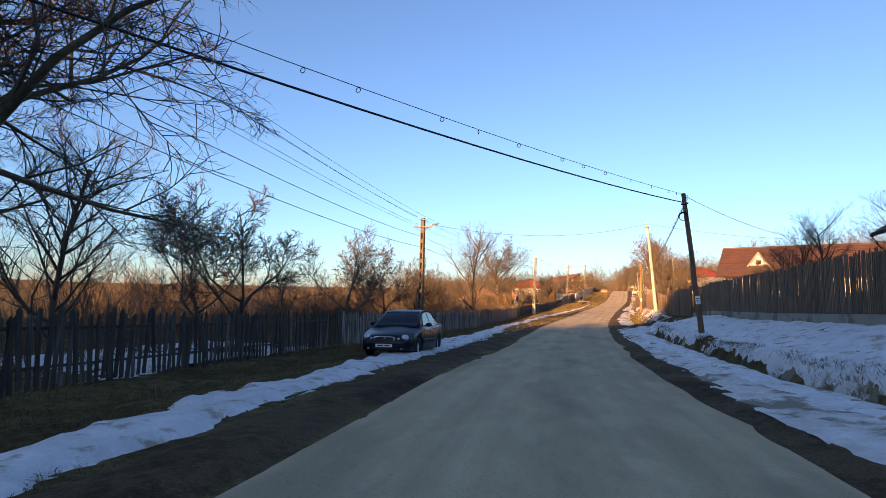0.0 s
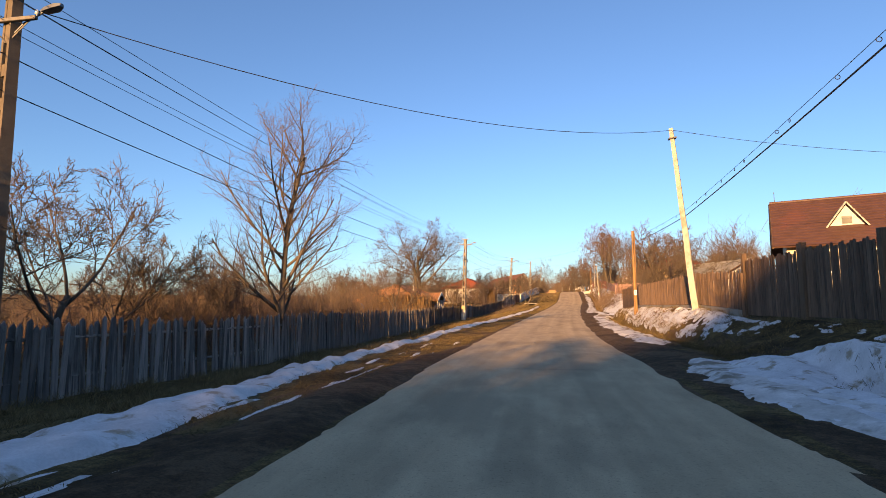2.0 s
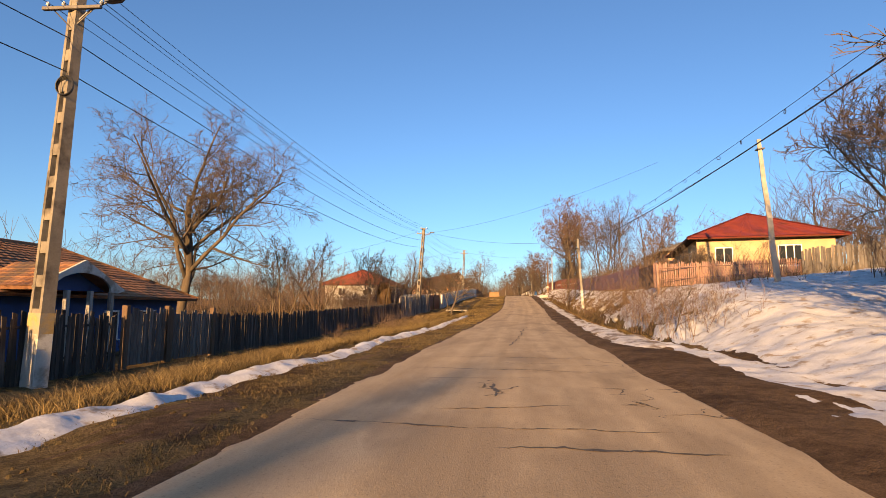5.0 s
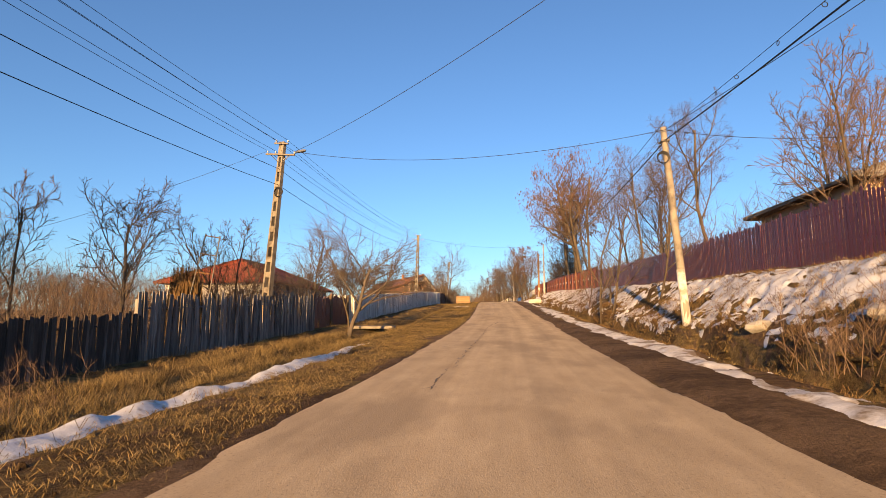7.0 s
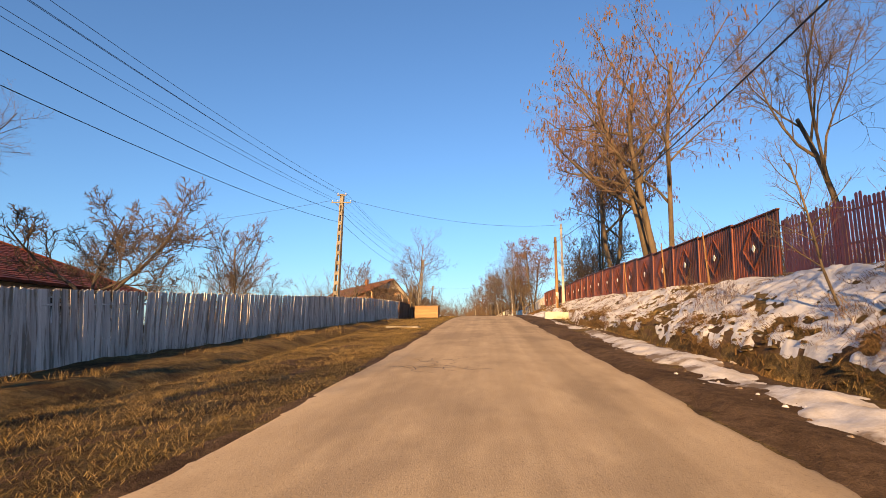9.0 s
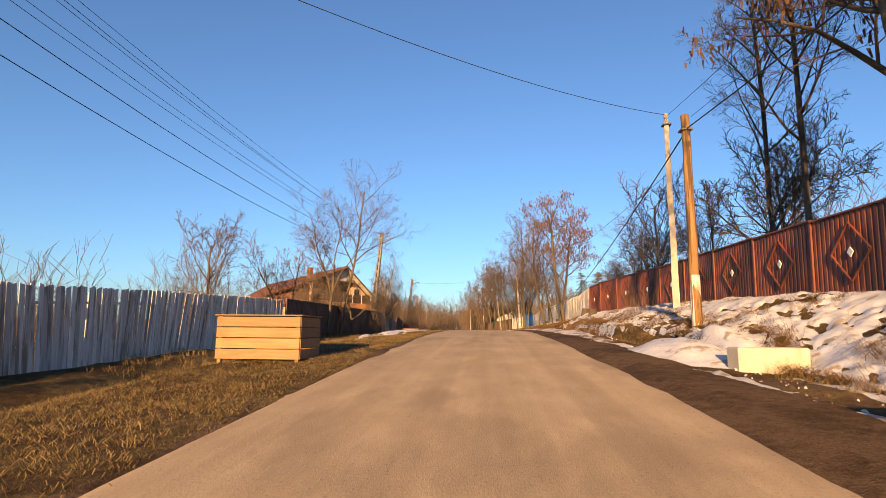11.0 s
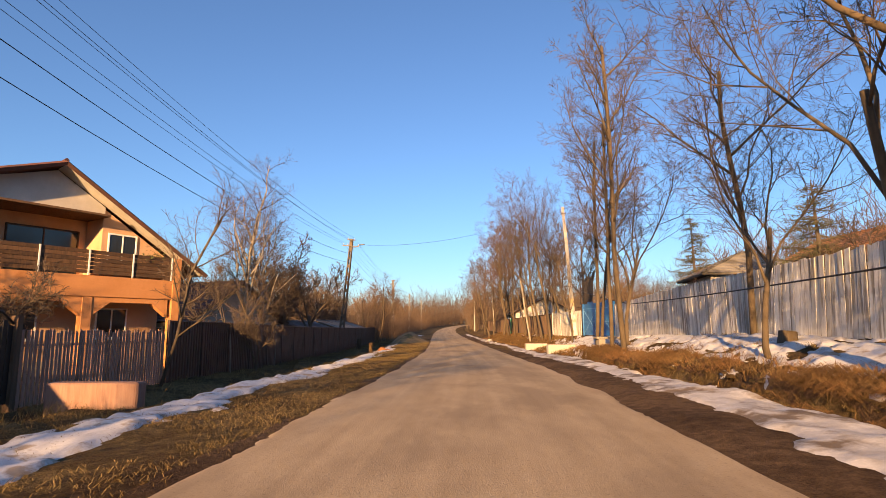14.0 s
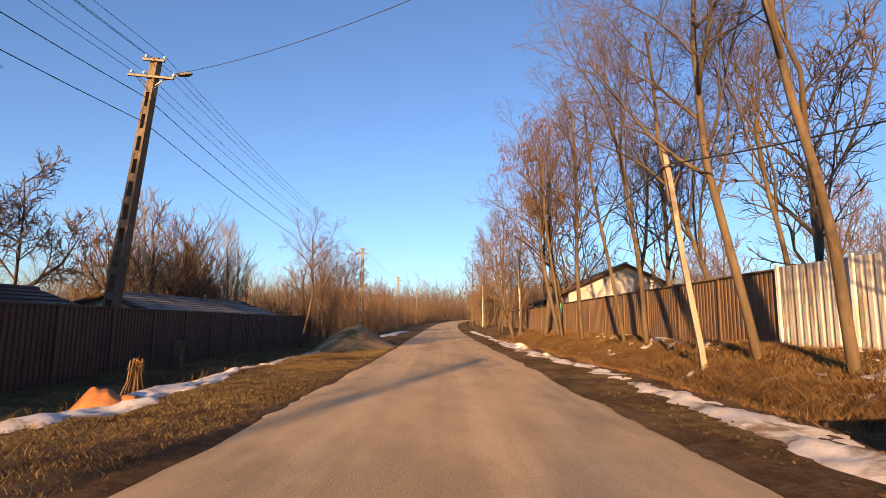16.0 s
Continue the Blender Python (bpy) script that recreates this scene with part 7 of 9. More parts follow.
# blue cottage with an old tiled roof and a porch
bh = house("low blue cottage with an old tiled hip roof and a porch", -19.6, 95.2, 2, 7.0, 13.5, 2.9, 4.9, MAT["plaster_blue"], MAT["old_tile"], "hip", 0.7, 0.6,
           [("+x", -4.8, 1.7, 1.0, 1.15, 1), ("+x", 4.6, 1.7, 1.0, 1.15, 1), ("-y", -1.5, 1.7, 1.0, 1.15, 1), ("-y", 1.6, 1.7, 1.0, 1.15, 1), ("+x", 2.4, 1.7, 0.8, 1.15, 1)], base=-1.25, wave=0.24, course=0.33)
PY = -1.2
for q in (-1, 1):
    part("porch_roof", roof_patch((5.2, PY + q * 1.95, 3.0), (3.0, PY + q * 1.95, 3.0), (2.6, PY, 3.9), (5.2, PY, 3.9), 0.24, 0.33), MAT["old_tile"], bh)
o = [(-2.0, 3.0), (-1.6, 2.9)] + [(-1.25 * math.cos(math.pi * k / 12), 2.92 + 0.62 * math.sin(math.pi * k / 12)) for k in range(13)] + [(1.6, 2.9), (2.0, 3.0), (0, 3.98)]
part("porch_gable", Shape().prism(o, -5.28, -5.2, pose(0, PY, 0, 0, 0, 90)), MAT["whitewash"], bh, "pale arched porch gable board")
part("porch_back", Shape().prism([(-1.8, 2.95), (1.8, 2.95), (0, 3.8)], -4.6, -4.5, pose(0, PY, 0, 0, 0, 90)), MAT["plaster_blue"], bh)
for yy in (-1.5, -0.5, 0.5, 1.5):
    part("porch_post", Shape().box(5.0, PY + yy - 0.07, -0.6, 5.16, PY + yy + 0.07, 2.95, 0.01), MAT["white_wood"], bh)
part("porch_rail", Shape().box(5.02, PY - 1.5, 0.95, 5.14, PY + 1.5, 1.05, 0.01), MAT["plaster_blue"], bh)
part("porch_floor", Shape().box(3.5, PY - 1.8, -0.6, 5.25, PY + 1.8, 0.3, 0.02), MAT["dull_concrete"], bh)
part("flue_pipe", Shape().tube([(1.6, -1.2, 3.3), (1.6, -1.2, 5.4)], 0.08, 8), MAT["whitewash"], bh, "white metal flue pipe")
# shed roof beside it, behind reeds
house("small tiled outbuilding beside the cottage", -17.5, 86.8, 4, 3.6, 5.0, 1.9, 2.9, MAT["plaster_white"], MAT["old_tile"], "gable", 0.4, 0.3, [("+x", 0.5, 1.2, 0.6, 0.5, 0)], base=-1.1)
# brown-roofed house on the right with a dormer
h1 = house("cream house with a dark brown metal roof and small dormer", 24.4, 67.1, 73.6, 8.6, 18.0, 3.83, 6.78, MAT["plaster_cream"], MAT["brown_roof"], "gable", 0.7, 0.7,
           [("-x", 7.2, 2.4, 1.3, 1.3, 1), ("-x", 4.2, 2.4, 1.3, 1.3, 1), ("-x", 0.5, 2.4, 1.3, 1.3, 1), ("-x", -4.0, 2.4, 1.3, 1.3, 1), ("+y", 0, 2.4, 1.3, 1.3, 1)], base=1.5, wave=0.19, course=0.35)
DX, DY = -3.25, 5.8
part("dormer_front", Shape().prism([(-0.85, 0), (0.85, 0), (0, 1.25)], 0, 0.06, pose(DX, DY, 4.6, 0, 0, -90)), MAT["plaster_white"], h1, "white triangular dormer front")
part("dormer_pane", Shape().box(-0.25, -0.03, 0.1, 0.25, -0.005, 0.55, 0, pose(DX, DY, 4.6, 0, 0, -90)), MAT["glass"], h1)
for q in (-1, 1):
    part("dormer_roof", roof_patch((DX - 0.15, DY + q * 1.05, 4.5), (DX + 0.2, DY + q * 1.05, 4.5), (-1.06, DY, 6.02), (DX - 0.15, DY, 6.02), 0.19, 0.35), MAT["brown_roof"], h1)
    part("dormer_trim", Shape().tube([(DX - 0.15, DY + q * 1.05, 4.5), (DX - 0.15, DY, 6.02)], 0.06, 4), MAT["white_wood"], h1)
part("weather_vane", Shape().tube([(0, 9.4, 6.75), (0, 9.4, 7.6)], 0.02, 5).tube([(-0.2, 9.4, 7.4), (0.25, 9.4, 7.4)], 0.018, 5).torus((0.1, 9.4, 7.5), 0.1, 0.015, "y", 10, 4), MAT["steel"], h1)
# teal-gabled shed seen at the very start
sh = house("brown shed with a teal gable behind the slatted fence", 14.2, 21.6, 0, 4.2, 5.0, 3.6, 5.0, MAT["brown_wood"], MAT["brown_roof"], "gable", 0.5, 0.6, [("-x", 0.5, 2.4, 0.8, 0.9, 1)], base=1.3)
part("teal_gable", Shape().prism([(-2.1, 3.55), (2.1, 3.55), (0, 4.85)], -2.62, -2.56), MAT["teal_paint"], sh, "teal painted gable boards")
part("corner_post", Shape().box(-2.35, -2.75, -1, -2.2, -2.6, 3.5, 0.01), MAT["lime"], sh, "pale corner post")
# tan cottage and barn behind the trees on the right
house("small tan cottage with a grey roof", 17.0, 92.0, 25, 6.0, 8.0, 2.3, 3.9, MAT["plaster_white"], MAT["grey_roof"], "gable", 0.4, 0.5, [("-y", 0, 1.4, 1.0, 1.0, 1), ("-x", 1.5, 1.4, 1.0, 1.0, 1)], base=1.6)
# yellow house with red hip roof
house("yellow house with a red metal hip roof above a snowy yard", 18.2, 126.0, -8, 8.8, 13.5, 3.3, 5.6, MAT["plaster_yellow"], MAT["red_metal"], "hip", 0.7, 0.7,
      [("-y", -2.6, 1.9, 1.2, 1.3, 1), ("-y", 1.6, 1.9, 1.5, 1.5, 2), ("-x", -3.8, 1.9, 1.2, 1.3, 1), ("-x", 0.0, 1.9, 1.2, 1.3, 1), ("-x", 3.8, 1.9, 1.2, 1.3, 1)], base=2.7, wave=0.2)
# house half hidden above the maroon fence
house("cream house with a grey roof behind the maroon fence", 18.6, 141.0, 0, 7.5, 9.0, 3.4, 5.0, MAT["plaster_peach"], MAT["grey_roof"], "hip", 0.7, 0.7, [("-x", 0, 2, 1.3, 1.3, 1), ("-y", -1, 2, 1.3, 1.3, 1)], base=3.0)
# left, red-roofed house behind the white fence
house("low white house with a red tiled hip roof", -25.2, 166.0, 2, 9.5, 17.0, 2.9, 5.35, MAT["plaster_white"], MAT["red_tile"], "hip", 0.7, 0.7,
      [("+x", -5, 1.7, 1.2, 1.2, 1), ("+x", -1, 1.7, 1.2, 1.2, 1), ("+x", 3, 1.7, 1.2, 1.2, 1), ("-y", -2, 1.7, 1.2, 1.2, 1), ("-y", 2, 1.7, 1.2, 1.2, 1)], base=-0.4, wave=0.24)

# orange house: the gable with its balcony faces the road; y runs back from it
h3 = thing("house", "peach and orange house with balcony, arches and brown roof", "house", Matrix.Translation(over(-17.0, 246.3, 0)) @ pose(0, 0, 0, 0, 0, 65))
ORANGE, PEACH = MAT["plaster_orange"], MAT["plaster_peach"]


def loft(front, rear, y0, y1):
    """A solid between two outlines of (x, z)."""
    n = len(front)
    v = [(x, y0, z) for x, z in front] + [(x, y1, z) for x, z in rear]
    return Shape().add(v, [tuple(range(n)), tuple(range(2 * n - 1, n - 1, -1))] + [(i, i + n, (i + 1) % n + n, (i + 1) % n) for i in range(n)])


part("wall", Shape().box(-5.6, 1.6, 0.0, 5.4, 14.0, 3.3, 0.01), PEACH, h3)
part("upper_wall", loft([(-5.6, 3.302), (5.4, 3.302), (5.4, 4.55), (0, 7.9), (-5.5, 5.6)], [(-5.3, 3.302), (5.4, 3.302), (5.4, 4.3), (0, 6.1), (-5.3, 3.35)], 2.0, 14.0), PEACH, h3)
part("side_wall", Shape().prism([(2.0, 3.302), (5.4, 3.302), (5.4, 4.55), (2.0, 6.7)], 0.55, 1.998), PEACH, h3)
part("pediment", Shape().prism([(-4.9, 6.36), (2.0, 6.36), (2.0, 6.75), (0.0, 8.0)], 0.45, 0.62), MAT["plaster_white"], h3, "pale triangular gable above the loggia")
part("loggia_ceiling", Shape().box(-5.2, -0.1, 6.26, 2.0, 2.0, 6.355, 0.01), MAT["brown_wood"], h3, "brown boarded loggia ceiling")
part("plinth", Shape().box(-5.7, 1.55, -1.5, 5.5, 14.05, -0.002, 0.01), MAT["dull_concrete"], h3)
part("roof", roof_patch((6.75, 14.6, 4.0), (6.75, -0.25, 4.05), (0, -0.25, 8.28), (0, 14.6, 6.35), 0.19, 0.36), MAT["brown_roof"], h3)
part("roof", roof_patch((-6.9, -0.25, 5.77), (-6.6, 14.6, 3.0), (0, 14.6, 6.35), (0, -0.25, 8.28), 0.19, 0.36), MAT["faded_roof"], h3, "red-brown sheet roof slope")
part("roof", roof_patch((-6.55, 14.7, 2.95), (-6.35, 1.75, 3.2), (-5.0, 1.75, 6.0), (-6.2, 14.6, 3.2), 0.19, 0.36), MAT["faded_roof"], h3, "red-brown sheet roof slope")
part("ridge_cap", Shape().tube([(0, -0.25, 8.32), (0, 14.6, 6.39)], 0.09, 8), MAT["brown_roof"], h3)
part("bargeboard", Shape().tube([(6.75, -0.27, 3.98), (0, -0.27, 8.2)], 0.11, 4), MAT["brown_roof"], h3)
part("bargeboard", Shape().tube([(-6.9, -0.27, 5.69), (0, -0.27, 8.2)], 0.11, 4), MAT["faded_roof"], h3)
part("soffit", Shape().add([(6.6, -0.2, 3.98), (0, -0.2, 8.12), (0, 0.5, 8.05), (6.6, 0.5, 3.98)], [(0, 1, 2, 3)]), MAT["plaster_white"], h3)
part("chimney", Shape().box(-0.85, 5.5, 6.4, -0.3, 6.05, 8.3, 0.015), MAT["brick"], h3, "brick chimney")
part("chimney_cap", Shape().box(-0.92, 5.43, 8.302, -0.23, 6.12, 8.42, 0.015), MAT["brick"], h3, "brick chimney cap")
part("balcony_slab", Shape().box(-6.3, -0.05, 3.3, 5.3, 1.998, 3.5, 0.02), ORANGE, h3, "orange balcony slab")
part("fascia", Shape().box(-6.35, -0.18, 2.72, 5.35, -0.06, 3.62, 0.015), ORANGE, h3, "orange balcony edge")
part("fascia", Shape().box(-6.35, -0.058, 2.72, -6.23, 2.0, 3.62, 0.015), ORANGE, h3, "orange balcony edge")
for z in (3.70, 3.87, 4.04, 4.21, 4.38, 4.55):
    part("balcony_rail", Shape().box(-6.3, -0.15, z, 5.0, -0.11, z + 0.158, 0.006), MAT["brown_wood"], h3, "brown timber balcony rail")
    part("balcony_rail", Shape().box(-6.3, -0.105, z, -6.26, 2.0, z + 0.158, 0.006), MAT["brown_wood"], h3, "brown timber balcony rail")
for k in range(7):
    part("balcony_post", Shape().box(-6.2 + k * 1.85, -0.2, 3.62, -6.14 + k * 1.85, -0.152, 4.72, 0.006), MAT["white_metal"], h3, "pale metal balcony post")
part("end_panel", Shape().box(4.55, -0.148, 3.62, 4.998, -0.02, 4.72, 0.01), MAT["brown_wood"], h3, "brown boarded balcony end")
part("corner_pillar", Shape().box(5.0, -0.22, -1.2, 5.4, 0.2, 4.7, 0.015), ORANGE, h3, "orange corner pillar")
part("corner_pillar", Shape().box(-6.35, -0.2, 3.63, -6.05, 0.1, 5.85, 0.015), PEACH, h3)
PX = (-6.2, -2.45, 1.3, 5.05)
for x in PX[:3]:
    part("arch_pillar", Shape().box(x - 0.2, -0.15, -1.2, x + 0.2, 0.25, 2.72, 0.015), ORANGE, h3, "orange pillar")
for x0, x1 in zip(PX, PX[1:]):
    x0, x1 = x0 + 0.2, x1 - 0.2
    o = [(x0, 2.72), (x0, 1.9), (x0 + 0.75, 2.5), (x1 - 0.75, 2.5), (x1, 1.9), (x1, 2.72)]
    part("arch", Shape().prism(o, -0.12, 0.2), ORANGE, h3, "orange chamfered arch between pillars")
for x, z, w, hh, bars in ((-4.6, 4.5, 1.0, 2.0, 0), (0.3, 4.75, 2.8, 2.0, 1)):
    window(h3, pose(x, 2.0, z), w, hh, bars, MAT["brown_wood"], False)
window(h3, pose(2.9, 0.55, 5.0), 1.3, 1.3, 1)
for x, w in ((-4.2, 1.4), (-0.6, 1.6), (3.2, 1.4)):
    window(h3, pose(x, 1.6, 1.6), w, 1.4, 1)
for yy in (4.0, 7.5, 11.0):
    window(h3, pose(-5.6, yy, 1.9, 0, 0, -90), 1.2, 1.3, 1)
bush = Shape()
rs = random.Random(77)
for k in range(260):
    q = Vector((rs.gauss(0, 0.3), rs.gauss(0, 0.18), rs.gauss(0.3, 0.18)))
    e1, e2 = (Vector((rs.gauss(0, 1), rs.gauss(0, 1), rs.gauss(0, 1))).normalized() * 0.1 for _ in "ab")
    bush.add([q, q + e1, q + e1 + e2 * 0.5, q + e2 * 0.5], [(0, 1, 2, 3)])
pot = thing("potted_plant", "leafy green plant trailing over the balcony rail", "plant", h3.matrix_basis @ pose(4.1, 0.1, 4.3))
part("foliage", bush, MAT["leaf"], pot)
part("pot", Shape().tube([(0, 0, -0.3), (0, 0, 0.15)], [0.16, 0.22], 10), MAT["brick"], pot, "clay pot")
house("white house with a dark roof behind the metal fence", -19.0, 261.2, 75, 7.8, 9.0, 2.7, 4.95, MAT["plaster_white"], MAT["brown_roof"], "gable", 0.6, 0.6, [("-y", -1.2, 1.5, 1.0, 1.1, 1), ("-x", -2.0, 1.5, 1.0, 1.1, 1)], base=-0.4, gable_mat=MAT["plaster_white"])
house("low lean-to with a dark roof beside the white house", -22.0, 257.6, 75, 4.0, 6.0, 2.2, 3.2, MAT["plaster_white"], MAT["brown_roof"], "gable", 0.4, 0.4, [("-x", 0, 1.2, 0.8, 0.8, 0)], base=-0.4)
house("low shed with a dark sheet roof behind the fence", -13.2, 269.0, 4, 3.0, 9.0, 2.0, 2.5, MAT["shaded_wood"], MAT["brown_roof"], "gable", 0.3, 0.3, [], base=-0.4)
house("long low shed with a pale sheet roof", -13.6, 285.5, 4, 4.0, 13.0, 2.1, 2.75, MAT["plaster_white"], MAT["grey_roof"], "gable", 0.4, 0.4, [("-y", 0, 1.2, 0.8, 0.8, 0)], base=-0.4)
# right, beyond the blue gate
house("tan gabled house behind the white wall", 18.6, 277.0, 8, 4.6, 7.0, 2.7, 3.9, MAT["plaster_cream"], MAT["brown_roof"], "gable", 0.5, 0.8, [("-y", -1.2, 1.8, 1.0, 1.1, 1), ("-x", 0, 1.8, 1.0, 1.1, 1)], base=0.6, gable_mat=MAT["plaster_peach"])
house("long low building with a grey roof behind the trees", 12.4, 306.0, 3, 7.0, 24.0, 3.0, 4.6, MAT["plaster_white"], MAT["grey_roof"], "gable", 0.5, 0.5, [("-x", -8, 1.8, 1.2, 1.2, 1), ("-x", -4, 1.8, 1.2, 1.2, 1), ("-x", 0, 1.8, 1.2, 1.2, 1), ("-x", 4, 1.8, 1.2, 1.2, 1)], base=0.6)
house("house with an orange tiled roof behind the white boards", 24.6, 261.0, 5, 7.5, 9.5, 3.0, 5.0, MAT["plaster_white"], MAT["old_tile"], "gable", 0.6, 0.6, [("-x", 0, 1.8, 1.2, 1.2, 1), ("-y", 0, 1.8, 1.2, 1.2, 1)], base=2.3)
house("pale house under bushes behind the boards", 18.5, 264.0, -5, 5.4, 6.0, 2.9, 4.4, MAT["plaster_white"], MAT["grey_roof"], "hip", 0.6, 0.6, [("-y", -1.6, 1.8, 1.2, 1.2, 1), ("-x", 0, 1.8, 1.2, 1.2, 1), ("-y", 1.2, 1.8, 1.2, 1.2, 1)], base=2.0)


# ---- the parked car ----
def ellipsoid(s, c, r, nu=14, nv=8, m=None):
    v, f = [], []
    for j in range(nv + 1):
        b = math.pi * j / nv - math.pi / 2
        for i in range(nu):
            a = 2 * math.pi * i / nu
            v.append((c[0] + r[0] * math.cos(b) * math.cos(a), c[1] + r[1] * math.cos(b) * math.sin(a), c[2] + r[2] * math.sin(b)))
    for j in range(nv):
        for i in range(nu):
            f.append((j * nu + i, j * nu + (i + 1) % nu, (j + 1) * nu + (i + 1) % nu, (j + 1) * nu + i))
    return s.add(v, f, m)


def paint_material():
    m, nt, b = nodes_of("car_paint")
    b.inputs["Base Color"].default_value = (0.006, 0.012, 0.02, 1)
    b.inputs["Roughness"].default_value = 0.28
    b.inputs["Coat Weight"].default_value = 0.12
    b.inputs["Specular IOR Level"].default_value = 0.22
    b.inputs["Coat Roughness"].default_value = 0.06
    n = node(nt, "ShaderNodeTexNoise", Scale=3.0, Detail=6.0)
    tc = nt.nodes.new("ShaderNodeTexCoord")
    nt.links.new(tc.outputs["Object"], n.inputs["Vector"])
    r = nt.nodes.new("ShaderNodeMapRange")
    r.inputs[3].default_value, r.inputs[4].default_value = 0.2, 0.5
    nt.links.new(n.outputs[0], r.inputs[0])
    nt.links.new(r.outputs[0], b.inputs["Roughness"])
    return m


def plain(name, c, rough, metal=0.0, spec=0.5):
    m, nt, b = nodes_of(name)
    b.inputs["Base Color"].default_value = rgb(c)
    b.inputs["Roughness"].default_value, b.inputs["Metallic"].default_value, b.inputs["Specular IOR Level"].default_value = rough, metal, spec
    return m


MAT["car_paint"], MAT["chrome"] = paint_material(), plain("chrome", (0.75, 0.75, 0.76), 0.12, 1.0)
MAT["car_glass"], MAT["rubber"] = plain("car_glass", (0.01, 0.022, 0.028), 0.08, 0.0, 0.35), surface("rubber", (0.012, 0.012, 0.012), (0.03, 0.028, 0.026), 8, 0.9, 0.3, 40)
MAT["alloy"], MAT["lens"] = plain("alloy", (0.72, 0.71, 0.69), 0.4, 0.3), plain("lens", (0.5, 0.52, 0.53), 0.08, 0.2, 0.9)
MAT["plate"], MAT["tail_red"], MAT["black_plastic"] = plain("plate", (0.75, 0.75, 0.72), 0.5), plain("tail_red", (0.25, 0.01, 0.01), 0.15), plain("black_plastic", (0.012, 0.012, 0.013), 0.5)


def build_car(m):
    """A saloon: x runs back from the front bumper, y across, z up."""
    car = thing("parked_car", "dark blue-black saloon car parked in old snow beside the road", "car", m)
    wheels = (0.87, 3.46)
    lo = table([(0, 0.36), (0.12, 0.22), (0.6, 0.20), (3.9, 0.22), (4.35, 0.30), (4.47, 0.40)])
    wide = table([(0, 0.52), (0.05, 0.64), (0.18, 0.76), (0.45, 0.835), (0.9, 0.865), (1.6, 0.87), (3.2, 0.87), (3.8, 0.85), (4.2, 0.79), (4.4, 0.70), (4.47, 0.58)])
    top = table([(0, 0.52), (0.05, 0.60), (0.16, 0.68), (0.5, 0.77), (1.1, 0.91), (1.3, 0.945), (2.2, 0.955), (3.5, 0.99), (3.75, 1.03), (4.2, 1.01), (4.4, 0.95), (4.47, 0.72)])
    xs = sorted(set(np.round(np.concatenate([np.linspace(0, 0.5, 9), np.linspace(0.5, 4.0, 50), np.linspace(4.0, 4.47, 9)]), 3)))
    s, ring = Shape(), 13
    for x in xs:
        b, w, t = float(lo(x)), float(wide(x)), float(top(x))
        arch = b
        for c in wheels:
            if abs(x - c) < 0.36:
                arch = max(arch, 0.31 + math.sqrt(0.36 ** 2 - (x - c) ** 2))
        arch = min(arch, t - 0.14)
        half = [(min(0.62, w - 0.1), b), (min(0.62, w - 0.1) + 0.001, arch), (w * 0.985, arch), (w, max(arch + 0.01, 0.30 + 0.5 * (t - 0.3))), (w * 0.985, max(arch + 0.03, t - 0.10)), (w * 0.94, t - 0.025)]
        sec = [(-y, z) for y, z in half] + [(0, t + 0.03)] + [(y, z) for y, z in half[::-1]]
        s.v += [(x, y, z) for y, z in sec]
    n = len(xs)
    s.f += [(i * ring + k, (i + 1) * ring + k, (i + 1) * ring + k + 1, i * ring + k + 1) for i in range(n - 1) for k in range(ring - 1)]
    s.f += [(i * ring, i * ring + ring - 1, (i + 1) * ring + ring - 1, (i + 1) * ring) for i in range(n - 1)]
    s.f += [tuple(range(ring)), tuple(range((n - 1) * ring, n * ring))[::-1]]
    body = part("body", s, MAT["car_paint"], car, "glossy blue-black paintwork", soft=True)
    roofline = [(1.10, 0.90), (1.40, 1.11), (1.68, 1.29), (1.92, 1.40), (2.20, 1.45), (2.55, 1.465), (2.85, 1.445), (3.12, 1.38), (3.40, 1.24), (3.66, 1.08), (3.85, 0.98)]

    def w_at(z):
        return 0.815 - (z - 0.9) * 0.40

    s = Shape()
    for x, z in roofline:
        s.v += [(x, -w_at(z), z), (x, -w_at(z) * 0.8, z + 0.02), (x, w_at(z) * 0.8, z + 0.02), (x, w_at(z), z)]
    k = len(roofline)
    s.f += [(4 * i + j, 4 * i + 4 + j, 4 * i + 5 + j, 4 * i + 1 + j) for i in range(k - 1) for j in range(3)]
    base_l = len(s.v)
    s.v += [(x, -w_at(0.9), 0.88) for x, z in roofline] + [(x, w_at(0.9), 0.88) for x, z in roofline]
    for i in range(k - 1):
        s.f += [(4 * i, 4 * i + 4, base_l + i + 1, base_l + i), (4 * i + 3, 4 * i + 7, base_l + k + i + 1, base_l + k + i)]
    part("cabin", s, MAT["car_paint"], car, "rounded roof and pillars", soft=True)

    def pane(name, pts, out):
        v = [Vector(p) + Vector(out) for p in pts]
        part(name, Shape().add(v, [tuple(range(len(v)))]), MAT["car_glass"], car, "dark tinted car window")

    for q in (-1, 1):
        def side(x, z):
            return (x, q * (w_at(z) + 0.006), z)
        pane("front_side_window", [side(1.52, 0.955), side(2.42, 0.965), side(2.42, 1.40), side(2.05, 1.375), side(1.80, 1.27)], (0, 0, 0))
        pane("rear_side_window", [side(2.50, 0.965), side(3.22, 0.99), side(3.22, 1.20), side(3.05, 1.35), side(2.80, 1.395), side(2.50, 1.405)], (0, 0, 0))
        pane("quarter_window", [side(3.28, 0.995), side(3.55, 1.01), side(3.30, 1.19)], (0, 0, 0))
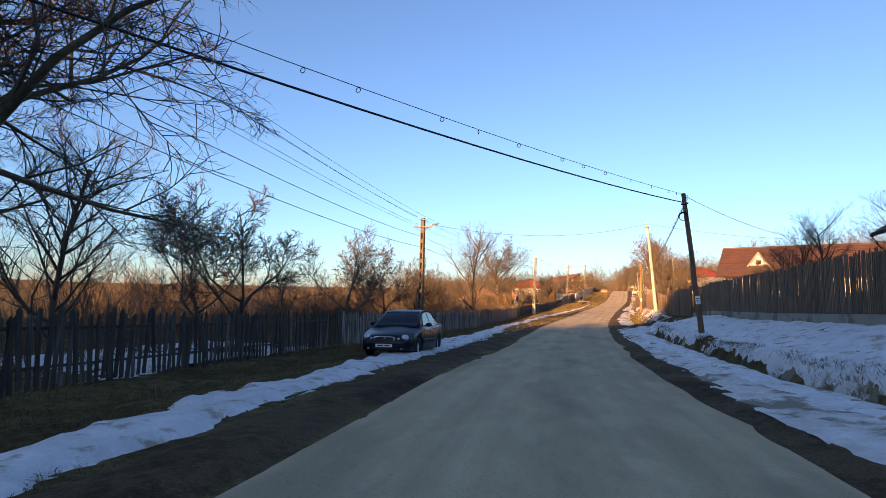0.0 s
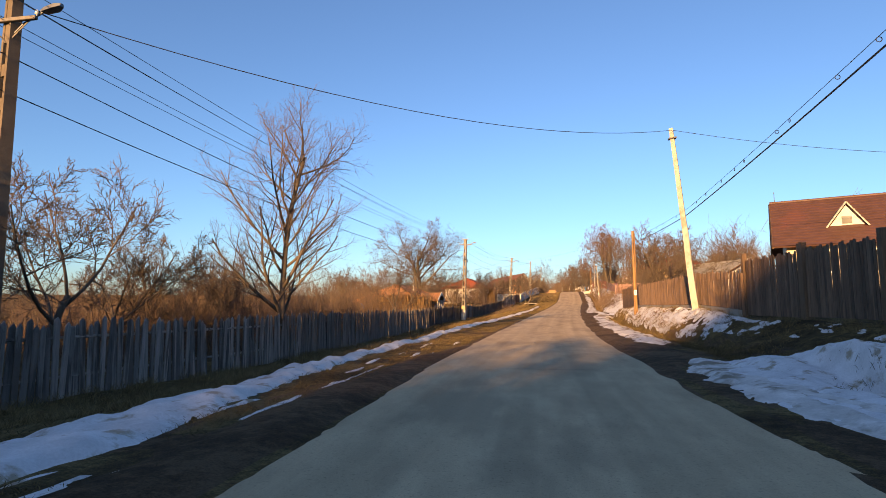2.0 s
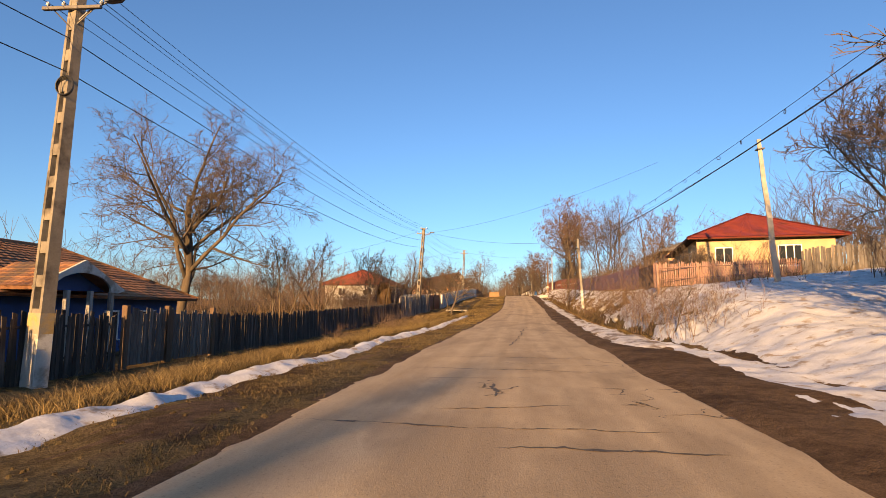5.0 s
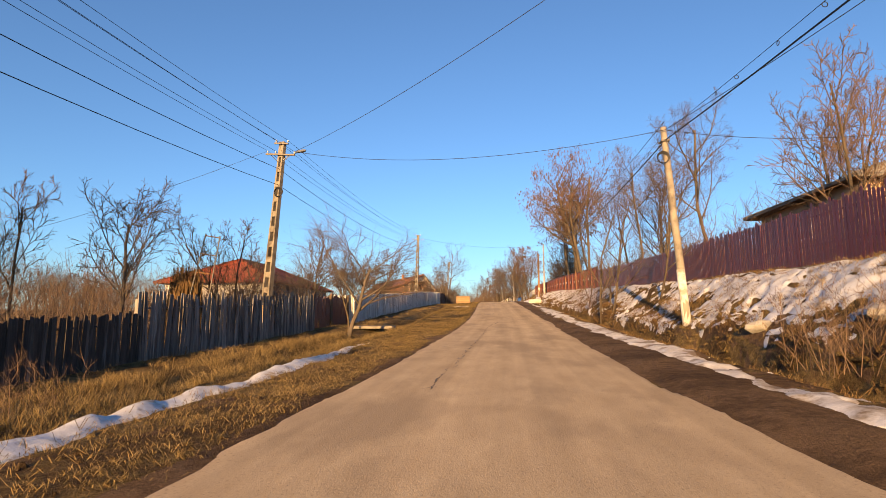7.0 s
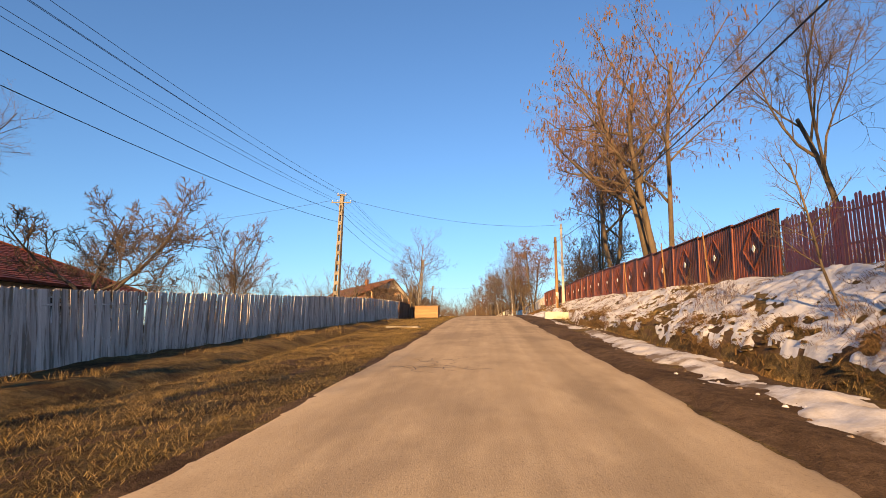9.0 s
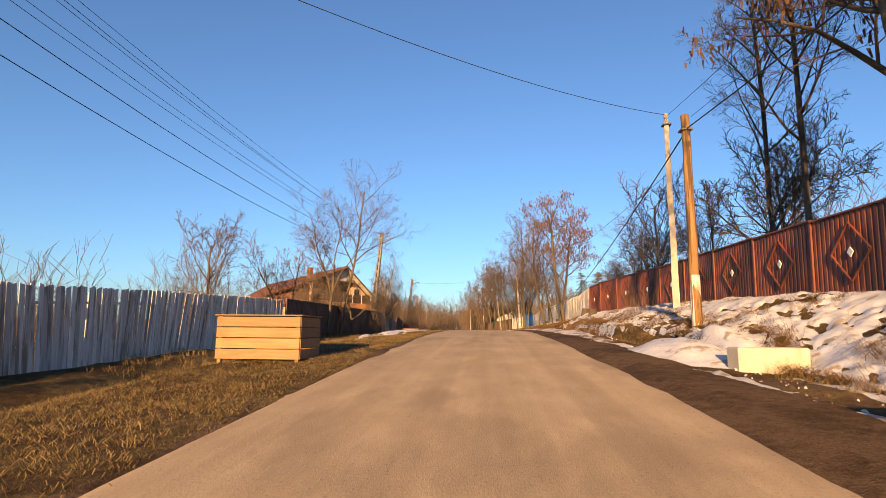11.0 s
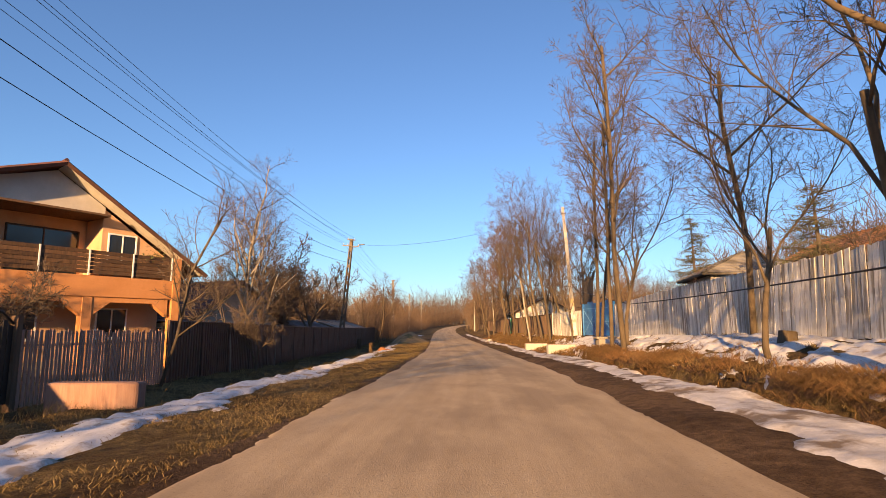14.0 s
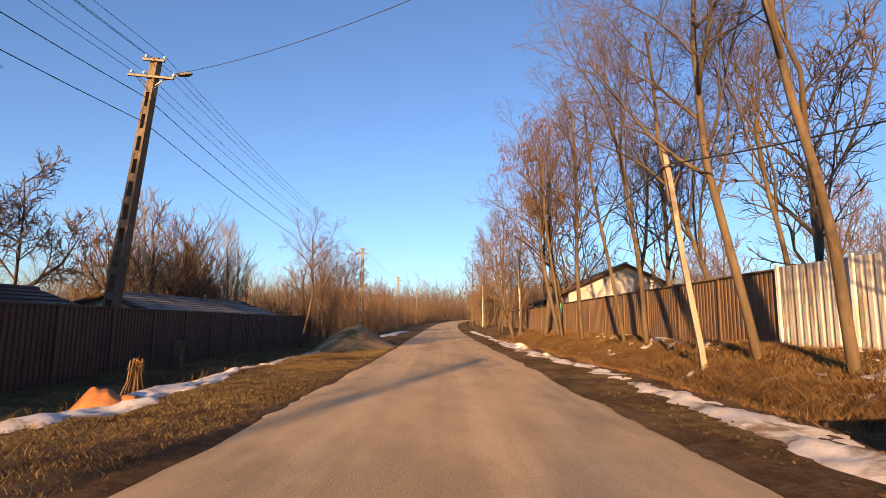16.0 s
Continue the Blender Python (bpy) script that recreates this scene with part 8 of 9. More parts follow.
        part("window_trim", Shape().tube([side(1.45, 0.945), side(3.62, 1.0)], 0.008, 4), MAT["chrome"], car, "thin chrome strip")
        part("side_trim", Shape().box(1.3, q * 0.872 - 0.012, 0.50, 3.05, q * 0.872 + 0.012, 0.545, 0.004), MAT["black_plastic"], car)
        part("side_chrome", Shape().box(1.3, q * 0.885 - 0.003, 0.518, 3.05, q * 0.885 + 0.003, 0.527), MAT["chrome"], car)
        for x in (2.25, 3.08):
            part("door_handle", Shape().box(x, q * 0.872 - 0.02, 0.80, x + 0.17, q * 0.872 + 0.02, 0.832, 0.008), MAT["chrome"], car, "chrome door handle")
        for x in (1.42, 2.46, 3.30):
            part("door_seam", Shape().box(x - 0.004, q * 0.868 - 0.004, 0.34, x + 0.004, q * 0.868 + 0.004, 0.90), MAT["black_plastic"], car)
        mir = Shape()
        ellipsoid(mir, (1.62, q * 0.96, 1.0), (0.07, 0.11, 0.07))
        mir.box(1.60, min(q * 0.80, q * 0.9), 0.96, 1.66, max(q * 0.80, q * 0.9), 0.99)
        part("wing_mirror", mir, MAT["car_paint"], car, soft=True)
        for c in wheels:
            wheel = part("wheel", Shape().torus((c, q * 0.765, 0.31), 0.235, 0.082, "y", 28, 10, 1.15), MAT["rubber"], car, "worn black tyre", soft=True)
            rim = Shape().torus((c, q * 0.80, 0.31), 0.195, 0.018, "y", 26, 6)
            rim.tube([(c, q * 0.74, 0.31), (c, q * 0.82, 0.31)], 0.05, 10)
            for k2 in range(7):
                a = 2 * math.pi * k2 / 7
                rim.tube([(c, q * 0.81, 0.31), (c + 0.19 * math.cos(a), q * 0.80, 0.31 + 0.19 * math.sin(a))], [0.030, 0.022], 4)
            part("rim", rim, MAT["alloy"], wheel, "silver seven-spoke alloy rim")
            part("brake_disc", Shape().tube([(c, q * 0.70, 0.31), (c, q * 0.73, 0.31)], 0.17, 16), MAT["black_plastic"], wheel)
        lamp = Shape()
        ellipsoid(lamp, (0.19, q * 0.60, 0.60), (0.13, 0.125, 0.115))
        part("headlight", lamp, MAT["lens"], car, "large round clear headlight", soft=True)
        lamp = Shape()
        ellipsoid(lamp, (0.09, q * 0.43, 0.575), (0.06, 0.05, 0.05))
        part("side_lamp", lamp, MAT["lens"], car, "small round lamp", soft=True)
        lamp = Shape()
        ellipsoid(lamp, (0.075, q * 0.52, 0.30), (0.04, 0.05, 0.05))
        part("fog_lamp", lamp, MAT["lens"], car, "small fog lamp", soft=True)
        lamp = Shape()
        ellipsoid(lamp, (4.36, q * 0.66, 0.78), (0.10, 0.13, 0.10))
        part("tail_light", lamp, MAT["tail_red"], car, "red tail light", soft=True)
    pane("windscreen", [(1.16, -0.70, 0.945), (1.16, 0.70, 0.945), (1.86, 0.555, 1.375), (1.86, -0.555, 1.375)], (-0.012, 0, 0.022))
    pane("rear_window", [(3.16, -0.52, 1.365), (3.16, 0.52, 1.365), (3.78, 0.64, 1.03), (3.78, -0.64, 1.03)], (0.012, 0, 0.022))
    part("wiper", Shape().tube([(1.14, -0.5, 0.965), (1.20, 0.1, 0.985)], 0.008, 4).tube([(1.14, 0.1, 0.965), (1.20, 0.6, 0.985)], 0.008, 4), MAT["black_plastic"], car)
    o = [(-0.27, 0.50), (0.27, 0.50), (0.33, 0.60), (0.26, 0.635), (-0.26, 0.635), (-0.33, 0.60)]
    g = Shape().prism(o, -0.02, 0.03, pose(0.045, 0, 0, 0, 0, -90))
    grille = part("grille", g, MAT["black_plastic"], car, "shield grille with a chrome frame")
    fr = Shape()
    for i in range(6):
        a, b = o[i], o[(i + 1) % 6]
        fr.tube([(0.02, -a[0], a[1]), (0.02, -b[0], b[1])], 0.016, 5)
    fr.tube([(0.02, 0, 0.50), (0.02, 0, 0.635)], 0.012, 5)
    for z in (0.535, 0.57, 0.605):
        fr.box(0.022, -0.28, z - 0.004, 0.03, 0.28, z + 0.004)
    part("grille_frame", fr, MAT["chrome"], grille, "chrome grille frame")
    part("bumper_strip", Shape().box(-0.02, -0.56, 0.43, 0.03, 0.56, 0.465, 0.008), MAT["black_plastic"], car)
    part("bumper_chrome", Shape().box(-0.026, -0.54, 0.452, -0.018, 0.54, 0.462), MAT["chrome"], car)
    part("lower_intake", Shape().box(0.0, -0.42, 0.27, 0.06, 0.42, 0.33, 0.006), MAT["black_plastic"], car)
    pl = part("number_plate", Shape().box(-0.035, -0.26, 0.335, -0.02, 0.26, 0.425, 0.003), MAT["plate"], car, "white number plate")
    part("plate_bar", Shape().box(-0.039, -0.19, 0.36, -0.0355, -0.02, 0.40), MAT["black_plastic"], pl, "dark bar")
    part("plate_bar", Shape().box(-0.039, 0.02, 0.36, -0.0355, 0.21, 0.40), MAT["black_plastic"], pl, "dark bar")
    return car


_c = spot(-4.95, 14.1)
_c.z = float(rz(16.3)) - 0.02
build_car(Matrix.Translation(_c) @ pose(0, 0, 0, 0, -math.degrees(math.atan(-0.036)), 90 + heading(15.5)))


# ---- gates ----
def board_gate(label, y0, y1, line, base, h, mat, n, top="flat", frame=MAT["black_iron"], brace=True, behind=1):
    """A gate of upright boards in one leaf along the road."""
    a, b = over(float(line(y0)), y0, float(base(y0))), over(float(line(y1)), y1, float(base(y1)))
    turn = math.degrees(math.atan2((b - a).y, (b - a).x))
    L = (b - a).length
    g = thing("gate", label, "gate", Matrix.Translation(a) @ pose(0, 0, 0, 0, 0, turn))
    boards = picket_meshes("board", L / n * 0.9, h, 0.02, top, mat, 4, int(y0))
    rng = random.Random(int(y0))
    for k in range(n):
        ob = part("board", boards[k % 4], mat, g)
        ob.matrix_basis = pose((k + 0.5) * L / n, 0, 0.08, 0, rng.gauss(0, 0.6), 0)
    for z in (0.35, h * 0.82):
        part("gate_rail", Shape().box(0.02, 0.012 * behind, z - 0.04, L - 0.02, 0.055 * behind, z + 0.04, 0.004), frame, g)
    if brace:
        part("gate_brace", Shape().tube([(0.1, 0.035 * behind, 0.35), (L - 0.1, 0.035 * behind, h * 0.82)], 0.03, 4), frame, g)
    for x in (-0.09, L + 0.09):
        part("gate_post", Shape().box(x - 0.08, -0.08, -0.5, x + 0.08, 0.08, h + 0.22, 0.012), MAT["old_pole"], g)
    return g


board_gate("grey board gate of the cottage with old wooden posts", 91.9, 93.6, fence_left, base_left, 1.55, MAT["grey_wood"], 11, frame=MAT["grey_wood"])
board_gate("grey board gate of the cottage with old wooden posts", 93.9, 96.2, fence_left, base_left, 1.5, MAT["grey_wood"], 15, frame=MAT["grey_wood"])
board_gate("red-brown sheet gate beside the white fence", 143.8, 146.6, shifted(fence_left, -0.3), base_left, 1.9, MAT["rust_metal"], 10, frame=MAT["steel"])
board_gate("red-brown sheet gate beside the white fence", 146.9, 149.4, shifted(fence_left, -0.3), base_left, 1.9, MAT["rust_metal"], 10, frame=MAT["steel"])
board_gate("tall brown slatted driveway gate with a curved top", 44.0, 47.0, table([(43, 8.6), (51, 7.5)]), table([(43, 0.95), (51, 0.95)]), 2.15, MAT["slat_wood"], 26, "round", MAT["black_iron"], False, -1)
board_gate("tall brown slatted driveway gate with a curved top", 47.3, 50.6, table([(43, 8.6), (51, 7.5)]), table([(43, 0.95), (51, 0.95)]), 2.15, MAT["slat_wood"], 28, "round", MAT["black_iron"], False, -1)
gh = shifted(base_left, 0.05)
board_gate("reddish slatted gate in front of the orange house", 229.8, 231.6, fence_left, gh, 1.75, MAT["pink_wood"], 12, frame=MAT["black_iron"])
wg = board_gate("weathered slatted driveway gate with a black arched top", 231.9, 235.4, fence_left, gh, 1.7, MAT["white_wood"], 24, frame=MAT["white_wood"], brace=False)
arc = Shape()
for k in range(12):
    p = [(3.5 * q / 12, 0.0, 1.75 + 0.42 * math.sin(math.pi * q / 12)) for q in (k, k + 1)]
    arc.tube(p, 0.035, 5)
    part("iron_bar", Shape().tube([(p[0][0], 0, 1.72), p[0]], 0.016, 4), MAT["black_iron"], wg)
part("arched_top", arc, MAT["black_iron"], wg, "black iron arch over the gate")
g2 = board_gate("black iron wicket gate", 235.8, 236.9, fence_left, gh, 1.7, MAT["black_iron"], 8, frame=MAT["black_iron"])
part("arched_top", Shape().tube([(0.0, 0, 1.75), (0.3, 0, 1.98), (0.55, 0, 2.05), (0.8, 0, 1.98), (1.1, 0, 1.75)], 0.035, 5), MAT["black_iron"], g2)
line_fence("reddish slatted fence in front of the orange house", 237.2, 242.8, fence_left, gh, 0.125, 0.085, 1.65, MAT["pink_wood"], "flat", lean=0.5, seed=33, wander=0.02)
line_fence("pinkish slatted fence above the snowy yard", 108.5, 116.5, table([(108, 7.4), (109.3, 7.5), (116.5, 18.3)]), table([(108, 2.2), (116.5, 3.1)]), 0.095, 0.11, 1.3, MAT["pink_wood"], "flat", lean=0.5, seed=34, behind=-1, wander=0.02)


def cross_fence(label, pts, h, pitch, w, mat, top="flat", seed=0, name="picket_fence"):
    """A board fence between places (d, y)."""
    f = thing(name, label, "fence", Matrix.Translation(spot(*pts[0])))
    boards = picket_meshes("picket", w, h, 0.022, top, mat, 5, seed)
    rng = random.Random(seed)
    for (d0, y0), (d1, y1) in zip(pts, pts[1:]):
        a, b = spot(d0, y0), spot(d1, y1)
        n = int((b - a).length / pitch)
        turn = math.degrees(math.atan2((b - a).y, (b - a).x))
        for k in range(n):
            s = k / n
            p = spot(d0 + (d1 - d0) * s, y0 + (y1 - y0) * s)
            p.z = a.z + (b.z - a.z) * s + 0.04
            place(new("picket", boards[rng.randrange(5)]), f, Matrix.Translation(p) @ pose(0, 0, 0, 0, rng.gauss(0, 0.8), turn))
        for r in (0.3, 0.8):
            place(part("rail", Shape().tube([a + Vector((0.05, 0.05, h * r)), b + Vector((0.05, 0.05, h * r))], 0.03, 4), mat), f, Matrix())
    return f


cross_fence("brown slatted side fence beside the yard", [(6.4, 82.4), (14.5, 84.6)], 1.75, 0.13, 0.09, MAT["brown_wood"], "round", 41)
cross_fence("short pale board fence turning from the road", [(-15.8, 149.0), (-10.75, 149.9)], 1.95, 0.15, 0.145, MAT["lime"], "flat", 42)
cross_fence("brown plank gate and fence above the yard", [(18.4, 116.3), (25.5, 112.5)], 1.7, 0.145, 0.14, MAT["grey_wood"], "flat", 43)
cross_fence("dark board fence up on the slope", [(8.0, 110.5), (8.2, 116.8)], 1.5, 0.14, 0.13, MAT["brown_wood"], "flat", 44)

# the blue gate with thin stays and a scalloped top
ga, gb = over(8.7, 265.9, 1.0), over(9.3, 261.0, 1.0)
turn = math.degrees(math.atan2((gb - ga).y, (gb - ga).x))
GL = (gb - ga).length
gate = thing("gate", "bright blue sheet metal gate with thin diagonal stays", "gate", Matrix.Translation(ga) @ pose(0, 0, 0, 0, 0, turn))
for leaf in range(2):
    x0, x1 = leaf * GL / 2 + 0.02, (leaf + 1) * GL / 2 - 0.02
    o = [(x0, 0.06), (x1, 0.06)]
    n = 28
    for k in range(n + 1):
        u = 1 - k / n
        o.append((x0 + (x1 - x0) * u, 1.98 + 0.13 * abs(math.sin(u * math.pi * 4)) + 0.25 * math.sin(math.pi * u)))
    lf = part("gate_leaf", Shape().prism(o, -0.01, 0.01), MAT["blue_metal"], gate, "blue sheet gate leaf")
    xm, zm = (x0 + x1) / 2, 0.95
    for a, b in (((x0, 0.1), (x1, 1.85)), ((x0, 1.85), (x1, 0.1)), ((x0, 0.1), (x1, 0.1)), ((x0, 1.85), (x1, 1.85)), ((x0, 0.1), (x0, 1.85)), ((x1, 0.1), (x1, 1.85)), ((x0, zm), (x1, zm))):
        part("stay", Shape().tube([(a[0], -0.03, a[1]), (b[0], -0.03, b[1])], 0.013, 5), MAT["pale_blue"], lf, "pale blue steel stay")
for x in (-0.06, GL + 0.06):
    part("gate_post", Shape().box(x - 0.06, -0.06, -0.6, x + 0.06, 0.06, 2.2, 0.01), MAT["blue_metal"], gate)

# ---- things along the road ----


def slab_block(label, d, y, w, l, h, mat, turn=0.0, sink=0.05, name="concrete_block", dz=0.0):
    s = Shape().box(-w / 2, -l / 2, -sink - 0.3, w / 2, l / 2, h, 0.03)
    b = part(name, s, mat)
    b.matrix_basis = Matrix.Translation(spot(d, y) + Vector((0, 0, dz))) @ pose(0, 0, 0, 0, 0, heading(y) + turn)
    return tagged(b, label, "block")


slab_block("whitewashed culvert headwall beside the road", 5.1, 264.6, 1.5, 0.4, 0.42, MAT["lime"], 6)
slab_block("whitewashed culvert headwall beside the road", 5.7, 259.2, 1.7, 0.45, 0.45, MAT["lime"], 6)
slab_block("whitewashed culvert headwall on snowy bank", 4.7, 183.4, 1.6, 0.45, 0.45, MAT["lime"], 4)
slab_block("whitewashed culvert headwall on snowy bank", 5.2, 189.0, 1.3, 0.45, 0.45, MAT["lime"], 4)
slab_block("peach painted culvert wall at the driveway", -7.1, 230.4, 1.5, 0.35, 0.48, MAT["plaster_peach"], 5, dz=0.16)
slab_block("pinkish culvert wall at the driveway", -7.6, 236.6, 1.8, 0.35, 0.5, MAT["pink_wood"], 5, dz=0.1)
bridge = part("concrete_slab", Shape().box(-1.3, -0.9, -0.17, 1.3, 0.9, 0.0, 0.03), MAT["dull_concrete"])
bridge.matrix_basis = Matrix.Translation(over(-8.1, 144.6, -0.08)) @ pose(0, 0, 0, 0, 0, heading(144) + 4)
tagged(bridge, "cracked concrete culvert slab bridging the ditch", "slab")
for q in (-1.15, 1.15):
    cheek = part("culvert_wall", Shape().box(-0.14, -0.85, -1.3, 0.14, 0.85, -0.172, 0.02), MAT["dull_concrete"])
    cheek.matrix_basis = bridge.matrix_basis @ pose(q, 0, 0)
    tagged(cheek, "rough concrete culvert wall under the slab", "wall")
slab_block("flat concrete slab lying in the grass", -4.3, 173.2, 1.7, 0.5, 0.07, MAT["dull_concrete"], -4)
bench = part("bench_slab", Shape().box(-1.0, -0.22, 0.24, 1.0, 0.22, 0.33, 0.02), MAT["dull_concrete"])
bench.matrix_basis = Matrix.Translation(spot(7.2, 254.0, 0.1)) @ pose(0, 0, 0, 0, 0, heading(254) + 10)
tagged(bench, "worn concrete bench slab in front of the fence", "bench")
for q in (-0.7, 0.6):
    foot = part("foot_stone", Shape().box(q - 0.16, -0.2, -0.4, q + 0.16, 0.18, 0.24, 0.03), MAT["dull_concrete"], bench)
slab_block("broken concrete slab in the verge", -7.4, 128.5, 1.0, 0.8, 0.06, MAT["concrete"], 15, dz=0.2)
for d, y, s in ((3.9, 286.0, 0.4), (4.2, 288.5, 0.5), (4.0, 246.2, 0.25), (4.5, 291.5, 0.5), (4.1, 281.5, 0.35), (6.4, 122.5, 0.5), (6.0, 118.0, 0.6), (5.6, 110.5, 0.5), (5.9, 126.0, 0.5), (-7.2, 141.3, 0.35), (-6.4, 141.8, 0.3)):
    st = Shape()
    ellipsoid(st, (0, 0, 0), (s * 0.7, s * 0.5, s * 0.35), 8, 5)
    rs = random.Random(int(y * 10))
    st.v = [(x * rs.uniform(0.8, 1.15), yy * rs.uniform(0.8, 1.15), z * rs.uniform(0.8, 1.1)) for x, yy, z in st.v]
    ob = part("stone", st, MAT["whitewash"] if y > 200 else MAT["concrete"])
    ob.matrix_basis = Matrix.Translation(spot(d, y) + Vector((0, 0, s * 0.12))) @ pose(0, 0, 0, 0, 0, y * 40)
    tagged(ob, "pale stone lying at the roadside", "stone", "stones along the verge")

# wooden crate
cr = thing("wooden_crate", "weathered timber crate standing on the verge", "crate", Matrix.Translation(spot(-5.0, 190.6)) @ pose(0, 0, 0, 0, 0, heading(190)))
for k in range(4):
    z = 0.04 + k * 0.235
    for yy in (-0.7, 0.7):
        part("side_board", Shape().box(-0.95, yy - 0.015, z, 0.95, yy + 0.015, z + 0.215, 0.005), MAT["timber"], cr)
    for xx in (-0.95, 0.95):
        part("end_board", Shape().box(xx - 0.015, -0.68, z, xx + 0.015, 0.68, z + 0.215, 0.005), MAT["timber"], cr)
for xx in (-0.88, 0.88):
    for yy in (-0.63, 0.63):
        part("corner_post", Shape().box(xx - 0.04, yy - 0.04, -0.1, xx + 0.04, yy + 0.04, 0.98, 0.006), MAT["timber"], cr)
for k in range(7):
    part("lid_board", Shape().box(-1.0, -0.74 + k * 0.212, 0.985, 1.0, -0.74 + k * 0.212 + 0.2, 1.01, 0.005), MAT["timber"], cr)


def mound(label, d, y, rx, ry, h, mat, seed, name="earth_mound"):
    xs = np.linspace(-1.15, 1.15, 34)
    u, v = np.meshgrid(xs, xs)
    r = np.sqrt(u * u + v * v)
    bump = np.maximum(np.cos(np.clip(r, 0, 1.15) / 1.15 * math.pi) * 0.5 + 0.5, 0)
    dd, yy = d + u * rx, y + v * ry
    z = land(dd, yy) - 0.06 + h * bump * (0.8 + 0.5 * (fbm(u * 2.5, v * 2.5, seed, 3) - 0.5)) + 0.12 * h * (fbm(u * 8, v * 8, seed + 3, 3) - 0.5) * bump
    x = cx(yy) + dd
    i = np.arange(34 * 34).reshape(34, 34)
    f = np.stack([i[:-1, :-1], i[:-1, 1:], i[1:, 1:], i[1:, :-1]], -1).reshape(-1, 4)
    me = bpy.data.meshes.new(name)
    me.from_pydata(np.stack([x, yy, z], -1).reshape(-1, 3).tolist(), [], f.tolist())
    me.materials.append(mat)
    me.polygons.foreach_set("use_smooth", [True] * len(me.polygons))
    return tagged(new(name, me), label, "mound")


mound("heap of brown grassy earth on the verge", -5.2, 288.0, 2.6, 4.6, 1.5, MAT["earth"], 5)
mound("small heap of orange soil on the snowy verge", -6.0, 267.2, 0.6, 0.6, 0.46, MAT["orange_soil"], 6, "soil_heap")
mound("small heap of orange soil on the snowy verge", -5.6, 267.4, 0.4, 0.4, 0.24, MAT["orange_soil"], 7, "soil_heap")
mound("dark heap of rubbish behind the metal wall", 10.6, 173.5, 1.6, 5.5, 2.4, MAT["earth"], 11, "rubbish_heap")
mound("heap of ploughed snow by the driveway", 5.3, 40.8, 1.7, 3.2, 0.55, MAT["snow"], 8, "snow_heap")
mound("heap of ploughed snow by the driveway", 4.6, 83.0, 1.3, 2.2, 0.45, MAT["dirty_snow"], 9, "snow_heap")
mound("heap of ploughed snow by the poles", 4.9, 192.0, 1.5, 3.4, 0.6, MAT["snow"], 10, "snow_heap")

# tree stumps
for d, y, r, h in ((7.2, 218.5, 0.32, 0.45), (6.9, 214.6, 0.28, 0.4), (7.4, 233.0, 0.2, 0.3), (7.5, 240.5, 0.22, 0.3), (-9.1, 275.6, 0.22, 1.0)):
    st = part("tree_stump", Shape().tube([(0, 0, -0.3), (0.02, 0, 0), (0.03, 0.02, h * 0.5), (0.05, 0.03, h)], [r * 1.25, r * 1.1, r * 0.95, r * 0.9], 12), MAT["warm_bark"])
    st.matrix_basis = Matrix.Translation(spot(d, y))
    tagged(st, "sawn brown tree stump on the bank", "stump")

old = part("tree_stump", Shape().tube([(0, 0, -0.3), (0.03, 0, 1.2), (-0.04, 0.03, 2.6), (0.06, 0, 3.9), (0.12, 0.04, 4.5)], [0.5, 0.42, 0.40, 0.43, 0.22], 14).tube([(0.05, 0, 3.6), (0.45, 0.1, 4.4), (0.62, 0.1, 5.0)], [0.2, 0.15, 0.08], 8), MAT["bark"], soft=True)
old.matrix_basis = Matrix.Translation(spot(10.6, 271.8))
tagged(old, "thick old trunk cut off high above the fence", "stump")
# conifers behind the white boards
for d, y, H in ((17.0, 254.2, 6.9), (20, 274, 9.0)):
    sp = thing("conifer", "dark green conifer with uneven drooping boughs behind the fence", "tree", Matrix.Translation(spot(d, y)))
    rs = random.Random(int(y))
    wood, fol = Shape().tube([(0, 0, -0.3), (0.08, 0.02, H * 0.5), (0, 0.05, H)], [0.17, 0.11, 0.02], 7), Shape()
    z = H * 0.14
    while z < H * 0.98:
        reach = (1 - z / H) ** 0.7 * H * (0.42 if y < 260 else 0.31) + 0.15
        for k in range(rs.randint(6, 9)):
            a, far = rs.uniform(0, 6.28), reach * rs.uniform(0.45, 1.2)
            p0 = Vector((0.04, 0.02, z + rs.uniform(-0.15, 0.15)))
            p1 = p0 + Vector((math.cos(a) * far, math.sin(a) * far, far * rs.uniform(-0.35, 0.15)))
            wood.tube([p0, p0.lerp(p1, 0.6) + Vector((0, 0, 0.05)), p1], [0.03, 0.018, 0.006], 4, caps=False)
            for _ in range(int(30 + far * 48)):
                q = p0.lerp(p1, rs.uniform(0.2, 1.05)) + Vector((rs.gauss(0, 0.11), rs.gauss(0, 0.11), rs.gauss(0.0, 0.08)))
                w = Vector((math.cos(a) + rs.gauss(0, 0.7), math.sin(a) + rs.gauss(0, 0.7), rs.gauss(0.1, 0.5))).normalized() * rs.uniform(0.08, 0.16)
                t = w.orthogonal().normalized() * 0.022
                fol.add([q - t, q + t, q + w], [(0, 1, 2)])
        z += H * rs.uniform(0.035, 0.06)
    part("trunk", wood, MAT["bark"], sp)
    part("crown", fol, MAT["needles"], sp)

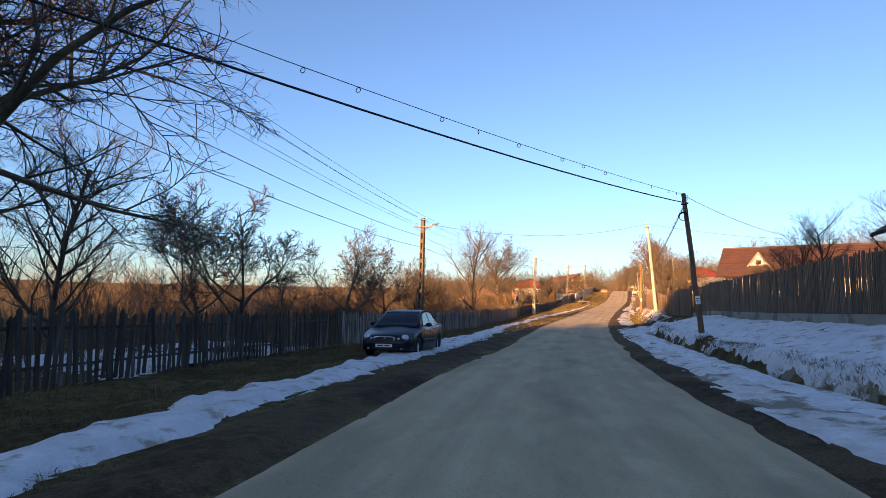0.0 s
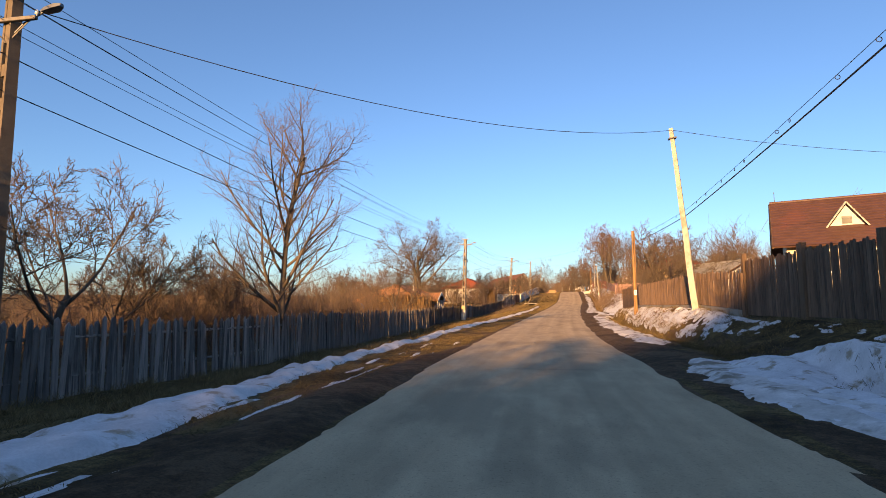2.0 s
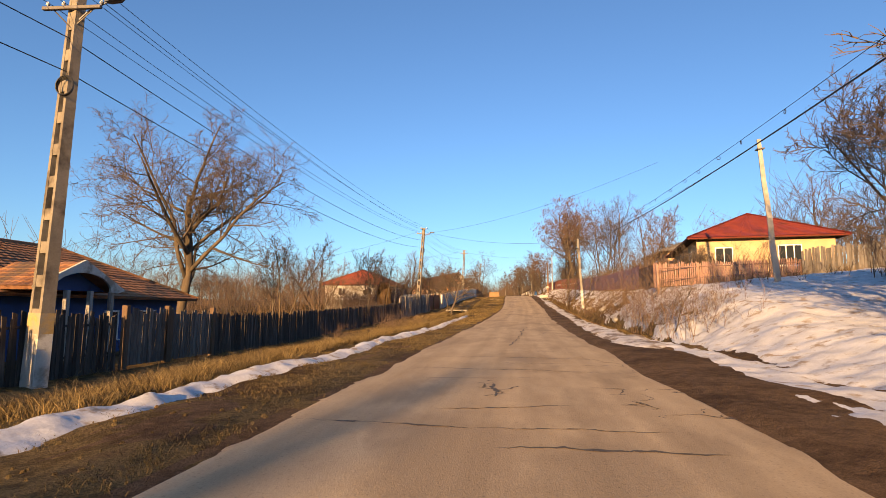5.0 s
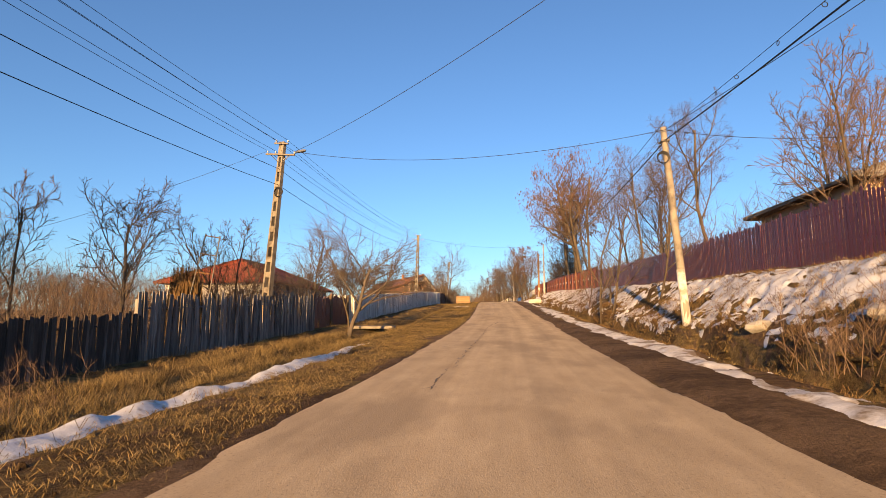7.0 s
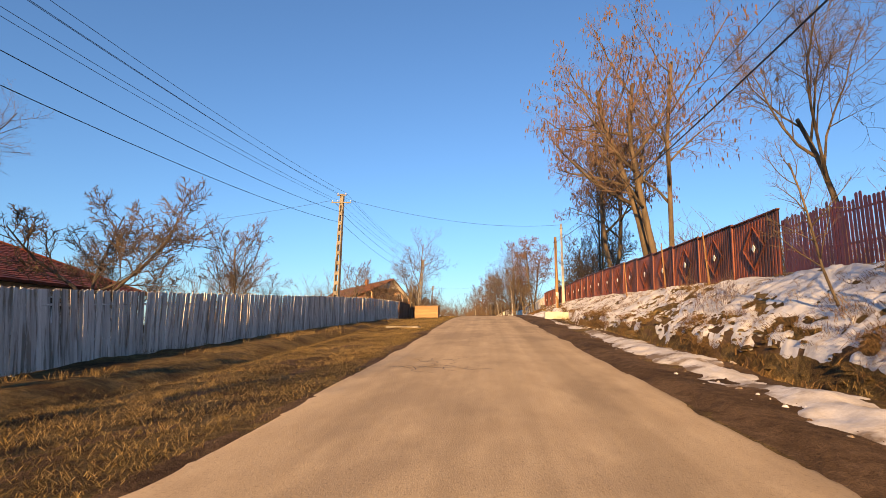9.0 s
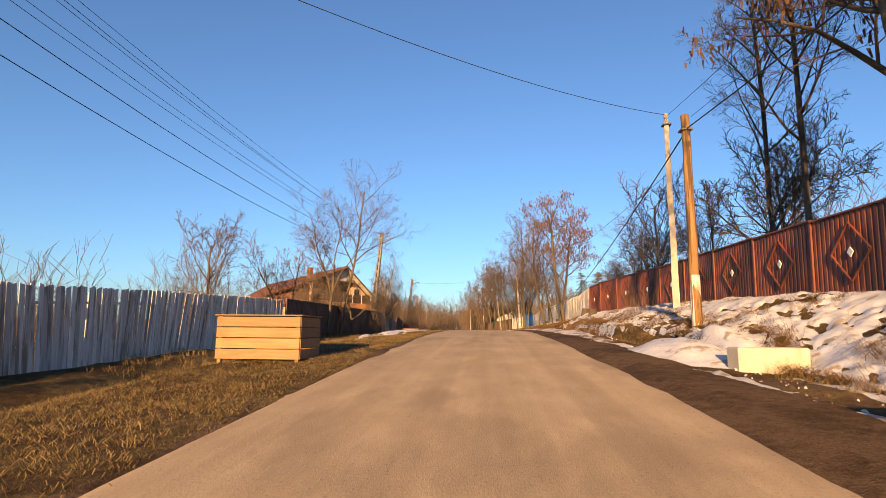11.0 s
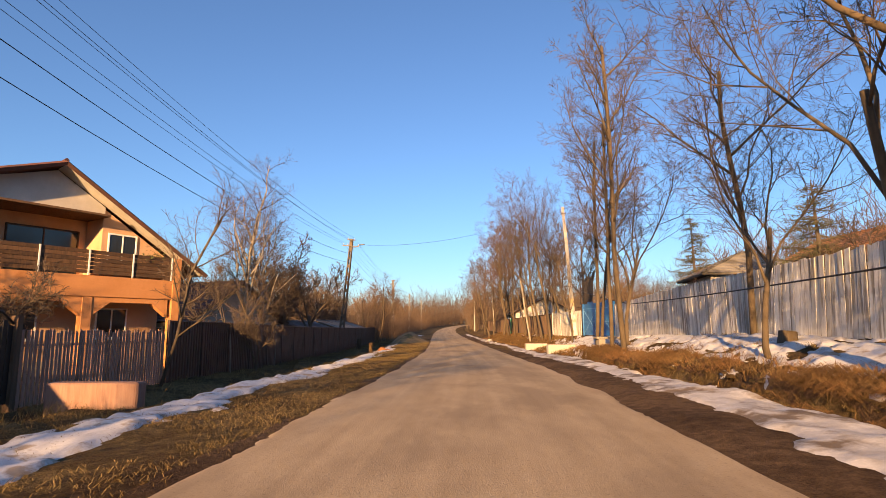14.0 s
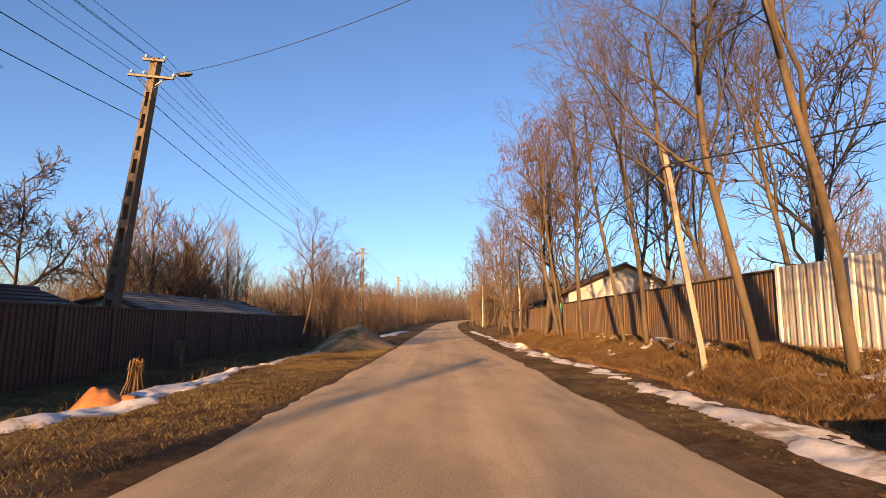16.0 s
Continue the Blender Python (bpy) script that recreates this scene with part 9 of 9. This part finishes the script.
# dry maize and reeds behind the cottage fence, with a straw-coloured bush
for d, y, w, l, h, n, seed in ((-16.6, 84.0, 6.5, 5.0, 3.9, 2400, 1), (-12.6, 80.0, 2.0, 3.0, 2.0, 500, 2), (-19, 74, 5, 9, 1.7, 700, 3)):
    rs = random.Random(seed)
    s = Shape()
    for _ in range(n):
        px, py = rs.uniform(-w / 2, w / 2), rs.uniform(-l / 2, l / 2)
        hh = h * rs.uniform(0.55, 1.0)
        a = rs.uniform(0, 6.28)
        lx, ly = math.cos(a) * hh * 0.5, math.sin(a) * hh * 0.5
        bx, by = -math.sin(a) * 0.022, math.cos(a) * 0.022
        s.add([(px - bx, py - by, -0.1), (px + bx, py + by, -0.1), (px + lx * 0.4 + bx, py + ly * 0.4 + by, hh * 0.75), (px + lx * 0.4 - bx, py + ly * 0.4 - by, hh * 0.75), (px + lx, py + ly, hh * rs.uniform(0.7, 1.0))],
              [(0, 1, 2, 3), (3, 2, 4)])
    ob = part("dry_reeds", s, MAT["lit_reed"])
    ob.matrix_basis = Matrix.Translation(spot(d, y))
    tagged(ob, "golden dry reeds and maize stalks behind the fence", "reeds", kind="stuff")

# props and stakes against the metal fences
for d, y, h, lean in ((8.1, 166.5, 2.1, -8), (8.0, 171.0, 2.2, -6), (7.7, 176.5, 2.0, -7), (-9.4, 212.0, 1.5, 4), (-9.5, 247.0, 1.5, 6), (-9.6, 252.5, 1.3, -4), (-9.7, 261.0, 1.6, 7), (-9.6, 268.0, 1.5, 3)):
    st = part("stake", Shape().tube([(0, 0, -0.3), (0.01, 0, h * 0.5), (0, 0, h)], [0.035, 0.03, 0.025], 5), MAT["pole_wood"] if d > 0 else MAT["grey_wood"])
    st.matrix_basis = Matrix.Translation(spot(d, y)) @ pose(0, 0, 0, lean, 0, 0)
    tagged(st, "thin wooden stake leaning beside the metal fence", "stake", "stakes along the fences")
gp = part("green_post", Shape().box(-0.25, -0.04, -0.3, 0.25, 0.04, 1.75, 0.01), MAT["green_paint"])
gp.matrix_basis = Matrix.Translation(spot(7.2, 292.6)) @ pose(0, 0, 0, 0, 0, 80)
tagged(gp, "green painted metal wicket door in the fence", "gate")


# stack of maize stalks with a leaning metal frame, behind the grey fence
stack, rs = Shape(), random.Random(9)
for k in range(420):
    a, r = rs.uniform(0, 6.28), 0.75 * rs.random() ** 0.5
    x, y, hh = r * math.cos(a), r * math.sin(a), rs.uniform(2.7, 3.5)
    stack.tube([(x * 1.3, y * 1.3, -0.1), (x, y, hh * 0.6), (x * 0.8 + rs.gauss(0, 0.12), y * 0.8 + rs.gauss(0, 0.12), hh)], [0.018, 0.015, 0.008], 3, caps=False)
ob = part("stalk_stack", stack, MAT["reed"])
ob.matrix_basis = Matrix.Translation(spot(-15.2, 136.6))
tagged(ob, "tall stack of dry maize stalks behind the fence", "stack", kind="stuff")
fr = thing("ladder", "narrow metal ladder leaning on the stalk stack", "ladder", Matrix.Translation(spot(-14.5, 136.0)) @ pose(0, 0, 0, -5, 8, 20))
for x in (-0.32, 0.32):
    part("frame_rail", Shape().tube([(x * 1.5, 0, -0.2), (x, 0, 5.1)], 0.03, 6), MAT["steel"], fr)
for z in (3.2, 4.1, 5.0):
    part("frame_rung", Shape().tube([(-0.36, 0, z), (0.36, 0, z)], 0.025, 6), MAT["pole_wood"], fr)


# ---- crumbs of snow and earth along the right edge ----
def crumbs(name, count, y0, y1, d0, d1, s0, s1, mat, seed, label, category, thin=0.5):
    """Flat little lumps, scattered in patches, as one mesh."""
    rs = np.random.RandomState(seed)
    y, d = rs.uniform(y0, y1, count), d0 + (d1 - d0) * rs.uniform(0, 1, count)
    keep = (fbm(d * 0.8, y * 0.35, seed, 3) > thin) & (np.abs(d) > 2.75)
    y, d = y[keep], d[keep]
    n = len(y)
    z, x = land(d, y) + 0.02, cx(y) + d
    r = s0 + (s1 - s0) * rs.uniform(0, 1, n) ** 2.5
    ring = []
    for k in range(6):
        q = r * rs.uniform(0.6, 1.3, n)
        ring.append(np.stack([x + q * math.cos(k * 1.047), y + 1.4 * q * math.sin(k * 1.047), z - 0.03], 1))
    top = []
    for k in range(3):
        q = r * rs.uniform(0.25, 0.6, n)
        top.append(np.stack([x + q * math.cos(k * 2.09 + 0.5), y + 1.4 * q * math.sin(k * 2.09 + 0.5), z + r * rs.uniform(0.1, 0.35, n)], 1))
    v = np.stack(ring + top, 1).reshape(-1, 3)
    i = np.arange(n)[:, None] * 9
    f = np.concatenate([i + np.array(t) for t in ((6, 7, 8), (0, 1, 6), (1, 2, 7), (1, 7, 6), (2, 3, 7), (3, 4, 8), (3, 8, 7), (4, 5, 8), (5, 0, 6), (5, 6, 8))])
    me = bpy.data.meshes.new(name)
    me.from_pydata(v.tolist(), [], f.tolist())
    me.materials.append(mat)
    return tagged(new(name, me), label, category, kind="stuff")


crumbs("bank_clods", 6000, 112, 300, 5.25, 6.5, 0.03, 0.15, MAT["ground"], 404, "broken clods along the foot of the bank", "earth", 0.4)
crumbs("snow_crumbs", 2000, 60, 240, 2.95, 5.3, 0.015, 0.08, MAT["dirty_snow"], 401, "scattered crumbs of dirty snow in the mud", "snow", 0.47)
crumbs("clods", 12000, 0, 295, 2.8, 5.6, 0.01, 0.05, MAT["mud"], 402, "small clods of earth at the road edge", "earth", 0.42)
crumbs("verge_clods", 14000, 0, 295, -7.5, -2.75, 0.012, 0.05, MAT["ground"], 403, "small clods of earth in the verge grass", "earth", 0.45)

rng = random.Random(77)
bundle = Shape()
for _ in range(26):
    a, b = rng.gauss(0, 0.06), rng.gauss(0, 0.06)
    bundle.tube([(a * 2.6, b * 2.6, -0.08), (a * 1.2, b * 1.2, 0.45), (a * 0.7 + rng.gauss(0, 0.03), b * 0.7, rng.uniform(0.75, 0.95)), (a + rng.gauss(0, 0.09), b + rng.gauss(0, 0.09), rng.uniform(0.6, 0.85))], [0.016, 0.013, 0.011, 0.006], 4)
ob = part("stalk_bundle", bundle, MAT["lit_reed"])
ob.matrix_basis = Matrix.Translation(spot(-7.3, 270.4))
tagged(ob, "sheaf of dry yellow maize stalks below the brown fence", "stalks", kind="stuff")
